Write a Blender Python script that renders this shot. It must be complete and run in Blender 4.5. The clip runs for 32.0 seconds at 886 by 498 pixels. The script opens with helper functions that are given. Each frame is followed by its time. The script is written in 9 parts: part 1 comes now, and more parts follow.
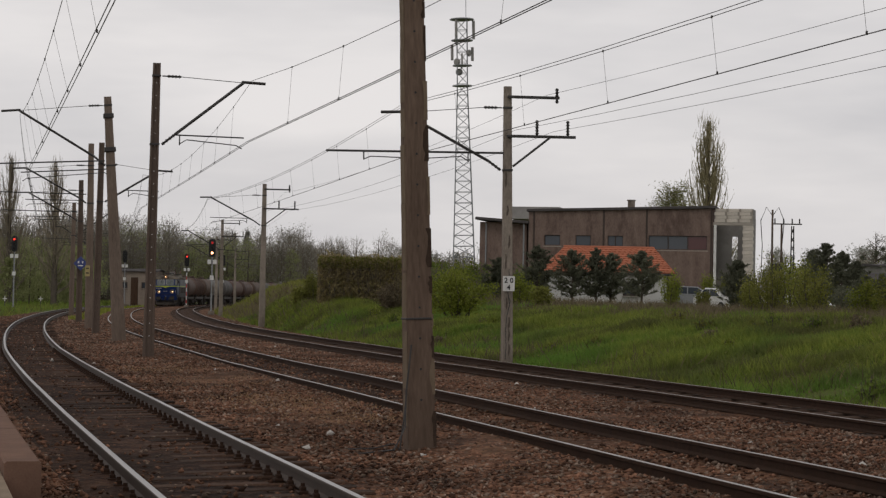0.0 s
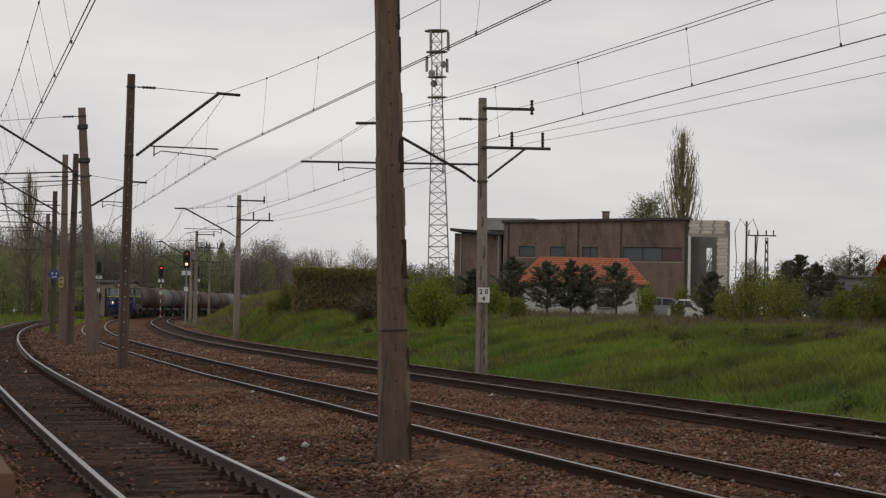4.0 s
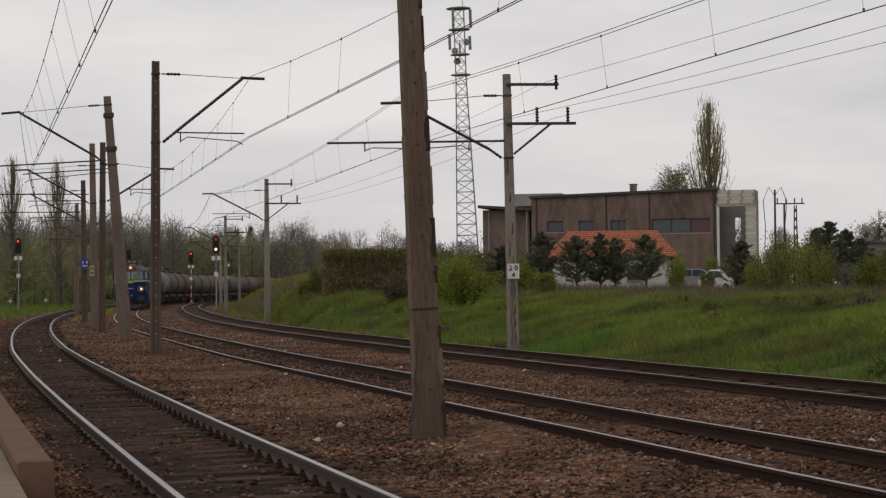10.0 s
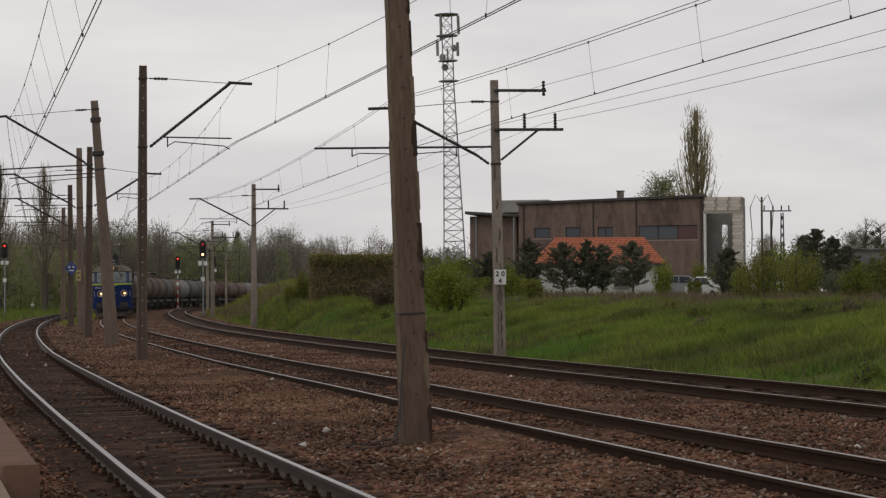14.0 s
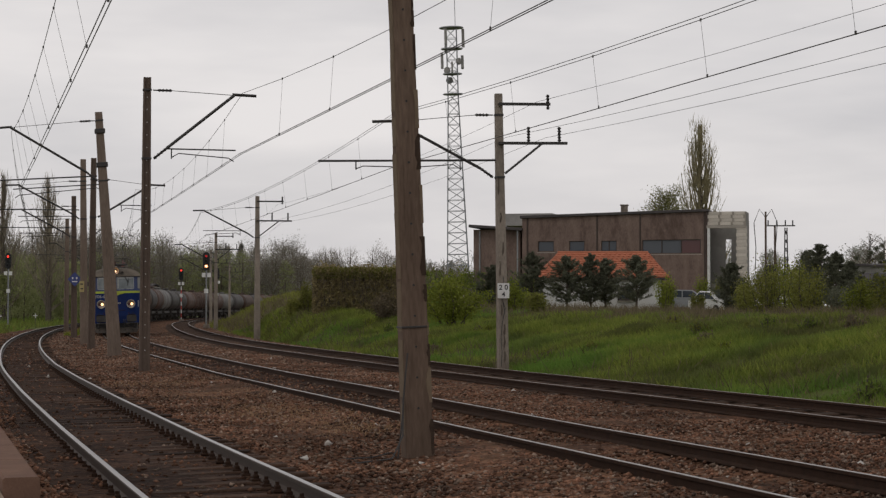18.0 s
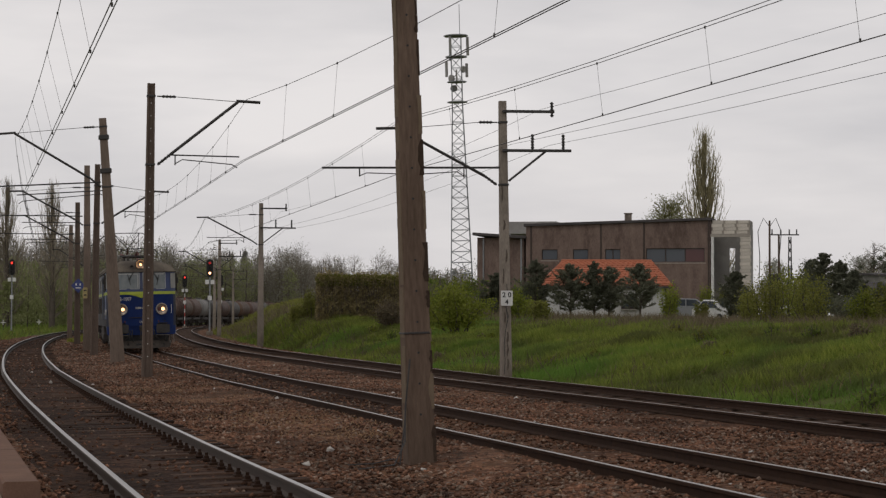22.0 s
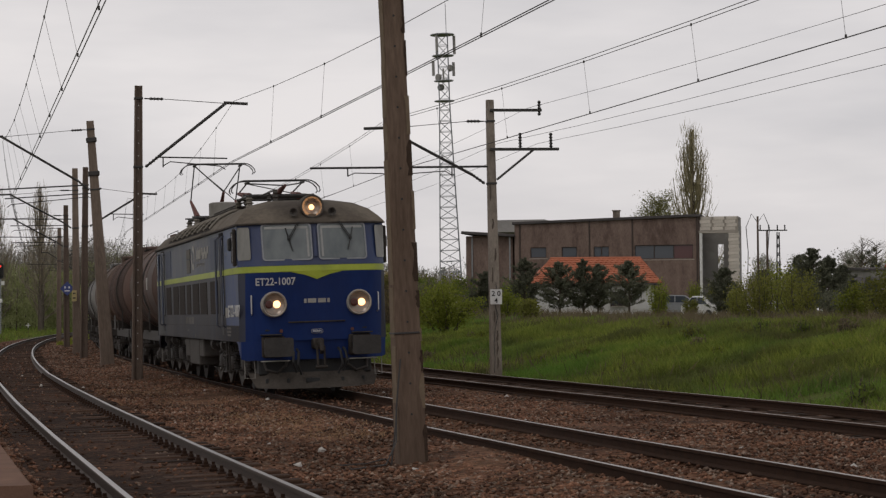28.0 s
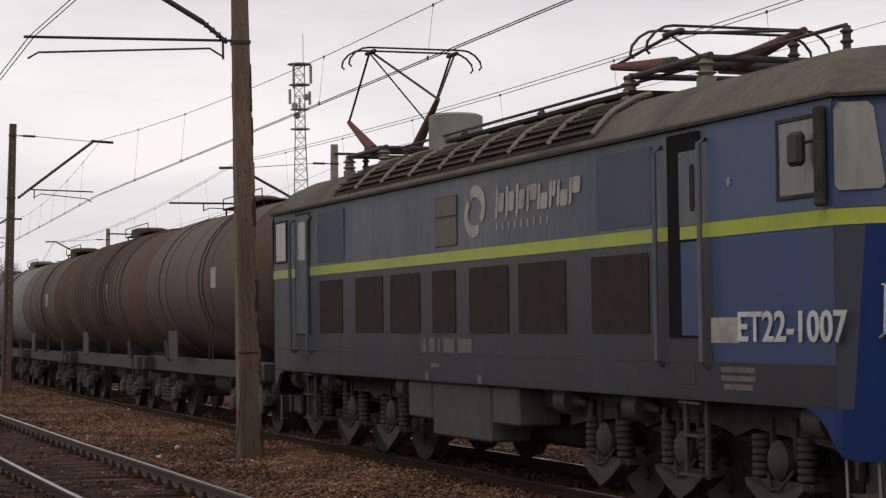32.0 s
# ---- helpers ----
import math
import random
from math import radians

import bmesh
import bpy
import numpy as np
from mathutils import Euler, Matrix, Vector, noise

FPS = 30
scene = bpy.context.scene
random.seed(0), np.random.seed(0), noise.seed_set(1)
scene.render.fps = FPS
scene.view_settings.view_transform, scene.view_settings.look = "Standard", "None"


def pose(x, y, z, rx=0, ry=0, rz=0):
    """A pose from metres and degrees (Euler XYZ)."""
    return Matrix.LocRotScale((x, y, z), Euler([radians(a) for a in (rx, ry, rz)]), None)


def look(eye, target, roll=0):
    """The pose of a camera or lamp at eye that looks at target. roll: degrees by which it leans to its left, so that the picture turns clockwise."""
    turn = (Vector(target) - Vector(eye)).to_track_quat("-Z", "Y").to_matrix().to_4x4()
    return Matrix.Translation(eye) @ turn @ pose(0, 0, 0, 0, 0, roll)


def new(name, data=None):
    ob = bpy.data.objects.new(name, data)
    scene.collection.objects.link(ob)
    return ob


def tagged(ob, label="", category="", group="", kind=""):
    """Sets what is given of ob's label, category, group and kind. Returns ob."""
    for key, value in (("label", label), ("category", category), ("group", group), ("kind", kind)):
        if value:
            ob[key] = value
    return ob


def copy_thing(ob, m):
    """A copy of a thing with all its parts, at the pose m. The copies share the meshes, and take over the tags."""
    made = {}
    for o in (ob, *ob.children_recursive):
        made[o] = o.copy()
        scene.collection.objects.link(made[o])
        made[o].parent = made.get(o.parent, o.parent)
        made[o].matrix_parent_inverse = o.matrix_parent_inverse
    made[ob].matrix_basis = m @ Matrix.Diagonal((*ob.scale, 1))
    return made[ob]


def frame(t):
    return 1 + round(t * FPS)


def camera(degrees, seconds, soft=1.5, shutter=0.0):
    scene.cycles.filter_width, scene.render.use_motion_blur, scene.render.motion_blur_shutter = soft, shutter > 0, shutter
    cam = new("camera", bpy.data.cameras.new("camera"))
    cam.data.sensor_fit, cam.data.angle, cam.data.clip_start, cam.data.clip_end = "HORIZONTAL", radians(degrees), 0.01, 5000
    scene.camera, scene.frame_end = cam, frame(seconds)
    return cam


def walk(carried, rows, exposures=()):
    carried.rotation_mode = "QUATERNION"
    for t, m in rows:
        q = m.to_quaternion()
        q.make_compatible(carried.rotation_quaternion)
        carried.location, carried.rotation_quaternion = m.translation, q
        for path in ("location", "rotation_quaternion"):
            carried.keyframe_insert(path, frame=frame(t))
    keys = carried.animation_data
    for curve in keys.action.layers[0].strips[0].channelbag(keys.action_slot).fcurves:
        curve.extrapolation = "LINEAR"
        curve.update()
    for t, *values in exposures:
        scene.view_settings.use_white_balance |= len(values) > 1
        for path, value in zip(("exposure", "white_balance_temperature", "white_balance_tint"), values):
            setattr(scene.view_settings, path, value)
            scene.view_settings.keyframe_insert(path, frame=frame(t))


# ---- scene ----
cam = camera(24.57, 32.0, soft=1.3)

# seconds, eye in metres, then the way it faces: degrees right of +y, up, and lean
PATH = [
    (0, 0.004, 0.013, 1.569, 0.002, 1.394, 1.126),
    (0.5, 0.001, -0.003, 1.571, 0.017, 1.392, 1.197),
    (1, -0.004, 0.001, 1.576, 0.071, 1.407, 1.251),
    (1.5, -0.009, 0.010, 1.575, 0.191, 1.464, 1.213),
    (2, -0.004, -0.013, 1.577, 0.329, 1.539, 1.178),
    (2.5, -0.002, 0.009, 1.568, 0.454, 1.632, 1.312),
    (3, 0.001, 0.018, 1.576, 0.578, 1.708, 1.336),
    (3.5, -0.002, 0.033, 1.572, 0.654, 1.756, 1.263),
    (5.5, -0.005, -0.017, 1.568, 0.657, 1.486, 0.457),
    (6, -0.003, -0.004, 1.559, 0.612, 1.415, 0.273),
    (6.5, -0.014, -0.024, 1.567, 0.557, 1.334, -0.033),
    (7, -0.014, -0.029, 1.571, 0.433, 1.337, -0.234),
    (7.5, -0.009, -0.007, 1.558, 0.289, 1.346, -0.351),
    (8, -0.017, -0.038, 1.565, 0.120, 1.309, -0.303),
    (8.5, -0.007, -0.022, 1.566, 0.050, 1.312, -0.165),
    (9, -0.003, -0.033, 1.558, -0.018, 1.279, -0.322),
    (9.5, -0.006, -0.018, 1.560, -0.057, 1.196, -0.603),
    (10, -0.008, -0.050, 1.563, -0.092, 1.103, -0.557),
    (10.5, 0.000, -0.022, 1.557, -0.118, 1.088, -0.536),
    (11, -0.002, -0.020, 1.553, -0.103, 1.110, -0.441),
    (11.5, -0.004, -0.048, 1.559, -0.023, 1.145, -0.408),
    (12, 0.002, -0.025, 1.554, 0.085, 1.219, -0.440),
    (12.5, 0.002, 0.000, 1.549, 0.187, 1.287, -0.383),
    (13, -0.001, -0.036, 1.554, 0.233, 1.289, -0.307),
    (13.5, -0.001, -0.050, 1.549, 0.253, 1.282, -0.366),
    (14, -0.004, -0.048, 1.549, 0.273, 1.275, -0.360),
    (14.5, -0.014, -0.005, 1.549, 0.296, 1.337, -0.406),
    (16.5, -0.013, 0.001, 1.555, 0.321, 1.738, -0.376),
    (17, -0.008, -0.035, 1.557, 0.248, 1.702, -0.143),
    (17.5, -0.008, -0.012, 1.565, 0.202, 1.675, -0.096),
    (18, 0.003, 0.000, 1.559, 0.172, 1.639, -0.045),
    (18.5, -0.006, -0.023, 1.557, 0.128, 1.629, -0.126),
    (19, 0.002, -0.019, 1.555, 0.079, 1.634, -0.071),
    (19.5, -0.004, -0.018, 1.554, 0.013, 1.653, -0.087),
    (20, 0.000, 0.000, 1.555, 0.000, 1.689, 0.000),
    (20.5, 0.014, 0.010, 1.547, 0.010, 1.739, 0.045),
    (21, 0.010, 0.008, 1.544, 0.043, 1.764, 0.090),
    (21.5, 0.015, -0.001, 1.542, 0.067, 1.813, 0.085),
    (22, 0.014, 0.048, 1.535, 0.064, 1.868, 0.169),
    (22.5, 0.010, 0.021, 1.538, 0.076, 1.908, 0.030),
    (23, 0.006, -0.028, 1.532, 0.089, 1.927, -0.049),
    (23.5, 0.002, -0.044, 1.538, 0.093, 1.918, -0.100),
    (24, 0.004, -0.030, 1.536, 0.098, 1.942, -0.095),
    (24.5, 0.012, -0.040, 1.536, 0.108, 1.971, -0.128),
    (25, -0.005, -0.020, 1.535, 0.145, 1.962, -0.138),
    (25.5, -0.006, -0.015, 1.536, 0.172, 1.907, -0.257),
    (27.5, 0.002, 0.000, 1.540, 0.315, 1.846, -0.377),
    (28, 0.007, -0.008, 1.545, 0.384, 1.835, -0.438),
    (28.5, 0.010, -0.028, 1.540, 0.582, 1.878, -0.437),
    (29, 0.042, -0.326, 1.540, 1.045, 1.842, -0.506),
    (29.5, 0.202, -2.037, 1.546, 1.548, 1.841, -0.434),
    (30, 0.304, -3.894, 1.549, 2.611, 1.859, -0.206),
    (30.5, 0.372, -5.993, 1.548, 3.530, 1.904, 0.233),
    (31, 0.401, -8.030, 1.547, 3.983, 1.991, 0.627),
    (31.5, 0.277, -6.643, 1.560, 4.708, 2.272, 0.560),
    (32, 0.234, -6.032, 1.551, 4.461, 2.535, 0.585),
]


def facing(x, y, z, pan, tilt, lean):
    a, b = radians(pan), radians(tilt)
    way = Vector((math.sin(a) * math.cos(b), math.cos(a) * math.cos(b), math.sin(b)))
    eye = Vector((x, y, z))
    return look(eye, eye + way * 20.0, lean)


walk(cam, [(row[0], facing(*row[1:])) for row in PATH], exposures=[(0, -0.05, 6500, 11), (28, -0.05, 6500, 12), (29.5, 0.12, 6520, 13), (30, 0.18, 6550, 13), (31, 0.2, 6520, 13), (32, 0.22, 6520, 13)])

# ---- daylight: a bright overcast sky ----
world = bpy.data.worlds.new("overcast_sky")
scene.world = world
world.use_nodes = True
wn, wl = world.node_tree.nodes, world.node_tree.links
wn.clear()
w_out = wn.new("ShaderNodeOutputWorld")
w_bg = wn.new("ShaderNodeBackground")
w_sky = wn.new("ShaderNodeTexSky")
w_sky.sky_type = "NISHITA"
w_sky.sun_disc = False
w_sky.sun_elevation, w_sky.sun_rotation = radians(48), radians(200)
w_sky.air_density, w_sky.dust_density = 1.0, 4.0
w_mix = wn.new("ShaderNodeMix")
w_mix.data_type = "RGBA"
w_mix.inputs[0].default_value = 0.93
w_co = wn.new("ShaderNodeTexCoord")
w_map = wn.new("ShaderNodeMapping")
w_map.inputs["Scale"].default_value = (1.5, 1.5, 7.0)
w_map.inputs["Rotation"].default_value = (0.0, 0.12, 0.0)
w_noise = wn.new("ShaderNodeTexNoise")
w_noise.inputs["Scale"].default_value = 2.2
w_noise.inputs["Detail"].default_value = 5.0
w_noise.inputs["Roughness"].default_value = 0.55
w_ramp = wn.new("ShaderNodeValToRGB")
w_ramp.color_ramp.elements[0].position = 0.34
w_ramp.color_ramp.elements[0].color = (6.45, 6.33, 6.4, 1)
w_ramp.color_ramp.elements[1].position = 0.66
w_ramp.color_ramp.elements[1].color = (8.6, 8.3, 8.15, 1)
wl.new(w_co.outputs["Generated"], w_map.inputs["Vector"])
wl.new(w_map.outputs[0], w_noise.inputs["Vector"])
wl.new(w_noise.outputs["Fac"], w_ramp.inputs[0])
wl.new(w_sky.outputs[0], w_mix.inputs[6])
wl.new(w_ramp.outputs[0], w_mix.inputs[7])
# the sky is dimmed towards the zenith, mostly out of view, to lessen light on the ground
w_sep = wn.new("ShaderNodeSeparateXYZ")
wl.new(w_co.outputs["Generated"], w_sep.inputs[0])
w_up = wn.new("ShaderNodeMapRange")
w_up.inputs[1].default_value, w_up.inputs[2].default_value = 0.10, 0.75
w_up.inputs[3].default_value, w_up.inputs[4].default_value = 1.0, 0.5
wl.new(w_sep.outputs[2], w_up.inputs[0])
w_dim = wn.new("ShaderNodeMix")
w_dim.data_type, w_dim.blend_type = "RGBA", "MULTIPLY"
w_dim.inputs[0].default_value = 1.0
wl.new(w_mix.outputs[2], w_dim.inputs[6])
wl.new(w_up.outputs[0], w_dim.inputs[7])
wl.new(w_dim.outputs[2], w_bg.inputs[0])
w_bg.inputs[1].default_value = 0.1
wl.new(w_bg.outputs[0], w_out.inputs[0])
sun = new("sun", bpy.data.lights.new("sun", "SUN"))
sun.data.energy, sun.data.angle, sun.data.color = 0.5, radians(25), (1.0, 0.96, 0.9)
sun.matrix_basis = look((0, 0, 50), (18, 30, 0))

# ---- tools ----


class Mb:
    """Vertices and faces of one mesh."""

    def __init__(self):
        self.v, self.f, self.m, self.mi = [], [], [], 0

    def face(self, *ids):
        self.f.append(ids)
        self.m.append(self.mi)

    def add(self, pts):
        n = len(self.v)
        self.v.extend([tuple(p) for p in pts])
        return n

    def box(self, c, s, b=0.0, m=None):
        """A box round c of size s, its edges chamfered by b, turned by the matrix m about c."""
        hx, hy, hz = s[0] / 2, s[1] / 2, s[2] / 2
        c = Vector(c)
        put = (lambda p: c + m @ Vector(p)) if m is not None else (lambda p: c + Vector(p))
        if b <= 0:
            n = self.add([put((x * hx, y * hy, z * hz)) for z in (-1, 1) for y in (-1, 1) for x in (-1, 1)])
            for q in ((0, 2, 3, 1), (4, 5, 7, 6), (0, 1, 5, 4), (2, 6, 7, 3), (0, 4, 6, 2), (1, 3, 7, 5)):
                self.face(*[n + i for i in q])
            return
        b = min(b, hx * 0.9, hy * 0.9, hz * 0.9)
        pts, at = [], {}
        for x in (-1, 1):
            for y in (-1, 1):
                for z in (-1, 1):
                    for k in range(3):
                        p = [x * (hx - b), y * (hy - b), z * (hz - b)]
                        p[k] += b * (x, y, z)[k]
                        at[x, y, z, k] = len(pts)
                        pts.append(put(p))
        n = self.add(pts)

        def poly(keys):
            ps = [Vector(pts[at[k]]) for k in keys]
            nor = (ps[1] - ps[0]).cross(ps[2] - ps[0])
            mid = sum(ps, Vector()) / len(ps)
            ids = [n + at[k] for k in keys]
            self.face(*(ids if nor.dot(mid - c) > 0 else ids[::-1]))

        sg = (-1, 1)
        for s0 in sg:
            poly([(s0, y, z, 0) for y, z in ((-1, -1), (1, -1), (1, 1), (-1, 1))])
            poly([(x, s0, z, 1) for x, z in ((-1, -1), (1, -1), (1, 1), (-1, 1))])
            poly([(x, y, s0, 2) for x, y in ((-1, -1), (1, -1), (1, 1), (-1, 1))])
            for s1 in sg:
                poly([(s0, s1, -1, 0), (s0, s1, 1, 0), (s0, s1, 1, 1), (s0, s1, -1, 1)])
                poly([(s0, -1, s1, 0), (s0, 1, s1, 0), (s0, 1, s1, 2), (s0, -1, s1, 2)])
                poly([(-1, s0, s1, 1), (1, s0, s1, 1), (1, s0, s1, 2), (-1, s0, s1, 2)])
                for s2 in sg:
                    poly([(s0, s1, s2, 0), (s0, s1, s2, 1), (s0, s1, s2, 2)])

    def tube(self, pts, r, n=6, caps=True):
        """A round bar along pts; r one radius or one for each point."""
        pts = [Vector(p) for p in pts]
        rs = r if isinstance(r, (list, tuple)) else [r] * len(pts)
        first = len(self.v)
        up = Vector((0, 0, 1))
        last_a = last_b = None
        for i, p in enumerate(pts):
            d = (pts[min(i + 1, len(pts) - 1)] - pts[max(i - 1, 0)]).normalized()
            a = d.cross(up if abs(d.z) < 0.95 else Vector((0, 1, 0))).normalized()
            b = d.cross(a)
            if last_a is not None and a.dot(last_a) < 0:
                a = -a
            if last_b is not None and b.dot(last_b) < 0:
                b = -b
            last_a, last_b = a, b
            self.add([p + (a * math.cos(6.28319 * k / n) + b * math.sin(6.28319 * k / n)) * rs[i] for k in range(n)])
        for i in range(len(pts) - 1):
            for k in range(n):
                q = first + i * n
                self.face(q + k, q + n + k, q + n + (k + 1) % n, q + (k + 1) % n)
        if caps:
            self.face(*[first + k for k in range(n)])
            last = first + (len(pts) - 1) * n
            self.face(*[last + k for k in range(n)][::-1])

    def disc(self, c, axis, r, t, n=16):
        """A round plate of thickness t round c."""
        c, axis = Vector(c), Vector(axis).normalized()
        self.tube([c - axis * t / 2, c + axis * t / 2], r, n)

    def loft(self, rings, closed=True, caps=True):
        first = [self.add(r) for r in rings]
        n = len(rings[0])
        for a, b in zip(first, first[1:]):
            for k in range(n if closed else n - 1):
                j = (k + 1) % n
                self.face(a + k, b + k, b + j, a + j)
        if caps and closed:
            self.face(*[first[0] + k for k in range(n)])
            self.face(*[first[-1] + k for k in range(n)][::-1])

    def plate(self, outline, axis, thick):
        """A flat plate: outline points, thickened along axis by thick."""
        axis = Vector(axis) * thick
        self.loft([[Vector(p) for p in outline], [Vector(p) + axis for p in outline]])

    def mesh(self, name, mats, smooth=False):
        me = bpy.data.meshes.new(name)
        me.from_pydata([tuple(p) for p in self.v], [], self.f)
        for mt in mats if isinstance(mats, (list, tuple)) else [mats]:
            me.materials.append(mt)
        if any(self.m):
            me.polygons.foreach_set("material_index", self.m)
        bm = bmesh.new()
        bm.from_mesh(me)
        bmesh.ops.recalc_face_normals(bm, faces=bm.faces)
        bm.to_mesh(me)
        bm.free()
        if smooth:
            me.polygons.foreach_set("use_smooth", [True] * len(me.polygons))
            me.set_sharp_from_angle(angle=radians(38))
        me.update()
        return me


def raw_mesh(name, verts, faces, mat):
    """A mesh of many small pieces, straight from arrays."""
    me = bpy.data.meshes.new(name)
    verts = np.asarray(verts, np.float32)
    faces = np.asarray(faces, np.int32)
    k = faces.shape[1]
    me.vertices.add(len(verts))
    me.vertices.foreach_set("co", verts.ravel())
    me.loops.add(faces.size)
    me.loops.foreach_set("vertex_index", faces.ravel())
    me.polygons.add(len(faces))
    me.polygons.foreach_set("loop_start", np.arange(0, faces.size, k, dtype=np.int32))
    me.materials.append(mat)
    me.update(calc_edges=True)
    return me


def part(name, mb, mat, parent, label="", smooth=False):
    """Links one mesh as a part under a thing or a part."""
    me = mb if isinstance(mb, bpy.types.Mesh) else mb.mesh(name, mat, smooth)
    ob = new(name, me)
    ob.parent = parent
    return tagged(ob, label)


def thing(name, label, category, at=None, group="", kind=""):
    """An empty at the base of a thing that is built in parts."""
    ob = new(name)
    ob.empty_display_size = 0.3
    if at is not None:
        ob.matrix_basis = at
    return tagged(ob, label, category, group, kind)


def solid(name, mb, mat, label, category, at=None, group="", kind="", smooth=False):
    """A thing of one mesh."""
    me = mb if isinstance(mb, bpy.types.Mesh) else mb.mesh(name, mat, smooth)
    ob = new(name, me)
    if at is not None:
        ob.matrix_basis = at
    return tagged(ob, label, category, group, kind)


def rz(deg):
    return Matrix.Rotation(radians(deg), 3, "Z")


# ---- the middle line of the train's track: heading turns slowly to the right ----
STEP = 2.0
LINE = []


def lay_line():
    x, y, a = 3.150, 19.305, -0.2554
    fwd = []
    s = 0.0
    while s < 760:
        fwd.append((x, y, a))
        k = 0.00065 + (0.00110 - 0.00065) * min(max(s, 0) / 280, 1) if s < 340 else 0.0004
        am = a + k * STEP / 2
        x, y, a, s = x + math.sin(am) * STEP, y + math.cos(am) * STEP, a + k * STEP, s + STEP
    x, y, a = 3.150, 19.305, -0.2554
    back = []
    for i in range(60):
        am = a - 0.0006 * STEP / 2
        x, y, a = x - math.sin(am) * STEP, y - math.cos(am) * STEP, a - 0.0006 * STEP
        back.append((x, y, a))
    LINE.extend(back[::-1] + fwd)


lay_line()
S0 = -120.0
LX, LY, LA = (np.array([p[i] for p in LINE]) for i in range(3))
LS = S0 + STEP * np.arange(len(LINE))
# the bend tightens a little before it runs out
SWAY_S, SWAY = (60, 75, 90, 111, 128, 143, 168, 200, 232, 270, 310), (0, 0.03, 0.13, 0.42, 0.62, 0.72, 0.68, 0.5, 0.3, 0.1, 0)
LX = LX + np.interp(LS, SWAY_S, SWAY) * np.cos(LA)
LY = LY - np.interp(LS, SWAY_S, SWAY) * np.sin(LA)


def on_line(s, lat=0.0, z=0.0):
    """The place s metres along the train's track and lat metres to its right."""
    x, y, a = np.interp(s, LS, LX), np.interp(s, LS, LY), np.interp(s, LS, LA)
    if s > LS[-1]:
        x, y = x + math.sin(a) * (s - LS[-1]), y + math.cos(a) * (s - LS[-1])
    if s < S0:
        x, y = x + math.sin(a) * (s - S0), y + math.cos(a) * (s - S0)
    return Vector((x + lat * math.cos(a), y - lat * math.sin(a), z))


def heading(s):
    return float(np.interp(s, LS, LA))


OFFSETS = {
    "near": ((-40, 0, 40, 80, 120, 150), (-5.2, -5.15, -5.1, -4.72, -4.36, -4.2)),
    "middle": ((10, 28, 43, 54, 88, 110, 148, 200), (0, 0.1, 0.18, 0.2, 0.18, 0.08, 0, -0.15)),
    "far": ((-40, 10, 30, 70, 110, 150), (5.8, 5.65, 5.2, 4.8, 5.05, 5.2)),
}
DROP = {"near": -0.03, "middle": 0.0, "far": 0.04}


# the rails on the inside of the bend lie lower, and the train's track falls a little up the line
FALL = {"near": ((0, 1), (0, 0)), "middle": ((-5, 20, 32, 60, 110), (0, 0, -0.035, -0.045, -0.06)), "far": ((0, 1), (0, 0))}
CANT = {"near": ((-5, 10, 40, 70), (0.06, 0.04, 0.03, 0.02)), "middle": ((0, 10, 20, 32, 60), (0.03, 0.035, 0.045, 0.06, 0.05)), "far": ((0, 60, 120), (0.05, 0.045, 0.03))}


def rail_z(track, s, side):
    """Height of the top of one rail: side -1 is the inner rail."""
    z = DROP[track] + float(np.interp(s, *FALL[track]))
    return z - (float(np.interp(s, *CANT[track])) if side < 0 else 0.0)


def tilt_of(track, s):
    return -math.degrees(math.atan(float(np.interp(s, *CANT[track])) / 1.505))


def mid_z(track, s):
    return (rail_z(track, s, -1) + rail_z(track, s, 1)) / 2


def lat_of(track, s):
    own = float(np.interp(s, SWAY_S, SWAY)) if track == "near" else 0.0
    return float(np.interp(s, *OFFSETS[track])) - own


# height of the bank's crest along the line
def crest(s):
    return float(np.interp(s, (-60, 20, 55, 82, 94, 112, 150, 260), (1.04, 1.11, 1.12, 1.28, 1.6, 2.05, 2.6, 3.4)))


def ground_z(s, lat):
    """Height of the ground at s along the line and lat to its right."""
    c = crest(s)
    prof_x = (-60, -14, -9.5, -7.6, -6.8, -6.4, -3.9, -3.6, -2.4, -2.0, -1.5, -1.0, -0.5, 0.5, 1.0, 1.6, 2.4, 3.4, 7.0, 8.2, 9.2, 11.5, 14.0, 17.0, 22, 27, 60, 800)
    prof_z = (-0.3, -0.3, -0.28, -0.24, -0.2, -0.212, -0.212, -0.2, -0.22, -0.2, -0.145, -0.13, -0.18, -0.18, -0.14, -0.155, -0.2, -0.2, -0.18, -0.3, -0.22,
              0.30 * c, 0.72 * c, 0.97 * c, c, min(c, 1.18), min(c, 1.1), min(c, 1.0))
    # the bank stands steeper under the clipped hedge
    steep = float(np.interp(s, (73, 84, 100, 125), (0, 1, 1, 0)))
    if steep and lat > 8.2:
        lat += steep * float(np.interp(lat, (8.2, 9.6, 12.0, 20.0), (0, 4.6, 5.0, 0)))
    return float(np.interp(lat, prof_x, prof_z))


def uneven(x, y, s, lat):
    """Humps and hollows of the ground at (x, y)."""
    if not -40 < s < 140:
        return 0.0
    rough = 0.035 if -9 < lat < 8 else (0.16 if lat >= 8 else 0.06)
    return rough * noise.noise(Vector((x * 0.55, y * 0.55, 0.3))) + 0.018 * noise.noise(Vector((x * 2.3, y * 2.3, 4.3)))

# ---- materials ----


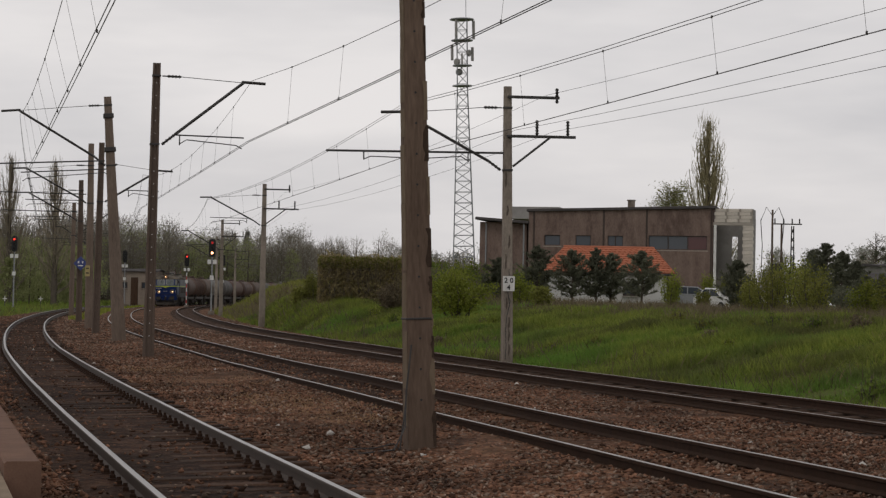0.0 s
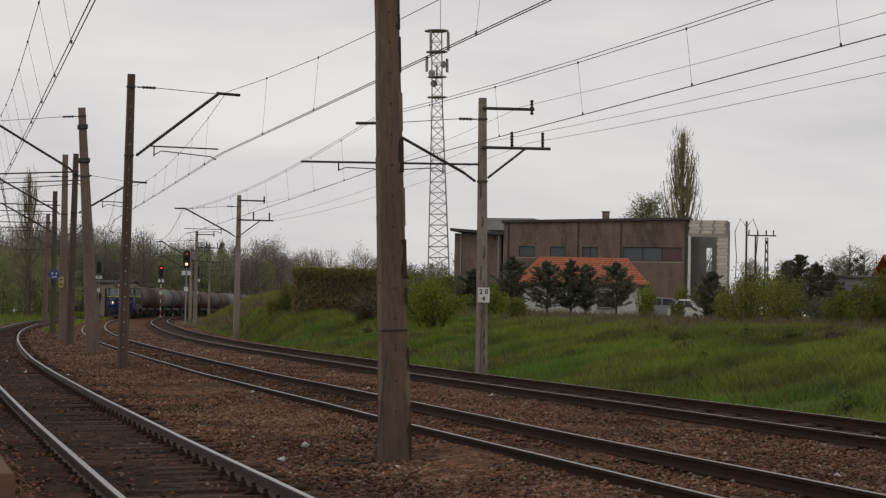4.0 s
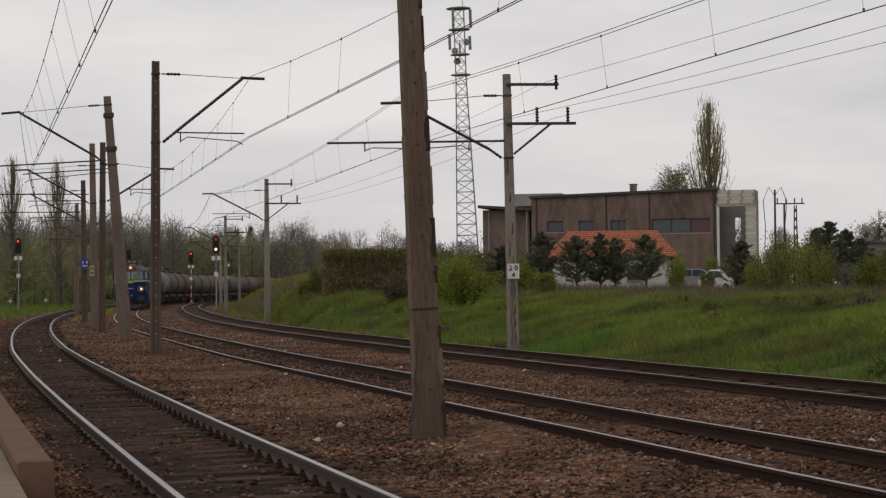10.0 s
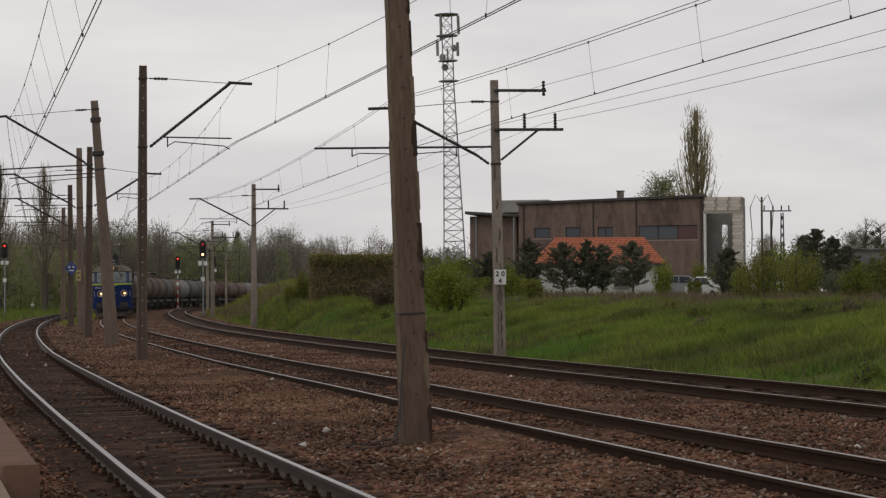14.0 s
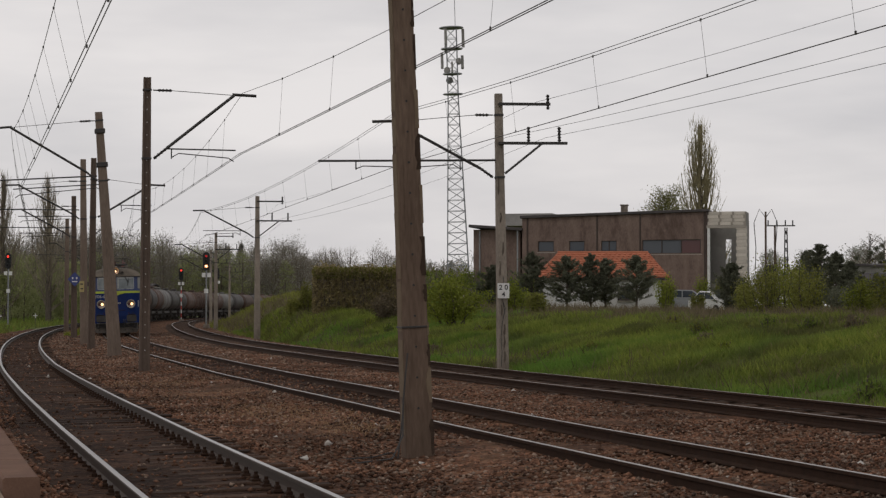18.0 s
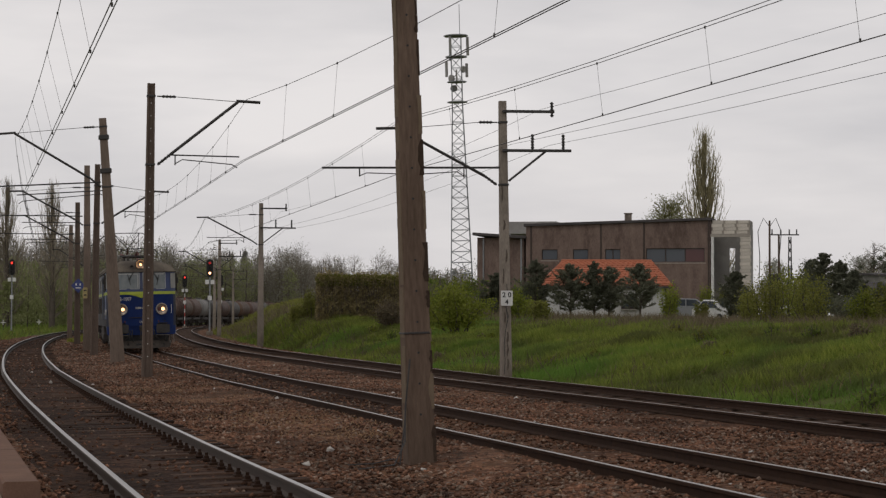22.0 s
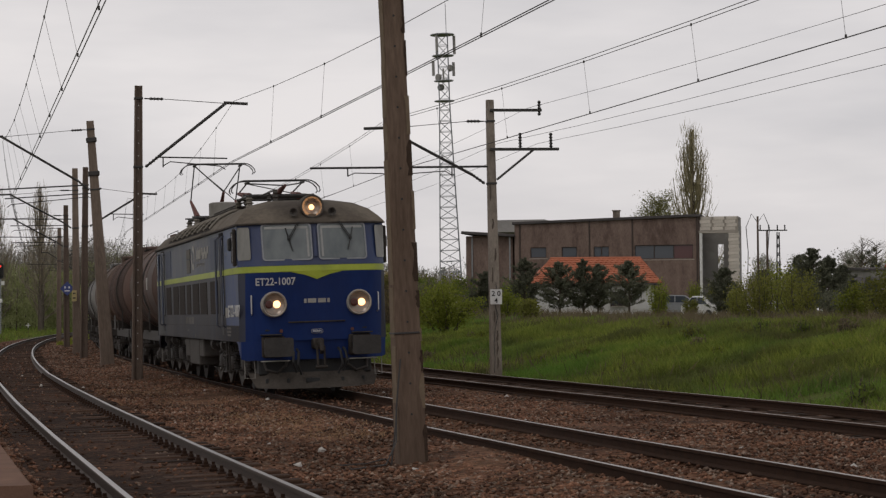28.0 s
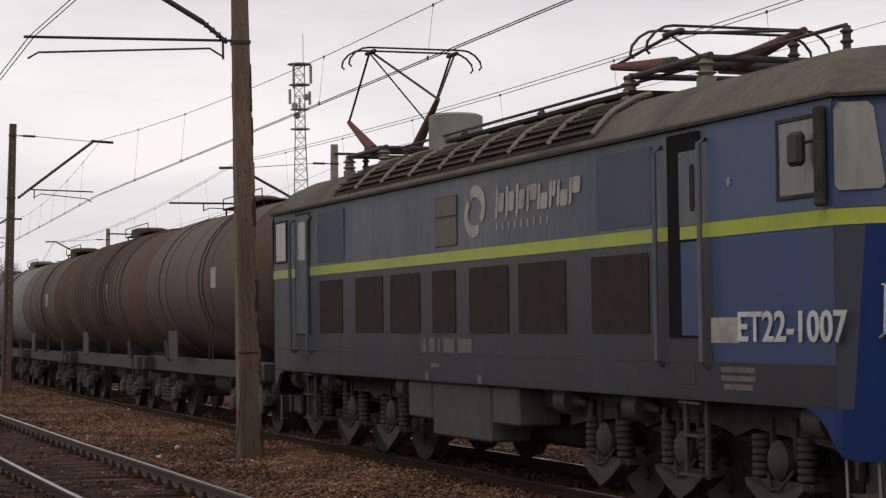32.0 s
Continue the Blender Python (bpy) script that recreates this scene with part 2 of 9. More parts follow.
def damp_patches(n, l, co, col, amount):
    """Oil and damp in broad irregular patches over loose stone."""
    no, mr, hs = n.new("ShaderNodeTexNoise"), n.new("ShaderNodeMapRange"), n.new("ShaderNodeHueSaturation")
    no.inputs["Scale"].default_value, no.inputs["Detail"].default_value, no.inputs["Roughness"].default_value = 0.42, 4.0, 0.6
    mr.inputs[1].default_value, mr.inputs[2].default_value = 0.40, 0.62
    mr.inputs[3].default_value, mr.inputs[4].default_value = 1.0 - amount, 1.0 + amount * 0.35
    l.new(co.outputs["Object"], no.inputs["Vector"])
    l.new(no.outputs["Fac"], mr.inputs[0])
    l.new(mr.outputs[0], hs.inputs["Value"])
    l.new(col, hs.inputs["Color"])
    return hs.outputs[0]


def mk(name, a, b, scale=3.0, rough=0.8, bump=0.3, metal=0.0, fine=40.0, dirt=None, dirt_amount=0.5, stretch=(1, 1, 1),
       spread=0.18, rand=0.0, dist=0.02, damp=0.0):
    """A surface between colours a and b with two scales of grain, and stains of colour dirt."""
    mt = bpy.data.materials.new(name)
    mt.use_nodes = True
    n, l = mt.node_tree.nodes, mt.node_tree.links
    bs = n["Principled BSDF"]
    co = n.new("ShaderNodeTexCoord")
    mp = n.new("ShaderNodeMapping")
    mp.inputs["Scale"].default_value = stretch
    l.new(co.outputs["Object"], mp.inputs["Vector"])
    big, small = n.new("ShaderNodeTexNoise"), n.new("ShaderNodeTexNoise")
    big.inputs["Scale"].default_value, big.inputs["Detail"].default_value = scale, 6.0
    small.inputs["Scale"].default_value, small.inputs["Detail"].default_value = fine, 4.0
    big.inputs["Roughness"].default_value = 0.62
    for t in (big, small):
        l.new(mp.outputs[0], t.inputs["Vector"])
    mixf = n.new("ShaderNodeMix")
    mixf.inputs[0].default_value = 0.4
    l.new(big.outputs["Fac"], mixf.inputs[2])
    l.new(small.outputs["Fac"], mixf.inputs[3])
    rp = n.new("ShaderNodeMapRange")
    rp.inputs[1].default_value, rp.inputs[2].default_value = 0.5 - spread, 0.5 + spread
    l.new(mixf.outputs[0], rp.inputs[0])
    mc = n.new("ShaderNodeMix")
    mc.data_type = "RGBA"
    mc.inputs[6].default_value, mc.inputs[7].default_value = (*a, 1), (*b, 1)
    l.new(rp.outputs[0], mc.inputs[0])
    col = mc.outputs[2]
    if dirt:
        st = n.new("ShaderNodeTexNoise")
        st.inputs["Scale"].default_value, st.inputs["Detail"].default_value = scale * 0.45, 8.0
        st.inputs["Roughness"].default_value = 0.7
        l.new(mp.outputs[0], st.inputs["Vector"])
        sr = n.new("ShaderNodeMapRange")
        sr.inputs[1].default_value, sr.inputs[2].default_value = 0.48, 0.66
        sr.inputs[4].default_value = dirt_amount
        l.new(st.outputs["Fac"], sr.inputs[0])
        md = n.new("ShaderNodeMix")
        md.data_type = "RGBA"
        md.inputs[7].default_value = (*dirt, 1)
        l.new(sr.outputs[0], md.inputs[0])
        l.new(col, md.inputs[6])
        col = md.outputs[2]
    if rand:
        oi = n.new("ShaderNodeObjectInfo")
        gi = n.new("ShaderNodeNewGeometry")
        ad = n.new("ShaderNodeMath")
        ad.operation = "ADD"
        l.new(oi.outputs["Random"], ad.inputs[0])
        l.new(gi.outputs["Random Per Island"], ad.inputs[1])
        fr = n.new("ShaderNodeMath")
        fr.operation = "FRACT"
        l.new(ad.outputs[0], fr.inputs[0])
        vr = n.new("ShaderNodeMapRange")
        vr.inputs[3].default_value, vr.inputs[4].default_value = 1 - rand, 1 + rand
        l.new(fr.outputs[0], vr.inputs[0])
        hs = n.new("ShaderNodeHueSaturation")
        l.new(vr.outputs[0], hs.inputs["Value"])
        l.new(col, hs.inputs["Color"])
        col = hs.outputs[0]
    if damp:
        col = damp_patches(n, l, co, col, damp)
    l.new(col, bs.inputs["Base Color"])
    rr = n.new("ShaderNodeMapRange")
    rr.inputs[3].default_value, rr.inputs[4].default_value = max(rough - 0.12, 0.05), min(rough + 0.12, 1)
    l.new(mixf.outputs[0], rr.inputs[0])
    l.new(rr.outputs[0], bs.inputs["Roughness"])
    bs.inputs["Metallic"].default_value = metal
    if rough >= 0.75 and not metal:
        bs.inputs["Specular IOR Level"].default_value = 0.15
    if bump:
        bp = n.new("ShaderNodeBump")
        bp.inputs["Strength"].default_value, bp.inputs["Distance"].default_value = bump, dist
        l.new(mixf.outputs[0], bp.inputs["Height"])
        l.new(bp.outputs[0], bs.inputs["Normal"])
    return mt


def leafy(name, a, b, rand=0.22, trans=0.42, patch=None, patch_scale=0.3, fresh=None):
    """Leaves: each clump its own tone, some light passing through."""
    mt = bpy.data.materials.new(name)
    mt.use_nodes = True
    n, l = mt.node_tree.nodes, mt.node_tree.links
    bs = n["Principled BSDF"]
    gi = n.new("ShaderNodeNewGeometry")
    mc = n.new("ShaderNodeMix")
    mc.data_type = "RGBA"
    mc.inputs[6].default_value, mc.inputs[7].default_value = (*a, 1), (*b, 1)
    l.new(gi.outputs["Random Per Island"], mc.inputs[0])
    oi = n.new("ShaderNodeObjectInfo")
    vr = n.new("ShaderNodeMapRange")
    vr.inputs[3].default_value, vr.inputs[4].default_value = 1 - rand, 1 + rand
    l.new(oi.outputs["Random"], vr.inputs[0])
    tone = mc.outputs[2]
    if patch:
        co, pn, pr = n.new("ShaderNodeTexCoord"), n.new("ShaderNodeTexNoise"), n.new("ShaderNodeMapRange")
        pn.inputs["Scale"].default_value, pn.inputs["Detail"].default_value = patch_scale, 5.0
        pr.inputs[1].default_value, pr.inputs[2].default_value = 0.42, 0.62
        l.new(co.outputs["Object"], pn.inputs["Vector"])
        l.new(pn.outputs["Fac"], pr.inputs[0])
        mp = n.new("ShaderNodeMix")
        mp.data_type = "RGBA"
        mp.inputs[7].default_value = (*patch, 1)
        l.new(pr.outputs[0], mp.inputs[0])
        l.new(tone, mp.inputs[6])
        tone = mp.outputs[2]
    if fresh:
        fn, fr = n.new("ShaderNodeTexNoise"), n.new("ShaderNodeMapRange")
        fn.inputs["Scale"].default_value, fn.inputs["Detail"].default_value = 0.14, 4.0
        fr.inputs[1].default_value, fr.inputs[2].default_value, fr.inputs[4].default_value = 0.48, 0.66, 0.8
        l.new(co.outputs["Object"], fn.inputs["Vector"])
        l.new(fn.outputs["Fac"], fr.inputs[0])
        mf = n.new("ShaderNodeMix")
        mf.data_type = "RGBA"
        mf.inputs[7].default_value = (*fresh, 1)
        l.new(fr.outputs[0], mf.inputs[0])
        l.new(tone, mf.inputs[6])
        tone = mf.outputs[2]
    hs = n.new("ShaderNodeHueSaturation")
    l.new(vr.outputs[0], hs.inputs["Value"])
    l.new(tone, hs.inputs["Color"])
    l.new(hs.outputs[0], bs.inputs["Base Color"])
    bs.inputs["Roughness"].default_value = 0.75
    bs.inputs["Specular IOR Level"].default_value = 0.12
    tr = n.new("ShaderNodeBsdfTranslucent")
    l.new(hs.outputs[0], tr.inputs[0])
    ms = n.new("ShaderNodeMixShader")
    ms.inputs[0].default_value = trans
    l.new(bs.outputs[0], ms.inputs[1])
    l.new(tr.outputs[0], ms.inputs[2])
    l.new(ms.outputs[0], n["Material Output"].inputs[0])
    return mt


def glow(name, colour, strength):
    mt = bpy.data.materials.new(name)
    mt.use_nodes = True
    bs = mt.node_tree.nodes["Principled BSDF"]
    bs.inputs["Base Color"].default_value = (*colour, 1)
    bs.inputs["Emission Color"].default_value = (*colour, 1)
    bs.inputs["Emission Strength"].default_value = strength
    return mt


def glassy(name, tint, rough=0.05):
    """A pane in front of a dark room: gloss over a dark tint."""
    mt = bpy.data.materials.new(name)
    mt.use_nodes = True
    bs = mt.node_tree.nodes["Principled BSDF"]
    bs.inputs["Base Color"].default_value = (*tint, 1)
    bs.inputs["Roughness"].default_value = rough
    bs.inputs["Specular IOR Level"].default_value = 0.45
    return mt


def stony(name, cols, scale, bump, rough=0.9, patch=None):
    """Ballast: stones of several colours with gaps between, and patches of dirt."""
    mt = bpy.data.materials.new(name)
    mt.use_nodes = True
    n, l = mt.node_tree.nodes, mt.node_tree.links
    bs = n["Principled BSDF"]
    co = n.new("ShaderNodeTexCoord")
    vo = n.new("ShaderNodeTexVoronoi")
    vo.inputs["Scale"].default_value = scale
    l.new(co.outputs["Object"], vo.inputs["Vector"])
    sp = n.new("ShaderNodeSeparateColor")
    l.new(vo.outputs["Color"], sp.inputs[0])
    rp = n.new("ShaderNodeValToRGB")
    rp.color_ramp.interpolation = "LINEAR"
    els = rp.color_ramp.elements
    while len(els) < len(cols):
        els.new(0.5)
    for i, c in enumerate(cols):
        els[i].position = i / (len(cols) - 1)
        els[i].color = (*c, 1)
    l.new(sp.outputs[0], rp.inputs[0])
    no = n.new("ShaderNodeTexNoise")
    no.inputs["Scale"].default_value, no.inputs["Detail"].default_value = 0.55, 7.0
    l.new(co.outputs["Object"], no.inputs["Vector"])
    mr = n.new("ShaderNodeMapRange")
    mr.inputs[1].default_value, mr.inputs[2].default_value, mr.inputs[4].default_value = 0.42, 0.68, 0.75
    l.new(no.outputs["Fac"], mr.inputs[0])
    mx = n.new("ShaderNodeMix")
    mx.data_type = "RGBA"
    mx.inputs[7].default_value = (*(patch or cols[0]), 1)
    l.new(mr.outputs[0], mx.inputs[0])
    l.new(rp.outputs[0], mx.inputs[6])
    sk = n.new("ShaderNodeTexNoise")
    sk.inputs["Scale"].default_value, sk.inputs["Detail"].default_value, sk.inputs["Roughness"].default_value = 2.6, 6.0, 0.75
    l.new(co.outputs["Object"], sk.inputs["Vector"])
    sv = n.new("ShaderNodeMapRange")
    sv.inputs[1].default_value, sv.inputs[2].default_value = 0.36, 0.64
    sv.inputs[3].default_value, sv.inputs[4].default_value = 0.45, 1.65
    l.new(sk.outputs["Fac"], sv.inputs[0])
    hv = n.new("ShaderNodeHueSaturation")
    l.new(sv.outputs[0], hv.inputs["Value"])
    l.new(mx.outputs[2], hv.inputs["Color"])
    l.new(damp_patches(n, l, co, hv.outputs[0], 0.42), bs.inputs["Base Color"])
    bs.inputs["Roughness"].default_value = rough
    bs.inputs["Specular IOR Level"].default_value = 0.1
    bp = n.new("ShaderNodeBump")
    bp.inputs["Strength"].default_value, bp.inputs["Distance"].default_value = bump, 0.04
    bp.invert = True
    l.new(vo.outputs["Distance"], bp.inputs["Height"])
    l.new(bp.outputs[0], bs.inputs["Normal"])
    return mt


CONCRETE = mk("weathered_concrete", (0.098, 0.068, 0.050), (0.21, 0.152, 0.115), 3.0, 0.9, 0.6, fine=34, dirt=(0.05, 0.033, 0.024), dirt_amount=0.7, stretch=(1, 1, 0.16))
CONCRETE_MID = mk("pale_brown_concrete", (0.125, 0.095, 0.076), (0.255, 0.20, 0.162), 2.2, 0.9, 0.6, fine=34, dirt=(0.075, 0.055, 0.043), dirt_amount=0.7, stretch=(1, 1, 0.16))
CONCRETE_DARK = mk("dark_stained_concrete", (0.088, 0.065, 0.052), (0.165, 0.126, 0.102), 1.6, 0.9, 0.5, fine=30, dirt=(0.04, 0.03, 0.025), stretch=(1, 1, 0.3))
CONCRETE_PALE = mk("pale_concrete", (0.185, 0.158, 0.132), (0.36, 0.31, 0.262), 2.4, 0.9, 0.6, fine=30, dirt=(0.075, 0.06, 0.048), dirt_amount=0.75, stretch=(1, 1, 0.35))
KERB = mk("brown_kerb_concrete", (0.145, 0.082, 0.058), (0.235, 0.14, 0.10), 3, 0.9, 0.3, fine=60, dirt=(0.12, 0.075, 0.055))
STEEL = mk("dark_painted_steel", (0.025, 0.024, 0.024), (0.055, 0.05, 0.047), 5, 0.6, 0.1)
GALV = mk("galvanised_steel", (0.22, 0.23, 0.24), (0.34, 0.35, 0.36), 6, 0.5, 0.05, metal=0.5)
WIRE = mk("copper_wire_dark", (0.05, 0.046, 0.044), (0.09, 0.085, 0.08), 8, 0.5, 0.0, metal=0.4)
RAIL_SIDE = mk("rusty_rail_side", (0.024, 0.013, 0.0085), (0.056, 0.030, 0.019), 8, 0.85, 0.2, fine=70)
RAIL_SIDE_WORN = mk("brown_dusty_rail_side", (0.034, 0.023, 0.017), (0.08, 0.054, 0.04), 8, 0.7, 0.2, fine=70)
RAIL_DULL = mk("dull_rail_head", (0.25, 0.225, 0.205), (0.38, 0.35, 0.325), 5, 0.36, 0.03, metal=0.8)
RAIL_BROWN = mk("brown_rail_head", (0.20, 0.155, 0.125), (0.36, 0.29, 0.25), 5, 0.4, 0.08, metal=0.7)
RAIL_TOP = mk("worn_rail_head", (0.27, 0.255, 0.245), (0.40, 0.385, 0.37), 6, 0.32, 0.0, metal=0.9)
SLEEPER = mk("old_oiled_sleeper", (0.028, 0.016, 0.011), (0.074, 0.044, 0.03), 5, 0.9, 0.6, fine=40, stretch=(1, 1, 1), rand=0.6)
SLEEPER_PALE = mk("dusty_concrete_sleeper", (0.065, 0.042, 0.031), (0.115, 0.078, 0.06), 5, 0.9, 0.4, rand=0.2)
BALLAST = stony("rusty_ballast", ((0.052, 0.026, 0.017), (0.11, 0.052, 0.032), (0.165, 0.082, 0.047), (0.22, 0.118, 0.072), (0.085, 0.052, 0.037)), 16.0, 0.9, patch=(0.165, 0.09, 0.05))
BALLAST_OILY = stony("oily_dark_ballast", ((0.018, 0.011, 0.008), (0.04, 0.02, 0.013), (0.065, 0.033, 0.02), (0.09, 0.05, 0.032), (0.03, 0.018, 0.013)), 16.0, 0.9, patch=(0.045, 0.024, 0.015))
STONE_A = mk("rust_brown_stone", (0.097, 0.048, 0.031), (0.238, 0.126, 0.08), 20, 0.9, 0.2, rand=0.75, damp=0.42)
STONE_B = mk("grey_stone", (0.145, 0.10, 0.074), (0.345, 0.255, 0.196), 20, 0.9, 0.2, rand=0.5, damp=0.35)
STONE_W = mk("white_stone", (0.42, 0.39, 0.36), (0.62, 0.59, 0.55), 15, 0.85, 0.2)
SOIL_GRASS = mk("grassy_soil", (0.065, 0.09, 0.016), (0.11, 0.135, 0.026), 0.6, 0.95, 0.8, fine=9, dirt=(0.05, 0.042, 0.02), dirt_amount=0.5, dist=0.08)
GRASS = leafy("spring_grass", (0.155, 0.21, 0.042), (0.32, 0.355, 0.074), 0.12, 0.5, (0.118, 0.125, 0.046), 0.42, fresh=(0.15, 0.285, 0.05))
DRY_GRASS = leafy("dry_grass", (0.22, 0.165, 0.085), (0.32, 0.24, 0.13), 0.15, 0.15)
STRAW = leafy("pale_flattened_straw", (0.30, 0.185, 0.105), (0.43, 0.28, 0.165), 0.15, 0.15)
LEAF_LIGHT = leafy("young_leaves", (0.155, 0.19, 0.028), (0.275, 0.30, 0.058))
LEAF_MID = leafy("green_leaves", (0.10, 0.145, 0.03), (0.19, 0.235, 0.055))
LEAF_OLIVE = leafy("olive_leaves", (0.14, 0.15, 0.034), (0.25, 0.25, 0.07))
LEAF_POPLAR = leafy("thin_poplar_leaves", (0.29, 0.255, 0.155), (0.42, 0.375, 0.235), trans=0.5)
LEAF_PALE_OLIVE = leafy("pale_olive_leaves", (0.24, 0.24, 0.10), (0.37, 0.36, 0.16), trans=0.5)
LEAF_DARK = leafy("dark_needles", (0.10, 0.108, 0.078), (0.19, 0.195, 0.135))
LEAF_BROWN = leafy("bare_twigs", (0.25, 0.215, 0.165), (0.36, 0.315, 0.25), trans=0.5)
TWIG_DARK = leafy("dark_bare_twigs", (0.17, 0.148, 0.115), (0.27, 0.24, 0.19), trans=0.4)
HEDGE_LEAF = leafy("dark_brown_hedge", (0.25, 0.205, 0.105), (0.42, 0.34, 0.16))
# distance haze is put into these pale, greyed base colours
LEAF_FAR = leafy("haze_tinted_far_leaves", (0.26, 0.27, 0.23), (0.36, 0.365, 0.32), trans=0.45)
LEAF_FAR_DARK = leafy("haze_tinted_far_woods", (0.25, 0.238, 0.21), (0.38, 0.36, 0.315), trans=0.5)
LEAF_FAR_GREEN = leafy("haze_tinted_green_woods", (0.26, 0.29, 0.125), (0.39, 0.41, 0.20), trans=0.5)
BARK = mk("grey_bark", (0.07, 0.058, 0.045), (0.14, 0.12, 0.10), 4, 0.95, 0.6, stretch=(1, 1, 0.3))
BRICK = mk("dark_red_brown_brick", (0.13, 0.091, 0.077), (0.252, 0.186, 0.157), 1.6, 0.9, 0.3, fine=14, dirt=(0.065, 0.042, 0.036), dirt_amount=0.75, stretch=(1, 1, 0.4))
BLOCK = mk("pale_aerated_block", (0.50, 0.455, 0.40), (0.66, 0.61, 0.545), 2.5, 0.92, 0.3, rand=0.12)
MORTAR = mk("grey_mortar", (0.32, 0.29, 0.255), (0.42, 0.385, 0.34), 4, 0.95, 0.3)
PLASTER = mk("white_plaster", (0.5, 0.5, 0.49), (0.64, 0.64, 0.62), 0.9, 0.9, 0.1, dirt=(0.36, 0.35, 0.32), dirt_amount=0.4)
PLASTER_CREAM = mk("cream_plaster", (0.60, 0.50, 0.30), (0.70, 0.60, 0.38), 1.0, 0.9, 0.1)
PLASTER_GREY = mk("grey_plaster", (0.28, 0.27, 0.26), (0.38, 0.37, 0.35), 0.9, 0.9, 0.2, dirt=(0.18, 0.17, 0.16))
TILE_ORANGE = mk("orange_roof_tile", (0.36, 0.125, 0.07), (0.46, 0.17, 0.10), 2.2, 0.75, 0.2, rand=0.14)
TILE_RED = mk("red_roof_tile", (0.34, 0.048, 0.03), (0.44, 0.075, 0.044), 1.6, 0.6, 0.2, rand=0.10)
ROOF_DARK = mk("dark_roof_felt", (0.06, 0.055, 0.055), (0.11, 0.10, 0.10), 1.5, 0.9, 0.2)
TIMBER = mk("dark_brown_timber", (0.05, 0.03, 0.02), (0.09, 0.055, 0.035), 3, 0.8, 0.2, stretch=(1, 1, 0.3))
WINDOW = glassy("window_glass", (0.05, 0.06, 0.075))
WINDOW_PALE = glassy("hazy_window_glass", (0.075, 0.085, 0.10), 0.15)
FRAME_DARK = mk("dark_window_frame", (0.035, 0.022, 0.018), (0.06, 0.04, 0.03), 3, 0.6, 0.0)
WHITE_PAINT = mk("white_paint", (0.62, 0.62, 0.61), (0.78, 0.78, 0.76), 6, 0.6, 0.05, dirt=(0.4, 0.38, 0.35), dirt_amount=0.4)
RED_PAINT = mk("red_paint", (0.42, 0.04, 0.03), (0.52, 0.06, 0.05), 6, 0.6, 0.05)
BLUE_SIGN = mk("blue_sign_enamel", (0.025, 0.04, 0.16), (0.035, 0.055, 0.21), 6, 0.4, 0.0)
YELLOW_SIGN = mk("pale_yellow_enamel", (0.34, 0.27, 0.11), (0.44, 0.35, 0.16), 6, 0.5, 0.0)
BLACK_PAINT = mk("black_paint", (0.012, 0.012, 0.012), (0.025, 0.025, 0.025), 6, 0.6, 0.0)
LAMP_RED = glow("lit_red_lens", (1.0, 0.05, 0.03), 1.8)
LAMP_WARM = glow("lit_headlight", (1.0, 0.55, 0.25), 2.8)
LAMP_ORANGE = glow("lit_orange_lens", (1.0, 0.45, 0.2), 5.0)

# ---- the ground: one sheet out to the horizon ----


def lay_ground():
    ss = list(np.concatenate([[-3000, -1200, -500, -250, -120, -90], np.arange(-60, 140, 1.5), np.arange(140, 420, 6), [430, 520, 640, 760, 1200, 2200, 4000]]))
    ls = list(np.concatenate([[-4000, -1500, -600, -250, -120, -70, -40, -25, -18, -14], np.arange(-12, 24, 0.5), [26, 30, 36, 45, 60, 90, 140, 220, 360, 560, 800]]))
    verts, faces, kinds = [], [], []
    for s in ss:
        for lat in ls:
            p = on_line(s, lat)
            verts.append((p.x, p.y, ground_z(s, lat) + uneven(p.x, p.y, s, lat)))
    w = len(ls)
    for i in range(len(ss) - 1):
        for j in range(w - 1):
            faces.append((i * w + j, i * w + j + 1, (i + 1) * w + j + 1, (i + 1) * w + j))
            lat = (ls[j] + ls[j + 1]) / 2
            left = -8.6 if ss[i] < 150 else -6.6
            oily = (-6.6 < lat < -3.9 and ss[i] < 110) or (abs(lat) < 0.8 and 16 < ss[i] < 80)
            kinds.append((2 if oily else 0) if left < lat < 7.8 and -60 < ss[i] < 400 else 1)
    me = raw_mesh("ground", verts, faces, BALLAST)
    me.materials.append(SOIL_GRASS)
    me.materials.append(BALLAST_OILY)
    me.polygons.foreach_set("material_index", kinds)
    me.polygons.foreach_set("use_smooth", [True] * len(faces))
    return tagged(new("ground", me), "brown ballast between the tracks and green grassy bank", "ground", kind="structure")


lay_ground()

# ---- tracks ----


def rail_section():
    """Half outline of a rail, doubled: across, up."""
    half = [(0.0, 0.0), (0.03, 0.0), (0.036, -0.008), (0.035, -0.035), (0.010, -0.048), (0.010, -0.118), (0.066, -0.142), (0.066, -0.155)]
    return half + [(-x, z) for x, z in half[::-1][:-1]]


def sweep_rail(track, side, s0, s1, step):
    mb = Mb()
    sec = rail_section()
    rings = []
    for s in np.arange(s0, s1 + 0.01, step):
        lat = lat_of(track, s) + side * 0.7525
        wob = 0.006 * math.sin(s * 0.55 + side)
        base = rail_z(track, s, side)
        rings.append([on_line(s, lat + x, base + z + wob * 0.5) for x, z in sec])
    first = [mb.add(r) for r in rings]
    n = len(sec)
    for a, b in zip(first, first[1:]):
        for k in range(n):
            j = (k + 1) % n
            mb.mi = 1 if k in (0, n - 1) else 0
            mb.face(a + k, a + j, b + j, b + k)
    return mb


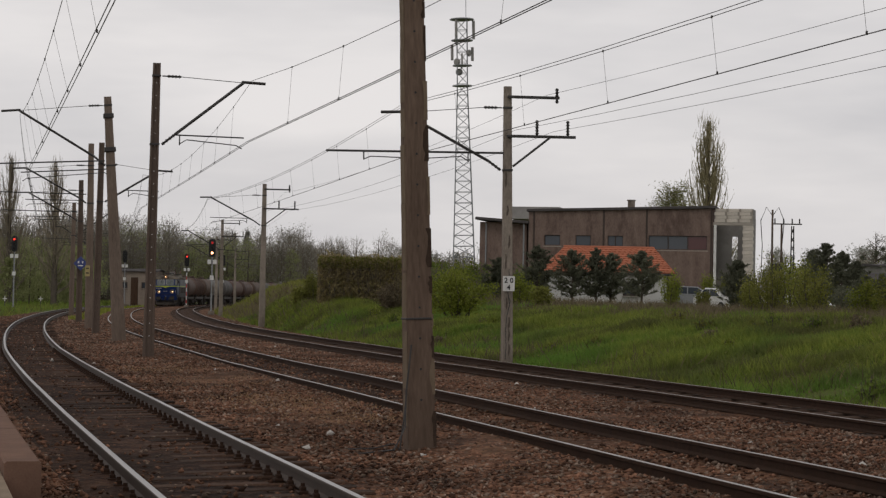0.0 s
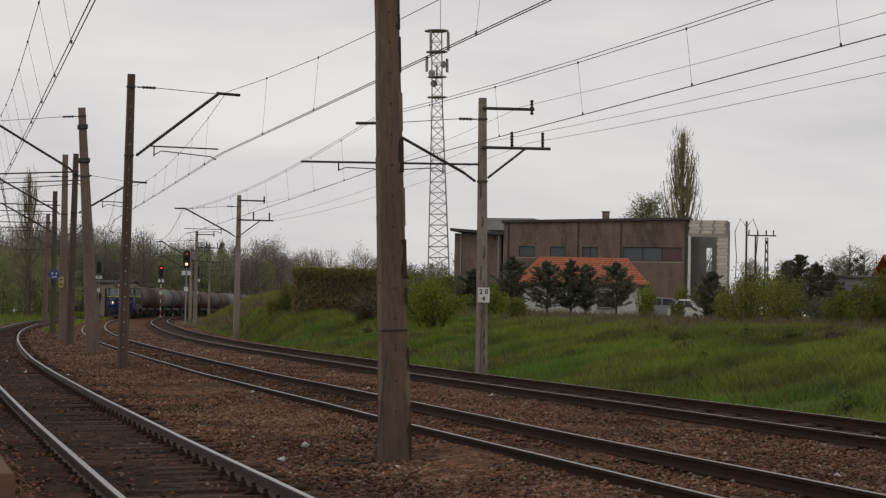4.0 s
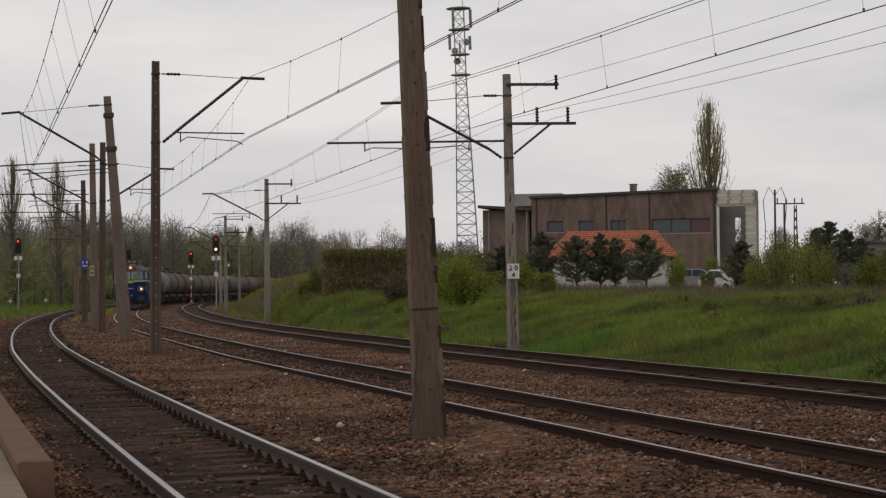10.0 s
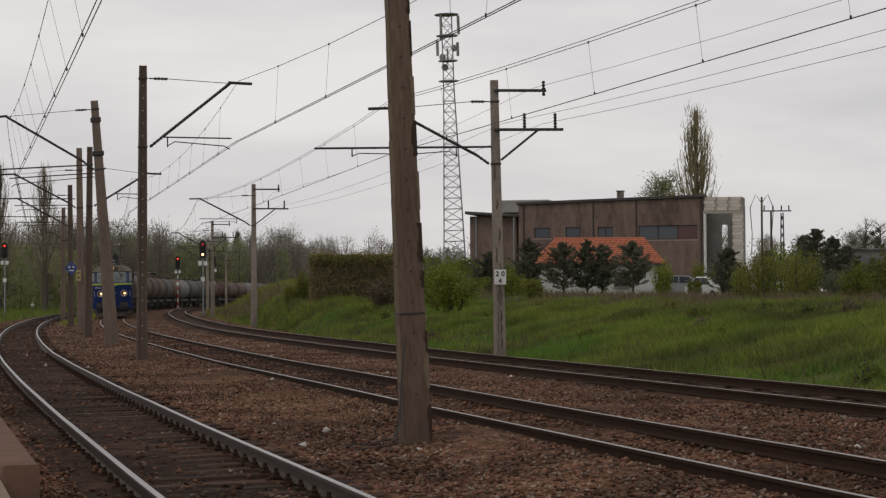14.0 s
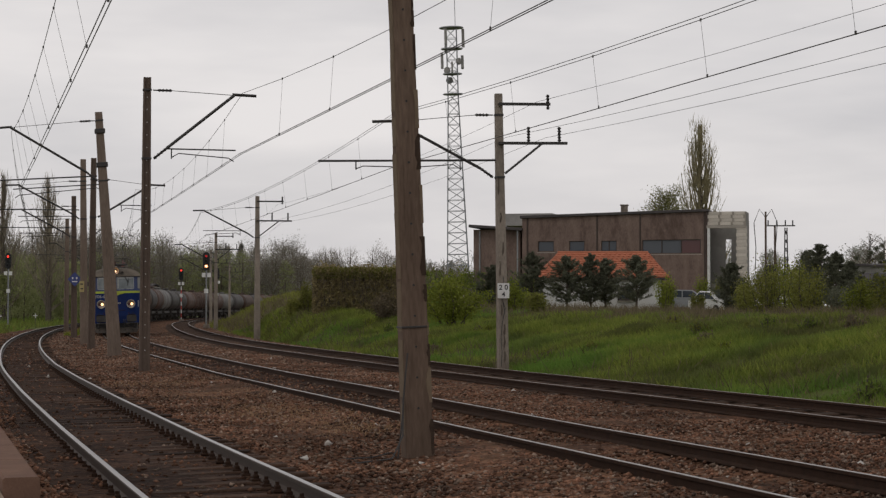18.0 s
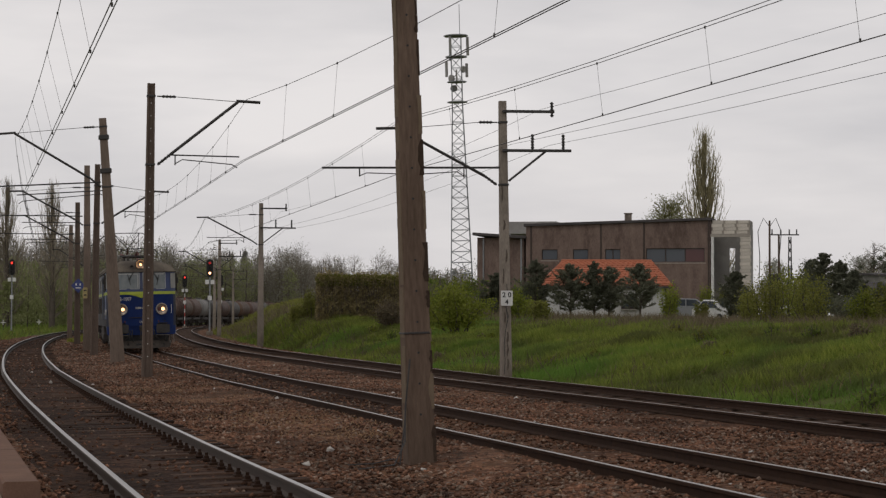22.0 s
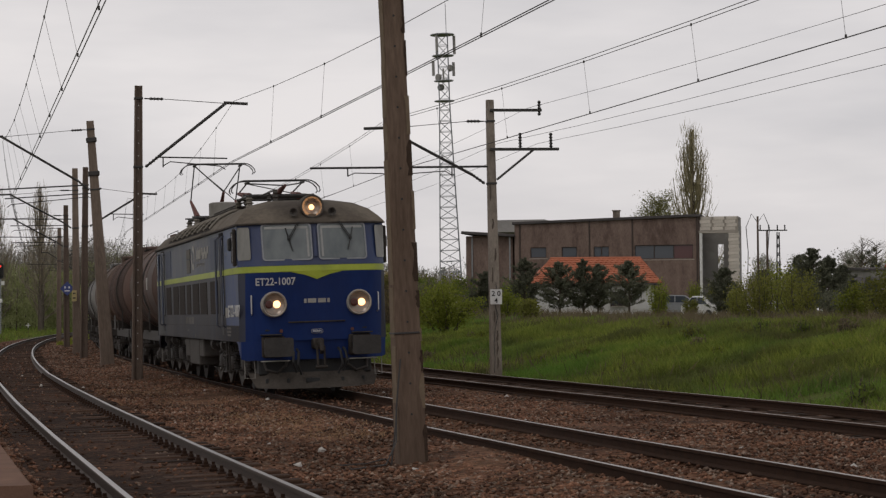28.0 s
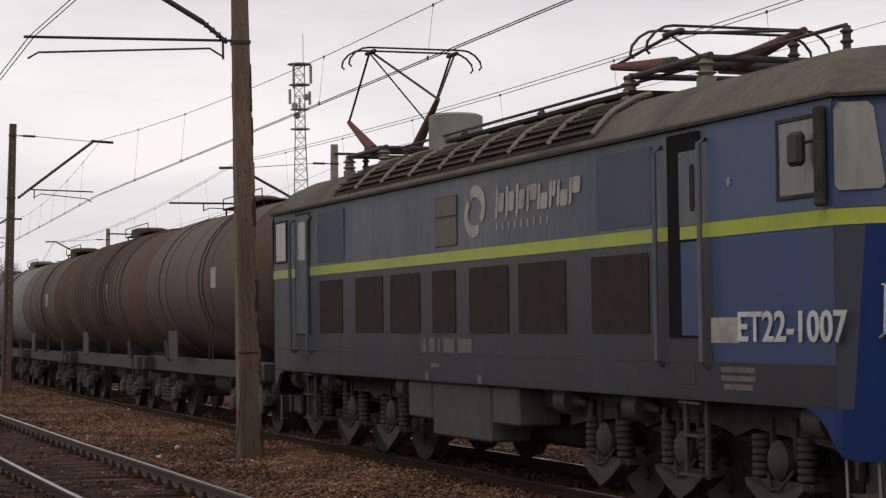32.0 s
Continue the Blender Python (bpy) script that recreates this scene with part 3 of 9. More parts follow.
def lay_track(track, label, sleeper_mat, sleeper_h, head, bare=True):
    tr = thing("railway_track", label, "railway track", kind="structure")
    for side in (-1, 1):
        part("rail", sweep_rail(track, side, -50, 420, 3.0), [RAIL_SIDE_WORN if track == "near" else RAIL_SIDE, head], tr, "rusty steel rail with a shiny worn head", smooth=True)
    mb = Mb()
    mb.box((0, 0, 0), (2.6, 0.25, 0.16), 0.015)
    me = mb.mesh("sleeper", sleeper_mat)
    for k in range(-8, 140):
        s = k * 0.62
        p = on_line(s, lat_of(track, s), mid_z(track, s) - sleeper_h - 0.08)
        ob = new("sleeper", me)
        ob.parent = tr
        ob.matrix_basis = pose(p.x, p.y, p.z + random.uniform(-0.026, 0.006), 0, tilt_of(track, s) + random.uniform(-0.6, 0.6), -math.degrees(heading(s)) + random.uniform(-1.2, 1.2))
    rest = Mb()
    for k in range(140, 560):
        s = k * 0.62
        p = on_line(s, lat_of(track, s), mid_z(track, s) - sleeper_h - 0.08)
        rest.box(p, (2.6, 0.25, 0.16), 0, rz(-math.degrees(heading(s))))
    part("sleeper", rest, sleeper_mat, tr)["kind"] = "stuff"
    if not bare:
        return tr
    # spike plates and clips beside the rails
    mb = Mb()
    mb.box((0, 0, 0), (0.30, 0.15, 0.03), 0.006)
    for x in (-0.1, 0.1):
        mb.box((x, 0, 0.03), (0.055, 0.09, 0.05), 0.01)
        mb.disc((x, 0, 0.065), (0, 0, 1), 0.02, 0.04, 6)
    me = mb.mesh("rail_fastening", RAIL_SIDE)
    for k in range(-8, 70):
        s = k * 0.62
        for side in (-1, 1):
            p = on_line(s, lat_of(track, s) + side * 0.7525, rail_z(track, s, side) - 0.15)
            ob = new("rail_fastening", me)
            ob.parent = tr
            ob.matrix_basis = pose(p.x, p.y, p.z, 0, 0, -math.degrees(heading(s)))
    return tr


lay_track("near", "curving railway track on dark oiled wooden sleepers", SLEEPER, 0.155, RAIL_TOP)
lay_track("middle", "curving railway track half sunk in brown ballast", SLEEPER, 0.195, RAIL_DULL, False)
lay_track("far", "curving railway track with dusty sleepers below a grass bank", SLEEPER_PALE, 0.165, RAIL_BROWN, False)

# ---- platform edge ----


def platform_edge():
    pl = thing("platform_edge", "low brown concrete platform kerb beside the track", "platform", kind="structure")
    for k in range(12):
        s0 = -1.0 + k * 2.0
        mb = Mb()
        rings = []
        for s in (s0 + 0.01, s0 + 1.0, s0 + 1.99):
            lat = lat_of("near", s) - 1.70
            rings.append([on_line(s, lat + x, z) for x, z in ((-0.30, -0.35), (-0.30, 0.16), (-0.28, 0.18), (-0.02, 0.18), (0.0, 0.16), (0.0, -0.35))])
        mb.loft(rings)
        part("kerb_block", mb, KERB, pl)
    mb = Mb()
    rings = []
    for s in np.arange(-30, 24, 3.0):
        lat = lat_of("near", s) - 2.01
        rings.append([on_line(s, lat + x, z) for x, z in ((-6.0, -0.4), (-6.0, 0.06), (0.0, 0.06), (0.0, -0.4))])
    mb.loft(rings)
    part("platform_surface", mb, mk("sandy_paving", (0.22, 0.17, 0.12), (0.32, 0.25, 0.18), 3, 0.95, 0.5), pl, "sandy worn platform surface")
    return pl


platform_edge()

# ---- overhead line masts ----


def mast_body(h, w0, w1, depth0, depth1, groove=True):
    """A tapered concrete post with a sunk web on two faces."""
    rings = []
    for k in range(9):
        f = k / 8
        w, d = w0 + (w1 - w0) * f, depth0 + (depth1 - depth0) * f
        a, b, g = w / 2, d / 2, min(w * 0.24, 0.075)
        dep = 0.045 if groove else 0.004
        z = -0.6 + (h + 0.6) * f
        c = 0.015
        rings.append([(x, y, z) for x, y in (
            (-a + c, -b), (-g - 0.012, -b), (-g, -b + dep), (g, -b + dep), (g + 0.012, -b), (a - c, -b), (a, -b + c),
            (a, b - c), (a - c, b), (g + 0.012, b), (g, b - dep), (-g, b - dep), (-g - 0.012, b), (-a + c, b), (-a, b - c), (-a, -b + c))])
    mb = Mb()
    mb.loft(rings)
    return mb


def insulator(mb, p, d, n=4, r=0.06, length=0.4):
    """A string of round sheds from p along d."""
    p, d = Vector(p), Vector(d).normalized()
    mb.tube([p, p + d * length], r * 0.6, 8)
    for k in range(n):
        c = p + d * length * (k + 0.5) / n
        mb.tube([c - d * 0.028, c, c + d * 0.03], [r * 0.5, r, r * 0.45], 10)


def mast(at, h, mat, label, w=(0.38, 0.27), side=0, reach=2.5, low=5.5, high=7.4, tie=7.6, wire=5.75, feeders=False, groove=True, band=None, long_arm=0.0, bolts=None, bolt_mat=None):
    """A mast with its bracket to one side (side: +1 right, -1 left of its own x axis)."""
    m = thing("overhead_line_mast", label, "railway mast", at, group="masts along the tracks")
    part("post", mast_body(h, w[0], w[1], w[0] * 0.85, w[1] * 0.85, groove), mat, m, smooth=False)
    if groove or bolts:
        mb = Mb()
        k = 0.6
        while k < h - 0.3:
            f = (k + 0.6) / (h + 0.6)
            d = (w[0] + (w[1] - w[0]) * f) * 0.85 / 2
            mb.disc((0, -d + (0.046 if groove else 0.004), k), (0, 1, 0), 0.014, 0.012, 8)
            k += bolts or 0.35
        part("bolt", mb, bolt_mat or BLACK_PAINT, m)["kind"] = "stuff"
    if side:
        x = side
        mb = Mb()
        a, b = Vector((x * 0.55, 0, low + (high - low) * 0.16)), Vector((x * reach, 0, high))
        mb.tube([a, b], 0.042, 8)
        mb.tube([b + Vector((-x * 0.05, 0, 0.02)), b + Vector((x * 0.62, 0, 0.0))], 0.045, 6)
        part("bracket_tube", mb, STEEL, m, "dark steel bracket tube")
        mb = Mb()
        insulator(mb, (x * 0.2, 0, low), a - Vector((x * 0.2, 0, low)), 4, 0.055, (a - Vector((x * 0.2, 0, low))).length)
        part("insulator", mb, STEEL, m)
        mb = Mb()
        mb.tube([(x * 0.16, 0, tie), (x * 0.35, 0, tie)], 0.02, 6)
        insulator(mb, (x * 0.3, 0, tie), (x, 0, 0), 4, 0.05, 0.38)
        part("insulator", mb, STEEL, m)
        mb = Mb()
        mb.tube([(x * 0.66, 0, tie), b], 0.010, 5)
        part("tie_rod", mb, STEEL, m)
        mb = Mb()
        zr = wire + 0.33
        f = (zr - a.z) / (b.z - a.z)
        p = a + (b - a) * f
        mb.tube([p, (x * (reach + 0.05), 0, zr)], 0.022, 6)
        mb.tube([(p.x + x * 0.15, 0, zr), (p.x + x * 0.15, 0, zr - 0.28)], 0.018, 6)
        mb.tube([(p.x + x * 0.15, 0, zr - 0.24), (p.x + x * 0.35, 0, zr - 0.12), (x * (reach - 0.15), 0, zr - 0.22), (x * reach, 0, wire + 0.02)], 0.016, 6)
        part("registration_arm", mb, STEEL, m)
        if long_arm:
            mb = Mb()
            mb.tube([(x * 0.2, 0, zr + 0.3), (x * (reach + long_arm), 0, zr + 0.34)], 0.028, 6)
            part("registration_tube", mb, STEEL, m)
        for z in (low, tie):
            mb = Mb()
            f = (z + 0.6) / (h + 0.6)
            ww = w[0] + (w[1] - w[0]) * f
            mb.box((0, 0, z), (ww + 0.03, ww * 0.85 + 0.03, 0.06), 0.008)
            part("clamp", mb, STEEL, m)
    if feeders:
        x = -side
        mb = Mb()
        mb.box((x * 0.72, -0.14, h - 0.3), (1.5, 0.08, 0.08), 0.01)
        part("crossarm", mb, STEEL, m)
        mb = Mb()
        mb.box((x * 0.95, -0.14, h - 1.4), (2.0, 0.08, 0.08), 0.01)
        mb.tube([(x * 0.12, -0.14, h - 2.25), (x * 1.2, -0.14, h - 1.42)], 0.035, 6)
        part("crossarm", mb, STEEL, m)
        for dx, z in ((1.4, h - 0.45), (0.82, h - 1.36), (1.72, h - 1.36)):
            mb = Mb()
            insulator(mb, (x * dx, -0.14, z), (0, 0, 1), 5, 0.06, 0.42)
            part("insulator", mb, STEEL, m)
    if band:
        mb = Mb()
        f = (band + 0.6) / (h + 0.6)
        ww = w[0] + (w[1] - w[0]) * f
        mb.box((0, 0, band), (ww + 0.02, ww * 0.85 + 0.02, 0.025), 0.005)
        part("steel_band", mb, STEEL, m)
    return m


def upright(x, y, s, lean_x=0.0, z=-0.22):
    """A pose at x, y, square to the line at s, leaning sideways by lean_x degrees."""
    return pose(x, y, z, 0, lean_x, -math.degrees(heading(s)))


MAST_LABEL = "tall weathered concrete mast carrying a steel wire bracket"
NEAR_MAST = mast(upright(-0.225, 23.95, 5, -2.2), 8.3, CONCRETE, "tall brown concrete mast with a row of bolt holes", (0.345, 0.195), -1, 3.1, 6.1, 7.9, 8.1, 5.8, groove=False, band=1.55, bolts=0.36)
mast(upright(-8.07, 56.2, 38, 0.4), 8.15, CONCRETE_DARK, MAST_LABEL, (0.305, 0.205), 1, 2.42, 5.9, 7.72, 7.8, 5.85, bolt_mat=WHITE_PAINT)
mast(upright(-11.44, 72.4, 55, -4.0), 8.75, CONCRETE_MID, "leaning brown concrete mast with dark clamps between the tracks", (0.50, 0.25), -1, 3.1, 6.3, 8.36, 8.45, 5.85, groove=False, band=6.9, long_arm=0.8)
mast(upright(-14.6, 86.0, 70, 0.6), 8.1, CONCRETE_DARK, MAST_LABEL, (0.33, 0.23), 1, 2.4, 5.6, 7.0, 7.2, 5.8)
mast(upright(-16.8, 97.0, 80, -0.5), 8.85, CONCRETE_MID, MAST_LABEL, (0.40, 0.26), -1, 3.0, 6.0, 7.6, 7.8, 5.8, groove=False, long_arm=1.6)
mast(upright(-21.2, 119.0, 104, -0.3), 8.3, CONCRETE_DARK, MAST_LABEL, (0.38, 0.27), -1, 3.0, 5.9, 7.5, 7.7, 5.8, long_arm=1.8)
mast(upright(-27.3, 150.0, 136, 0.3), 8.3, CONCRETE_MID, MAST_LABEL, (0.38, 0.27), 1, 2.4, 5.9, 7.5, 7.7, 5.8)
mast(upright(-31.5, 182.0, 168, 0.3), 8.3, CONCRETE_MID, MAST_LABEL, (0.38, 0.27), -1, 2.6, 5.9, 7.5, 7.7, 5.8, long_arm=1.8)
FAR_LABEL = "slim grey concrete mast with wire bracket and feeder crossarms"
POINT_MAST = mast(upright(1.85, 57.0, 38, -0.9, -0.2), 7.75, CONCRETE_PALE, "slim pale concrete mast with bracket, crossarms and a number plate", (0.31, 0.2), -1, 3.0, 5.4, 6.95, 7.15, 5.55, feeders=True, groove=False)
mast(upright(-10.15, 115.0, 98, 0.0, 0.0), 7.85, CONCRETE_PALE, FAR_LABEL, (0.36, 0.22), -1, 3.0, 5.5, 7.0, 7.2, 5.55, feeders=True, groove=False)
for s_mast in (152, 205, 262):
    p = on_line(s_mast, 8.0)
    mast(upright(p.x, p.y, s_mast), 8.0, CONCRETE_PALE, FAR_LABEL, (0.36, 0.22), -1, 2.8, 5.5, 7.0, 7.2, 5.55, feeders=True, groove=False)
p = on_line(-19, 8.5)
mast(upright(p.x, p.y, -19), 8.0, CONCRETE_PALE, FAR_LABEL, (0.36, 0.22), -1, 3.0, 5.5, 7.0, 7.2, 5.55, feeders=True, groove=False)




ew = Mb()
ew.tube([(0.01, -0.17, 2.62), (0.03, -0.172, 2.30), (-0.02, -0.176, 1.95), (0.03, -0.178, 1.62), (-0.05, -0.182, 1.30), (-0.09, -0.186, 0.9), (-0.07, -0.19, 0.5), (-0.10, -0.20, 0.1)], 0.011, 5)
ew.tube([(-0.02, -0.176, 1.95), (0.05, -0.175, 1.72), (-0.02, -0.18, 1.45)], 0.008, 5)
part("earth_wire", ew, STEEL, POINT_MAST, "dark earth wire trailing down the mast")
lw = Mb()
lw.tube([(-0.46, 23.75, -0.20), (-0.52, 23.6, -0.12), (-0.75, 23.5, -0.17), (-1.05, 23.6, -0.195)], 0.008, 5)
lw.tube([(-0.45, 23.70, -0.2), (-0.40, 23.72, 0.25), (-0.385, 23.75, 0.5)], 0.010, 5)
solid("loose_wire", lw, STEEL, "dark loose wire lying at the foot of the mast", "wire")


def weathered_edge():
    """Spalled concrete, rust runs and a loose earth cable on the mast beside the camera."""
    rng = np.random.default_rng(77)
    ob = NEAR_MAST
    z = 0.05
    while z < 5.6:
        ln = rng.uniform(0.12, 0.5)
        f = (z + 0.6) / 8.9
        a, b = (0.345 - 0.15 * f) / 2, (0.293 - 0.1275 * f) / 2
        dw = rng.uniform(0.03, 0.09)
        n = 6
        mb = Mb()
        edge = [(a + 0.006 - dw * rng.uniform(0.4, 1.0), z + ln * k / (n - 1)) for k in range(n)]
        mb.plate([(x, -b - 0.010, zz) for x, zz in edge] + [(a + 0.004, -b - 0.010, z + ln), (a + 0.004, -b - 0.010, z)], (0, 1, 0), 0.016)
        part("spalled_edge", mb, SPALL if rng.uniform() < 0.65 else LICHEN_LIT, ob)
        z += ln + rng.uniform(-0.02, 0.25)
    # yellowish patches, as of lichen, paint the light on the left face
    z = 0.3
    while z < 6.0:
        ln = rng.uniform(0.25, 0.9)
        f = (z + 0.6) / 8.9
        a, b = (0.345 - 0.15 * f) / 2, (0.293 - 0.1275 * f) / 2
        mb = Mb()
        mb.plate([(-a - 0.006, -b * rng.uniform(0.75, 0.98), z), (-a - 0.006, -b * rng.uniform(0.75, 0.98), z + ln), (-a - 0.006, b * rng.uniform(0.1, 0.8), z + ln), (-a - 0.006, b * rng.uniform(0.1, 0.8), z)], (1, 0, 0), 0.010)
        part("lichen_patch", mb, LICHEN_LIT, ob, "yellowish lichen patch that also paints the lit left face")
        z += ln + rng.uniform(0.0, 0.12)
    mb = Mb()
    mb.tube([(-0.12, -0.19, 1.25), (-0.20, -0.22, 0.7), (-0.24, -0.3, 0.3), (-0.42, -0.5, 0.06), (-0.9, -0.6, 0.04), (-1.5, -0.9, 0.03)], 0.010, 6)
    part("earth_cable", mb, STEEL, ob)


LEAN_MAST = [ob for ob in bpy.data.objects if ob.name.startswith("overhead_line_mast") and ob.parent is None][2]
for z_band, w_band in ((8.07, 0.36), (6.87, 0.40)):
    mb_band = Mb()
    mb_band.box((0, 0, z_band), (w_band, w_band * 0.92, 0.17), 0.02)
    part("clamp", mb_band, STEEL, LEAN_MAST, "dark steel clamp")
SPALL_FACE = mk("dark_cracked_concrete", (0.085, 0.068, 0.055), (0.14, 0.115, 0.095), 8, 0.95, 0.6, fine=60)
rng_point = np.random.default_rng(78)
for z_patch in (0.2, 0.55, 0.95, 1.5, 2.6, 3.2, 4.1, 4.9):
    ln, dx = rng_point.uniform(0.2, 0.5), rng_point.uniform(-0.1, 0.02)
    f = (z_patch + 0.6) / 8.35
    b_face = (0.31 - 0.11 * f) * 0.85 / 2
    mb_patch = Mb()
    mb_patch.plate([(dx + rng_point.uniform(-0.012, 0.012) + w_, -b_face - 0.006, z_patch + ln * k_) for k_, w_ in ((0, 0), (0.3, -0.01), (0.7, 0.008), (1, 0.0), (1, 0.035), (0.6, 0.05), (0.2, 0.03))], (0, 1, 0), 0.008)
    part("crack", mb_patch, SPALL_FACE, POINT_MAST, "dark crack in the concrete")
mb_arm = Mb()
mb_arm.tube([(-0.1, 0, 5.88), (-5.15, 0, 5.86)], 0.03, 8)
part("registration_tube", mb_arm, STEEL, POINT_MAST, "long dark registration tube")
mb_arm = Mb()
mb_arm.tube([(-4.1, 0, 5.86), (-4.1, 0, 5.62)], 0.02, 6)
mb_arm.tube([(-4.1, 0, 5.64), (-3.9, 0, 5.72), (-3.1, 0, 5.70), (-2.9, 0, 5.62)], 0.016, 6)
part("steady_arm", mb_arm, STEEL, POINT_MAST)
# lichen tone with the left face's light put in; also some edge chips
LICHEN_LIT = mk("yellowish_lit_lichen", (0.155, 0.118, 0.082), (0.22, 0.17, 0.12), 6, 0.95, 0.4, fine=50)
SPALL = mk("dark_spalled_concrete", (0.035, 0.024, 0.018), (0.08, 0.055, 0.04), 8, 0.95, 0.6, fine=60)
weathered_edge()

# ---- overhead wires ----
def catenary(track, supports, high, low, wire, stagger, label, twin=True, lift=((0, 1), (0, 0)), zigzag=((0, 1), (0, 0))):
    """lift raises and zigzag shifts the contact wire sideways along the line."""
    cat = thing("overhead_wire", label, "overhead wire")
    dr = Mb()
    tops, cons = [], []
    lat_c, lat_m = stagger

    def spot(s, off):
        return on_line(s, lat_of(track, s) + off + float(np.interp(s, *zigzag)), 0)

    for s0, s1 in zip(supports, supports[1:]):
        n = 10
        a0, a1, b0, b1 = spot(s0, lat_c), spot(s1, lat_c), spot(s0, lat_m), spot(s1, lat_m)
        for k in range(n):
            f = k / n
            sag = 4 * f * (1 - f)
            up = float(np.interp(s0 + (s1 - s0) * f, *lift))
            tops.append(b0.lerp(b1, f) + Vector((0, 0, high - (high - low) * sag + up)))
            cons.append(a0.lerp(a1, f) + Vector((0, 0, wire - 0.03 * sag + up)))
            if k:
                dr.tube([tops[-1], cons[-1]], 0.004, 3, caps=False)
                dr.box(cons[-1] + Vector((0, 0, 0.02)), (0.03, 0.03, 0.06))
                dr.box(tops[-1], (0.03, 0.03, 0.05))
    for dx in ((-0.035, 0.035) if twin else (0,)):
        cw = Mb()
        cw.tube([p + Vector((dx, 0, 0)) for p in cons], 0.0095, 4)
        part("contact_wire", cw, WIRE, cat)
    for dz in (0,) if twin else (0, 0.07):
        mw = Mb()
        mw.tube([p + Vector((0, 0, dz)) for p in tops], 0.0075, 4)
        part("carrier_wire", mw, WIRE, cat)
    part("dropper", dr, WIRE, cat)["kind"] = "stuff"
    return cat


catenary("near", [-45, 5, 55, 104, 168, 230, 300], 7.75, 6.95, 5.75, (-0.1, -0.42), "pair of dark contact wires hung from a sagging carrier wire", zigzag=((-45, 5, 55, 104), (0.05, -0.17, 0.0, 0.0)))
catenary("middle", [-26, 38, 85, 136, 200, 262, 330], 7.5, 6.62, 5.8, (0.38, 0.46), "pair of dark contact wires hung from a sagging carrier wire", lift=((-26, 38), (0.24, 0.0)))
catenary("far", [-19, 38, 98, 152, 205, 262, 330], 6.95, 6.5, 5.55, (-0.12, -0.24), "thick dark contact wire with droppers from a carrier wire", twin=False, lift=((-19, 38), (0.12, 0.0)))


def feeder(lat, z):
    mb = Mb()
    sup = [-60, -19, 38, 98, 152, 205, 262]
    line = []
    for s0, s1 in zip(sup, sup[1:]):
        line += [on_line(s0, lat).lerp(on_line(s1, lat), k / 8) + Vector((0, 0, z - 0.35 * 4 * (k / 8) * (1 - k / 8))) for k in range(8)]
    mb.tube(line, 0.0055, 4)
    return solid("feeder_wire", mb, WIRE, "thin dark feeder wire strung between the masts", "wire", group="feeder wires")


for lat_f, z_f in ((9.1, 7.45), (8.2, 6.42), (9.35, 6.42)):
    feeder(lat_f, z_f)

# ---- the train ----
NAVY = mk("navy_loco_paint", (0.006, 0.021, 0.104), (0.010, 0.033, 0.148), 1.2, 0.5, 0.05, fine=12, dirt=(0.022, 0.03, 0.085), dirt_amount=0.3, stretch=(1, 1, 0.4))
NAVY.node_tree.nodes["Principled BSDF"].inputs["Specular IOR Level"].default_value = 0.25
SIDE_LOW = mk("dusty_blue_grey_side", (0.057, 0.053, 0.055), (0.042, 0.047, 0.068), 0.8, 0.6, 0.08, fine=7, dirt=(0.045, 0.039, 0.034), dirt_amount=0.65, stretch=(1, 1, 0.3), spread=0.1)
SIDE_HIGH = mk("faded_grey_blue_panels", (0.118, 0.117, 0.124), (0.062, 0.084, 0.138), 0.8, 0.55, 0.05, fine=6, dirt=(0.06, 0.056, 0.056), dirt_amount=0.5, stretch=(1, 1, 0.3), spread=0.1)
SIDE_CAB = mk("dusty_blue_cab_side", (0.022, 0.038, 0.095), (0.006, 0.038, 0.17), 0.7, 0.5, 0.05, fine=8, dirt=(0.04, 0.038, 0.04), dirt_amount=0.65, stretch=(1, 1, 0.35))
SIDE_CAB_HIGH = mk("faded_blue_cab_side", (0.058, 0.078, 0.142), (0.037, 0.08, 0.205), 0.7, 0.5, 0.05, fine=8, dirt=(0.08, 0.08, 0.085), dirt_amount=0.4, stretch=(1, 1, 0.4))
DRUM = mk("pale_grey_drum", (0.20, 0.19, 0.17), (0.30, 0.285, 0.26), 3, 0.7, 0.1, dirt=(0.12, 0.11, 0.095))
RIB_GREY = mk("dusty_grey_rib", (0.17, 0.155, 0.13), (0.28, 0.255, 0.22), 3, 0.75, 0.1)
NAVY_FADED = mk("faded_navy_paint", (0.018, 0.034, 0.104), (0.03, 0.054, 0.148), 1.2, 0.5, 0.05, fine=12, dirt=(0.06, 0.055, 0.055), dirt_amount=0.5, stretch=(1, 1, 0.4))
# flat near-black for the shade inside the open cab doorway
DOOR_SHADE = mk("painted_doorway_shade", (0.006, 0.006, 0.007), (0.016, 0.014, 0.015), 2, 0.95, 0.1)
PANEL_BLUE = mk("dull_blue_panel", (0.018, 0.028, 0.066), (0.028, 0.043, 0.092), 2, 0.55, 0.05, dirt=(0.05, 0.05, 0.06), dirt_amount=0.4)
LIME = mk("lime_stripe", (0.29, 0.36, 0.025), (0.40, 0.46, 0.045), 2.0, 0.5, 0.0, dirt=(0.2, 0.2, 0.06), dirt_amount=0.5)
ROOF_DUST = mk("brown_dusted_roof", (0.10, 0.084, 0.067), (0.19, 0.162, 0.128), 0.9, 0.8, 0.15, fine=14, dirt=(0.055, 0.046, 0.04), dirt_amount=0.8)
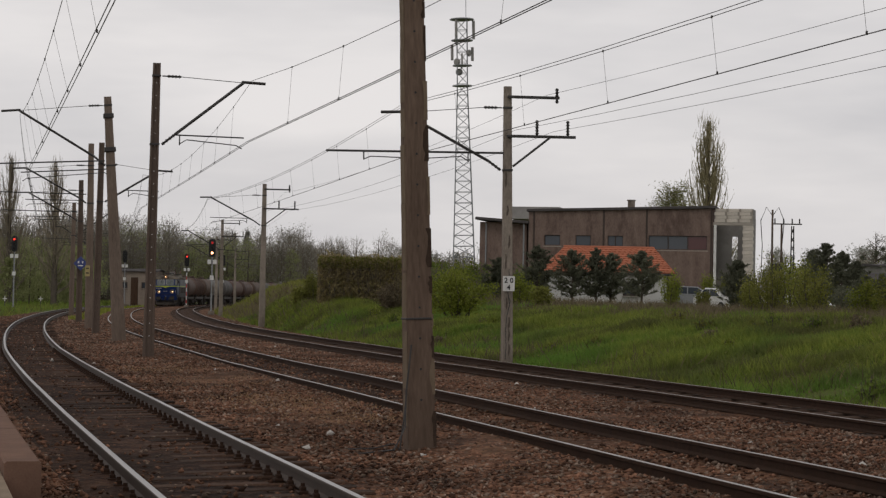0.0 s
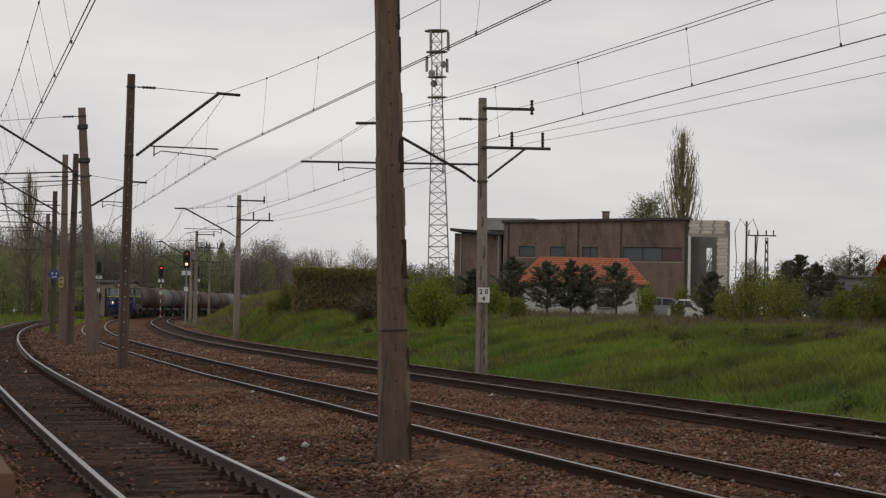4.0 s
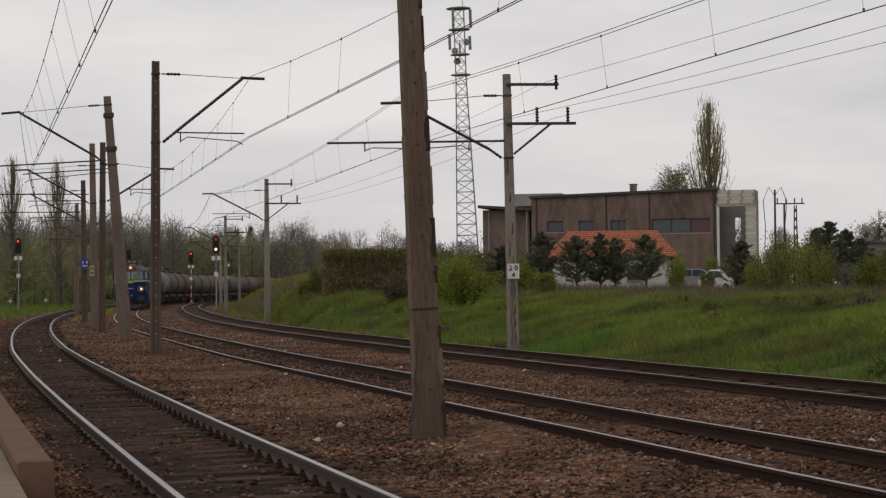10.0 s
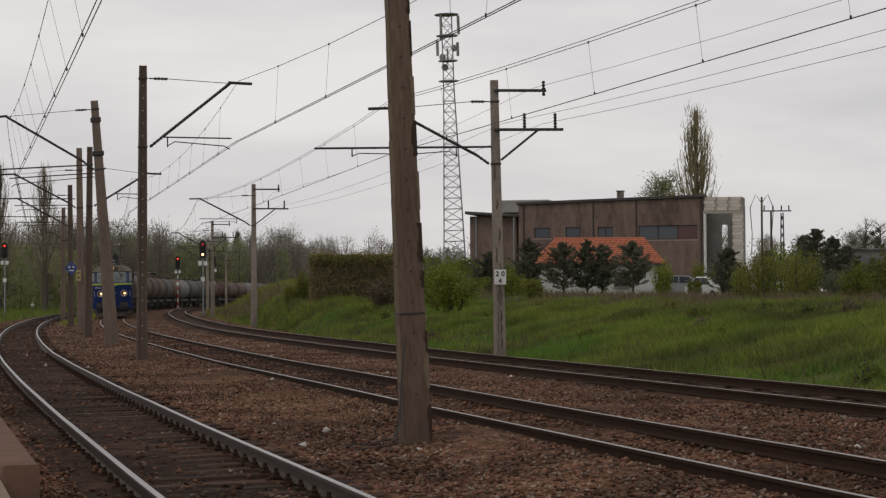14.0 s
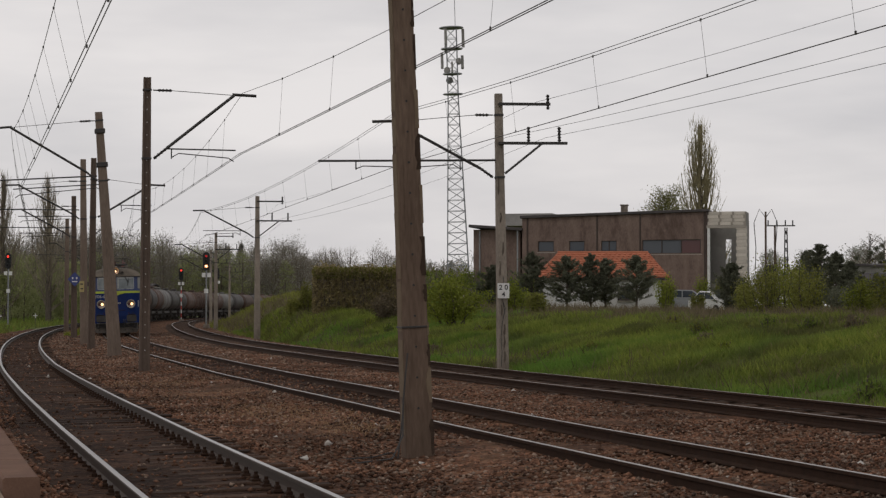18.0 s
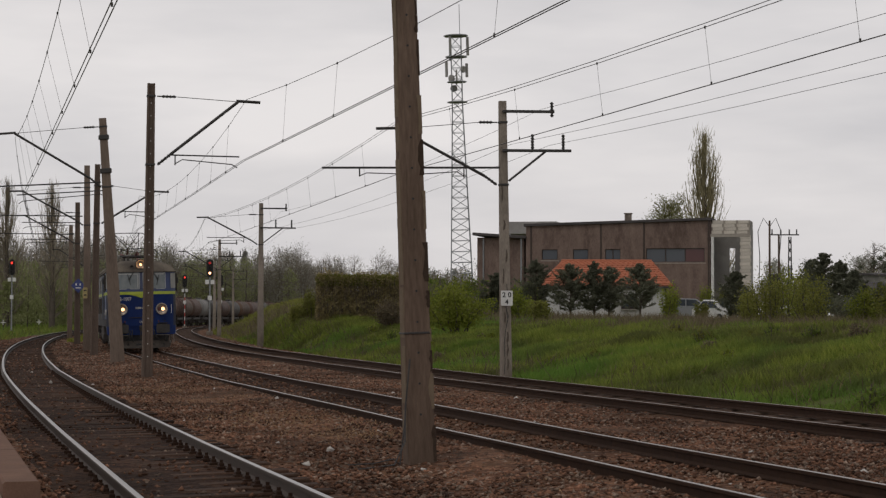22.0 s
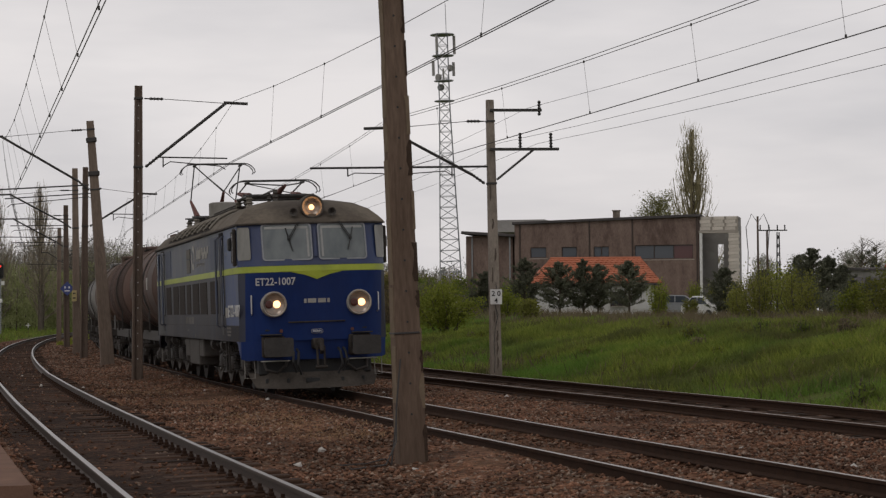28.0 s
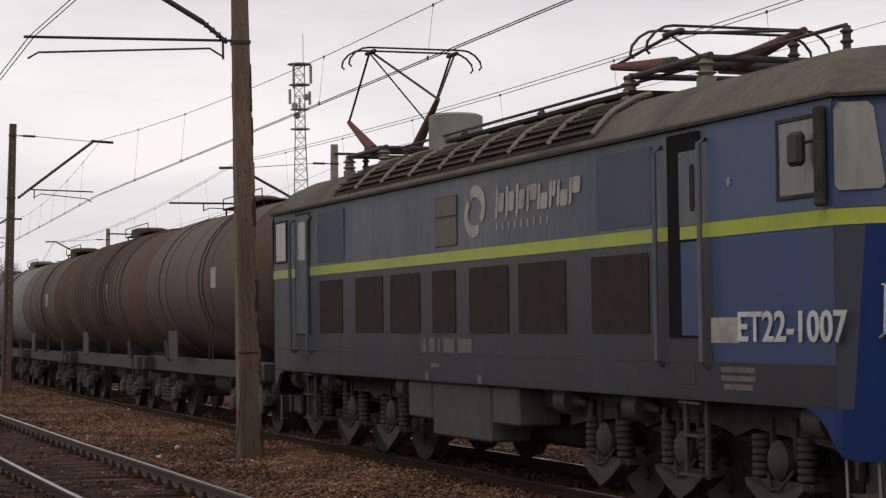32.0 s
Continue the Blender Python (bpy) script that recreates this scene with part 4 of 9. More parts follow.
GRILLE = mk("dark_brown_grille", (0.022, 0.017, 0.015), (0.05, 0.04, 0.034), 4, 0.8, 0.4, fine=60)
UNDER = mk("sooty_running_gear", (0.022, 0.019, 0.018), (0.07, 0.06, 0.052), 5, 0.75, 0.25, fine=30)
UNDER_MID = mk("greasy_spring_steel", (0.022, 0.019, 0.017), (0.055, 0.047, 0.041), 6, 0.7, 0.2, fine=30)
BUFFER_BLACK = mk("greasy_black_buffer", (0.016, 0.014, 0.013), (0.045, 0.04, 0.036), 4, 0.6, 0.15, fine=20)
UNDER_GREY = mk("dusty_grey_box", (0.06, 0.055, 0.05), (0.105, 0.096, 0.088), 3, 0.75, 0.1)
WHEEL_STEEL = mk("grimy_wheel_steel", (0.02, 0.017, 0.015), (0.05, 0.043, 0.038), 5, 0.7, 0.1, metal=0.2)
RUBBER = mk("grey_window_rubber", (0.20, 0.21, 0.23), (0.30, 0.31, 0.33), 5, 0.6, 0.0)
CAB_GLASS = mk("windscreen_glass", (0.085, 0.105, 0.112), (0.20, 0.22, 0.222), 1.1, 0.10, 0.0, fine=5, stretch=(1, 1, 0.5))
CAB_GLASS_DUSTY = mk("dusty_side_glass", (0.15, 0.15, 0.138), (0.27, 0.265, 0.24), 2.2, 0.35, 0.0, fine=9, stretch=(1, 1, 0.35))
CAB_SIDE_GLASS = mk("dim_side_glass", (0.085, 0.09, 0.09), (0.17, 0.17, 0.16), 2.2, 0.25, 0.0, fine=9, stretch=(1, 1, 0.35))
GLASS_STRIP = mk("pale_windscreen_strip", (0.24, 0.245, 0.24), (0.34, 0.34, 0.325), 3, 0.6, 0.0, fine=20)
HATCH_BEIGE = mk("faded_beige_hatch", (0.12, 0.112, 0.10), (0.19, 0.177, 0.157), 2.2, 0.8, 0.05, fine=12)
LENS = mk("cream_lamp_ring", (0.25, 0.235, 0.205), (0.36, 0.34, 0.31), 8, 0.5, 0.0)
REFLECTOR = mk("lamp_reflector", (0.22, 0.19, 0.165), (0.31, 0.27, 0.235), 8, 0.25, 0.0, metal=0.4)
TAIL_RED = mk("unlit_dark_red_lens", (0.065, 0.016, 0.012), (0.09, 0.024, 0.018), 8, 0.25, 0.0)
PANTO_RED = mk("rusty_red_arm", (0.10, 0.034, 0.028), (0.16, 0.06, 0.048), 5, 0.7, 0.1)
LETTER = mk("off_white_lettering", (0.46, 0.46, 0.45), (0.66, 0.66, 0.64), 5, 0.7, 0.0, dirt=(0.2, 0.2, 0.2), dirt_amount=0.5)
LETTER_FAINT = mk("worn_cream_lettering", (0.30, 0.29, 0.27), (0.44, 0.42, 0.38), 5, 0.7, 0.0, dirt=(0.16, 0.15, 0.14), dirt_amount=0.7)
PLOUGH = mk("dusty_brown_plough", (0.055, 0.047, 0.04), (0.115, 0.10, 0.086), 2.5, 0.8, 0.2, fine=25, dirt=(0.03, 0.026, 0.024))
SOOT_BLUE = mk("sooty_blue_corner", (0.034, 0.036, 0.046), (0.045, 0.052, 0.085), 2.0, 0.65, 0.05, fine=9, dirt=(0.03, 0.028, 0.028), dirt_amount=0.7, stretch=(1, 1, 0.3))
PLANK_GREY = mk("dusty_plank_steel", (0.04, 0.036, 0.032), (0.082, 0.075, 0.067), 4, 0.75, 0.15, fine=20)
MARK_DIM = mk("faded_marking", (0.12, 0.115, 0.108), (0.19, 0.18, 0.165), 6, 0.75, 0.0, dirt=(0.07, 0.065, 0.06), dirt_amount=0.7)
YF = 8.85  # lamp plane ahead of the loco's middle


def nose_y(z):
    """How far ahead the face stands at height z: it overhangs to the belt and leans back above."""
    return float(np.interp(z, (0.7, 1.1, 2.5, 3.44), (8.66, 8.70, 8.92, 8.68)))


def plan(z, out=0.0, w=1.49):
    """The loco's outline at height z, front end first, then round."""
    y = nose_y(z)
    half = [(0.0, y + 0.05), (0.55, y + 0.035), (1.05, y - 0.05), (1.24, y - 0.16), (1.38, y - 0.32), (w, 8.33), (w, 4.0), (w, 0.0)]
    pts = [(x + (out if x > 0.3 else 0), yy + out) for x, yy in half]
    pts += [(x, -yy) for x, yy in pts[::-1][1:]]
    left = [(-x, yy) for x, yy in pts[::-1][1:-1]]
    return [(x, yy, z) for x, yy in pts + left]


def shell(zs, outs):
    mb = Mb()
    mb.loft([plan(z, o) for z, o in zip(zs, outs)])
    return mb


def text_mesh(body, size, name):
    cu = bpy.data.curves.new(name, "FONT")
    cu.body, cu.size, cu.extrude = body, size, 0.004
    cu.resolution_u = 3
    cu.offset = size * 0.018
    cu.align_x, cu.align_y = "CENTER", "CENTER"
    ob = bpy.data.objects.new(name, cu)
    scene.collection.objects.link(ob)
    dg = bpy.context.evaluated_depsgraph_get()
    me = bpy.data.meshes.new_from_object(ob.evaluated_get(dg))
    bpy.data.objects.remove(ob)
    bpy.data.curves.remove(cu)
    return me


def lettering(body, size, mat, parent, at, name="lettering", wide=1.0):
    me = text_mesh(body, size, name)
    me.materials.clear()
    me.materials.append(mat)
    ob = new(name, me)
    ob.parent = parent
    ob.matrix_basis = at @ Matrix.Diagonal((wide, 1, 1, 1))
    return ob


SIDE_TURN = Matrix(((0, 0, 1, 0), (1, 0, 0, 0), (0, 1, 0, 0), (0, 0, 0, 1)))  # writing on the +x side
FRONT_TURN = Matrix(((-1, 0, 0, 0), (0, 0, 1, 0), (0, 1, 0, 0), (0, 0, 0, 1)))  # writing on the front


def on_side(back, z, out=0.004):
    return Matrix.Translation((1.49 + out, YF - back, z)) @ SIDE_TURN


def rounded(x0, x1, z0, z1, r, n=4):
    """A rounded rectangle as (across, up) points."""
    pts = []
    for cx, cz, a0 in ((x1 - r, z1 - r, 0), (x0 + r, z1 - r, 90), (x0 + r, z0 + r, 180), (x1 - r, z0 + r, 270)):
        for k in range(n + 1):
            a = radians(a0 + 90 * k / n)
            pts.append((cx + r * math.cos(a), cz + r * math.sin(a)))
    return pts


def side_panel(b0, b1, z0, z1, mat, parent, name, out=0.008, r=0.03, label="", both=True):
    """A flat plate on the loco's sides, from b0 to b1 metres behind the lamps."""
    for sd in (1, -1) if both else (1,):
        mb = Mb()
        mb.plate([(sd * 1.488, YF - b, z) for b, z in rounded(b0, b1, z0, z1, r)], (sd, 0, 0), 0.002 + out)
        part(name, mb, mat, parent, label)


def ring_panel(b0, b1, z0, z1, mat, parent, name, wide=0.04, out=0.022):
    """A raised frame round an opening on the side."""
    for sd in (1, -1):
        mb = Mb()
        for c, s in (((b0 + b1) / 2, (b1 - b0 + wide, wide)), ):
            for z in (z0, z1):
                mb.box((sd * (1.488 + out / 2), YF - c, z), (out, s[0], wide), 0.005)
        for b in (b0, b1):
            mb.box((sd * (1.488 + out / 2), YF - b, (z0 + z1) / 2), (out, wide, z1 - z0 + wide), 0.005)
        part(name, mb, mat, parent)


def wheelset(r, parent, at):
    ax = Mb()
    ax.tube([(-1.0, 0, 0), (1.0, 0, 0)], 0.08, 10)
    for x in (-0.72, 0.72):
        sg = 1 if x > 0 else -1
        ax.tube([(x - sg * 0.095, 0, 0), (x - sg * 0.07, 0, 0), (x - sg * 0.065, 0, 0), (x + sg * 0.06, 0, 0)], [r + 0.028, r + 0.03, r, r - 0.012], 28)
        ax.tube([(x + sg * 0.05, 0, 0), (x + sg * 0.10, 0, 0)], [0.19, 0.15], 12)
        for k in range(6):
            a = k * math.pi / 3
            ax.box((x + sg * 0.062, math.cos(a) * r * 0.55, math.sin(a) * r * 0.55), (0.03, 0.12, 0.12), 0.02)
    ob = part("wheelset", ax, WHEEL_STEEL, parent, smooth=True)
    ob.matrix_basis = at
    return ob


def coil(mb, c, r, h, turns=5):
    line, radii = [], []
    for k in range(turns):
        z = c[2] - h / 2 + h * (k + 0.5) / turns
        for f, g in ((-0.46, 0.74), (-0.3, 0.94), (0, 1.0), (0.3, 0.94), (0.46, 0.74)):
            line.append((c[0], c[1], z + h / turns * f))
            radii.append(r * g)
    mb.tube(line, radii, 12)


SPIN = []


def loco_bogie(loco, yc):
    fr = Mb()
    for sd in (-1, 1):
        x = sd * 1.08
        prof = [(-2.75, 0.95), (-2.45, 1.06), (2.45, 1.06), (2.75, 0.95), (2.75, 0.72), (2.3, 0.78), (1.2, 0.86), (0.9, 0.78), (0.55, 0.86), (-0.55, 0.86), (-0.9, 0.78), (-1.2, 0.86), (-2.3, 0.78), (-2.75, 0.72)]
        fr.plate([(x - 0.07, y, z) for y, z in prof], (1, 0, 0), 0.14)
    for y in (-2.6, -0.9, 0.9, 2.6):
        fr.box((0, y, 0.85), (2.1, 0.22, 0.26), 0.02)
    bogie = part("bogie", fr, UNDER, loco)
    bogie.matrix_basis = Matrix.Translation((0, yc, 0))
    for dy in (-1.75, 0.0, 1.75):
        SPIN.append((wheelset(0.625, bogie, Matrix.Translation((0, dy, 0.625))), 0.625))
        for sd in (-1, 1):
            x = sd * 1.12
            bx = Mb()
            bx.tube([(x - sd * 0.1, dy, 0.625), (x + sd * 0.10, dy, 0.625), (x + sd * 0.13, dy, 0.625), (x + sd * 0.15, dy, 0.625)], [0.165, 0.165, 0.13, 0.07], 16)
            bx.plate([(x - 0.05, dy + a, z) for a, z in ((-0.52, 0.40), (-0.30, 0.30), (0.0, 0.20), (0.30, 0.30), (0.52, 0.40), (0.52, 0.46), (-0.52, 0.46))], (1, 0, 0), 0.12)
            part("axle_box", bx, UNDER_MID, bogie, smooth=True)
            vp = Mb()
            vp.plate([(x + sd * 0.10, dy + a, z) for a, z in ((-0.48, 0.41), (-0.26, 0.28), (0.0, 0.17), (0.26, 0.28), (0.48, 0.41), (0.48, 0.46), (0.26, 0.40), (0.1, 0.36), (-0.1, 0.36), (-0.26, 0.40), (-0.48, 0.46))], (sd, 0, 0), 0.05)
            part("spring_plank", vp, PLANK_GREY, bogie, "dusty grey spring plank")
            for a in (-0.38, 0.38):
                sp = Mb()
                coil(sp, (x + sd * 0.04, dy + a, 0.65), 0.088, 0.36, 6)
                part("coil_spring", sp, UNDER_MID, bogie, smooth=True)
            gd = Mb()
            for a in (-0.2, 0.2):
                gd.box((x + sd * 0.03, dy + a, 0.80), (0.06, 0.06, 0.34), 0.01)
            gd.tube([(x + sd * 0.08, dy - 0.2, 0.5), (x + sd * 0.14, dy - 0.05, 0.38), (x + sd * 0.14, dy + 0.1, 0.40), (x + sd * 0.08, dy + 0.22, 0.55)], 0.016, 6)
            part("guide_link", gd, UNDER, bogie)
    for dy in (-1.75, 0.0, 1.75):
        tm = Mb()
        tm.box((0, dy + 0.45, 0.66), (1.25, 0.85, 0.72), 0.12)
        part("traction_motor", tm, UNDER, bogie)
    for dy in (-2.55, 2.55, -0.85):
        for sd in (-1, 1):
            cy = Mb()
            x = sd * 1.22
            cy.tube([(x, dy - 0.2, 0.98), (x, dy - 0.16, 0.98), (x, dy + 0.14, 0.98), (x, dy + 0.16, 0.98), (x, dy + 0.4, 0.95)], [0.12, 0.15, 0.15, 0.06, 0.035], 14)
            cy.box((x - sd * 0.04, dy + 0.42, 0.76), (0.07, 0.09, 0.46), 0.02)
            part("brake_cylinder", cy, UNDER_MID, bogie, smooth=True)
    for dy in (-2.72, -0.85, 0.85, 2.72):
        for sd in (-1, 1):
            sh = Mb()
            sh.box((sd * 0.75, dy, 0.5), (0.09, 0.10, 0.36), 0.02)
            sh.tube([(sd * 1.0, dy, 0.9), (sd * 0.78, dy, 0.5)], 0.03, 6)
            part("brake_shoe", sh, UNDER, bogie)
    return bogie


def pantograph(loco, yc, raised):
    """A scissor pantograph: two arms on one side, a single arm with a forked top on the other."""
    z0 = 4.0
    fr = Mb()
    for y in (-0.75, 0.75):
        fr.tube([(-0.75, yc + y, z0 + 0.22), (0.75, yc + y, z0 + 0.22)], 0.032, 8)
    for x in (-0.7, 0.7):
        fr.tube([(x, yc - 0.95, z0 + 0.22), (x, yc + 0.95, z0 + 0.22)], 0.032, 8)
    fr.tube([(-0.72, yc, z0 + 0.25), (0.72, yc, z0 + 0.25)], 0.055, 10)
    pn = part("pantograph", fr, STEEL, loco, "raised steel pantograph" if raised else "folded steel pantograph")
    for x in (-0.7, 0.7):
        for y in (-0.85, 0.85):
            ins = Mb()
            ins.box((x, yc + y, z0 - 0.03), (0.15, 0.15, 0.12), 0.015)
            insulator(ins, (x, yc + y, z0 + 0.02), (0, 0, 1), 2, 0.105, 0.17)
            part("insulator", ins, RIB_GREY, pn, smooth=True)
    zh = 5.70 if raised else z0 + 0.60
    zk, yk = (z0 + 0.76, 1.12) if raised else (z0 + 0.40, 1.45)
    single, pair = (0.0, yc + yk, zk + (0.12 if raised else 0.0)), yc - yk
    for x, y1, z1 in ((-0.62, pair, zk), (0.62, pair, zk), single):
        lo = Mb()
        lo.tube([(x * 0.9, yc + (0.12 if x == 0 else -0.12), z0 + 0.26), (x, y1, z1)], [0.085, 0.035], 10)
        part("lower_arm", lo, PANTO_RED, pn, "rusty red tapered arm", smooth=True)
    for x, y1, z1, xh in ((-0.62, pair, zk, -0.62), (0.62, pair, zk, 0.62), (*single, -0.62), (*single, 0.62), (-0.62, pair, zk, 0.60)):
        up = Mb()
        up.tube([(x, y1, z1), (xh, yc + (0.08 if y1 > yc else -0.08), zh - 0.06)], 0.017 if x == xh or x == 0 else 0.012, 6)
        part("upper_arm", up, STEEL, pn)
    hd = Mb()
    for y in (-0.18, 0.18):
        horn = [(0.70, 0.0), (0.80, -0.015), (0.90, -0.07), (0.98, -0.16), (1.0, -0.24), (0.96, -0.28)]
        hd.tube([(-x, yc + y, zh + z) for x, z in horn[::-1]] + [(x, yc + y, zh + z) for x, z in horn], 0.015, 6)
    for x in (-0.62, 0.62):
        hd.box((x, yc, zh - 0.045), (0.07, 0.40, 0.05), 0.015)
    part("contact_head", hd, STEEL, pn)
    return pn


def nose(loco, sg):
    """Face of one end: sg +1 is the leading end. Built for the leading end and turned round for the other."""
    turn = Matrix.Identity(4) if sg > 0 else Matrix.Rotation(math.pi, 4, "Z")
    made = []

    def put(name, mb, mat, label="", smooth=False, parent=None):
        ob = part(name, mb, mat, parent or loco, label, smooth)
        ob.matrix_basis = turn if parent is None else Matrix.Identity(4)
        made.append(ob)
        return ob

    def face_y(x, z):
        ax = abs(x)
        return nose_y(z) + float(np.interp(ax, (0, 0.55, 1.05, 1.24, 1.38), (0.05, 0.035, -0.05, -0.16, -0.32)))

    for sd in (-1, 1):
        rim, inner = rounded(0.06, 1.06, 2.69, 3.43, 0.07), rounded(0.088, 1.032, 2.718, 3.402, 0.05)
        fr = Mb()
        a = fr.add([(sd * x, face_y(x, z) + 0.030, z) for x, z in rim])
        b = fr.add([(sd * x, face_y(x, z) + 0.030, z) for x, z in inner])
        c = fr.add([(sd * x, face_y(x, z) - 0.01, z) for x, z in rim])
        d = fr.add([(sd * x, face_y(x, z) - 0.004, z) for x, z in inner])
        n = len(rim)
        for k in range(n):
            j = (k + 1) % n
            fr.face(a + k, a + j, b + j, b + k)
            fr.face(a + k, c + k, c + j, a + j)
            fr.face(b + k, b + j, d + j, d + k)
        win = put("windscreen_frame", fr, RUBBER)
        gl = Mb()
        cols = [(0.088, 0.045), (0.10, 0.015), (0.14, 0.0), (0.35, 0.0), (0.55, 0.0), (0.75, 0.0), (0.98, 0.0), (1.018, 0.015), (1.032, 0.045)]
        lo = gl.add([(sd * x, face_y(x, 2.718 + c) + 0.014, 2.718 + c) for x, c in cols])
        hi = gl.add([(sd * x, face_y(x, 3.402 - c) + 0.014, 3.402 - c) for x, c in cols])
        for k in range(len(cols) - 1):
            gl.face(lo + k, lo + k + 1, hi + k + 1, hi + k)
        put("windscreen", gl, CAB_GLASS, parent=win, smooth=True)
        # pale strips added over the glass along its top and inner edge
        bd = Mb()
        for x0, x1, z0, z1 in ((0.13, 0.99, 3.325, 3.375), (0.125, 0.165, 2.76, 3.32)):
            q = bd.add([(sd * x, face_y(x, z) + 0.019, z) for x, z in ((x0, z0), ((x0 + x1) / 2, z0), (x1, z0), (x1, z1), ((x0 + x1) / 2, z1), (x0, z1))])
            bd.face(q, q + 1, q + 4, q + 5)
            bd.face(q + 1, q + 2, q + 3, q + 4)
        put("dust_film", bd, GLASS_STRIP, "pale strip along the top and inner edge of the windscreen", parent=win)
        wp = Mb()
        x0 = 0.52 if sd > 0 else 0.72
        for dx in (-0.012, 0.02):
            wp.tube([(sd * (x0 - 0.22 + dx), face_y(0.5, 3.46) + 0.06, 3.46), (sd * (x0 + dx), face_y(0.5, 3.12) + 0.05, 3.12)], 0.010, 5)
        wp.tube([(sd * (x0 + 0.06), face_y(0.5, 3.32) + 0.035, 3.34), (sd * (x0 - 0.06), face_y(0.5, 2.88) + 0.035, 2.88)], 0.014, 5)
        wp.box((sd * x0, face_y(0.5, 3.12) + 0.045, 3.12), (0.06, 0.05, 0.06), 0.01)
        put("windscreen_wiper", wp, BLACK_PAINT)
        # lamps
        x, z = sd * 0.86, 1.825
        y = face_y(0.86, z)
        lr = Mb()
        lr.tube([(x, y - 0.08, z), (x, y + 0.07, z), (x, y + 0.105, z), (x, y + 0.08, z)], [0.26, 0.258, 0.236, 0.212], 28, caps=False)
        lamp = put("headlight", lr, LENS, "round headlight in a cream ring", smooth=True)
        rf = Mb()
        rf.tube([(x, y + 0.085, z), (x, y + 0.06, z), (x, y + 0.035, z), (x, y + 0.034, z)], [0.208, 0.18, 0.11, 0.001], 24, caps=False)
        put("reflector", rf, REFLECTOR, parent=lamp, smooth=True)
        bl = Mb()
        bl.tube([(x - 0.055, y + 0.03, z), (x - 0.055, y + 0.065, z), (x - 0.055, y + 0.08, z)], [0.074, 0.07, 0.035], 20)
        put("bulb", bl, LAMP_WARM if sg > 0 else REFLECTOR, parent=lamp, label="lit headlight bulb" if sg > 0 else "")
        tl = Mb()
        tl.tube([(x + 0.10, y + 0.03, z), (x + 0.10, y + 0.075, z), (x + 0.10, y + 0.085, z)], [0.085, 0.08, 0.05], 18)
        put("tail_lens", tl, TAIL_RED, parent=lamp, label="unlit dark red lens")
        # buffers
        x = sd * 0.875
        bf = Mb()
        bf.plate([(x + a, 9.42, 0.98 + b) for a, b in rounded(-0.285, 0.285, -0.185, 0.185, 0.05)], (0, 1, 0), 0.05)
        bu = put("buffer", bf, BUFFER_BLACK, "black rectangular buffer")
        st = Mb()
        st.tube([(x, 8.65, 0.98), (x, 9.05, 0.98), (x, 9.05, 0.98), (x, 9.44, 0.98)], [0.20, 0.17, 0.12, 0.12], 14)
        st.box((x, 8.7, 0.98), (0.46, 0.16, 0.42), 0.03)
        put("buffer_stem", st, UNDER, parent=bu, smooth=True)
        hr = Mb()
        hx = sd * 1.27
        hr.tube([(hx, 8.60, 2.02), (hx + sd * 0.02, 8.70, 2.01), (hx + sd * 0.02, 8.68, 1.66), (hx, 8.56, 1.62)], 0.014, 6)
        put("handrail", hr, LETTER)
        for c, s in (((x, 8.92, 0.70), (0.56, 0.26, 0.02)), ((sd * 0.92, 8.70, 1.22), (0.42, 0.26, 0.025))):
            step = Mb()
            step.box(c, s, 0.006)
            put("foot_step", step, DRUM if c[2] < 1 else UNDER)
        hose = Mb()
        for hx, dz in ((0.42, 0.0), (0.52, 0.05)):
            hose.tube([(sd * hx, 8.80, 0.92), (sd * hx, 9.02, 0.86), (sd * (hx + 0.03), 9.08, 0.62 + dz), (sd * (hx - 0.05), 9.0, 0.42 + dz)], 0.026, 8)
        put("brake_hose", hose, BLACK_PAINT, smooth=True)
        ml = Mb()
        ml.tube([(sd * 0.72, 8.65, 1.29), (sd * 0.72, 8.78, 1.29)], 0.036, 12)
        # black bar stands in for the shade in a slot beside the lens
        slot = Mb()
        slot.box((sd * 0.90, 8.66, 1.31), (0.26, 0.10, 0.035), 0.008)
        put("lamp_bracket", slot, BLACK_PAINT)
        put("marker_lens", ml, TAIL_RED)
    # lime wedge below the windows
    wd = Mb()
    outl = [(-0.72, 2.462), (-0.5, 2.45), (-0.24, 2.395), (0.0, 2.305), (0.24, 2.395), (0.5, 2.45), (0.72, 2.462)]
    a = wd.add([(x, face_y(x, 2.4) + 0.014, z) for x, z in outl])
    b = wd.add([(x, face_y(x, 2.46) + 0.014, 2.475) for x, z in outl])
    for k in range(len(outl) - 1):
        wd.face(a + k, a + k + 1, b + k + 1, b + k)
    put("lime_wedge", wd, LIME, "lime green wedge on the nose")
    # window post, ledge, rain rail
    pst = Mb()
    pst.box((0, face_y(0, 3.05) + 0.015, 3.05), (0.07, 0.03, 0.62), 0.01, Matrix.Rotation(radians(16.5), 3, "X"))
    put("window_post", pst, NAVY_FADED)
    ldg = Mb()
    ldg.box((0, face_y(0.3, 1.46) + 0.014, 1.46), (1.15, 0.035, 0.03), 0.006)
    put("trim_rail", ldg, UNDER)
    # roof lamp with its cowl and two horns
    tl = Mb()
    tl.tube([(0, 7.3, 3.83), (0, 8.2, 3.80), (0, 8.58, 3.77), (0, 8.66, 3.77), (0, 8.63, 3.77)], [0.10, 0.215, 0.25, 0.232, 0.20], 28, caps=False)
    rl = put("roof_lamp", tl, ROOF_DUST, "round roof lamp in a brown cowl", smooth=True)
    rg = Mb()
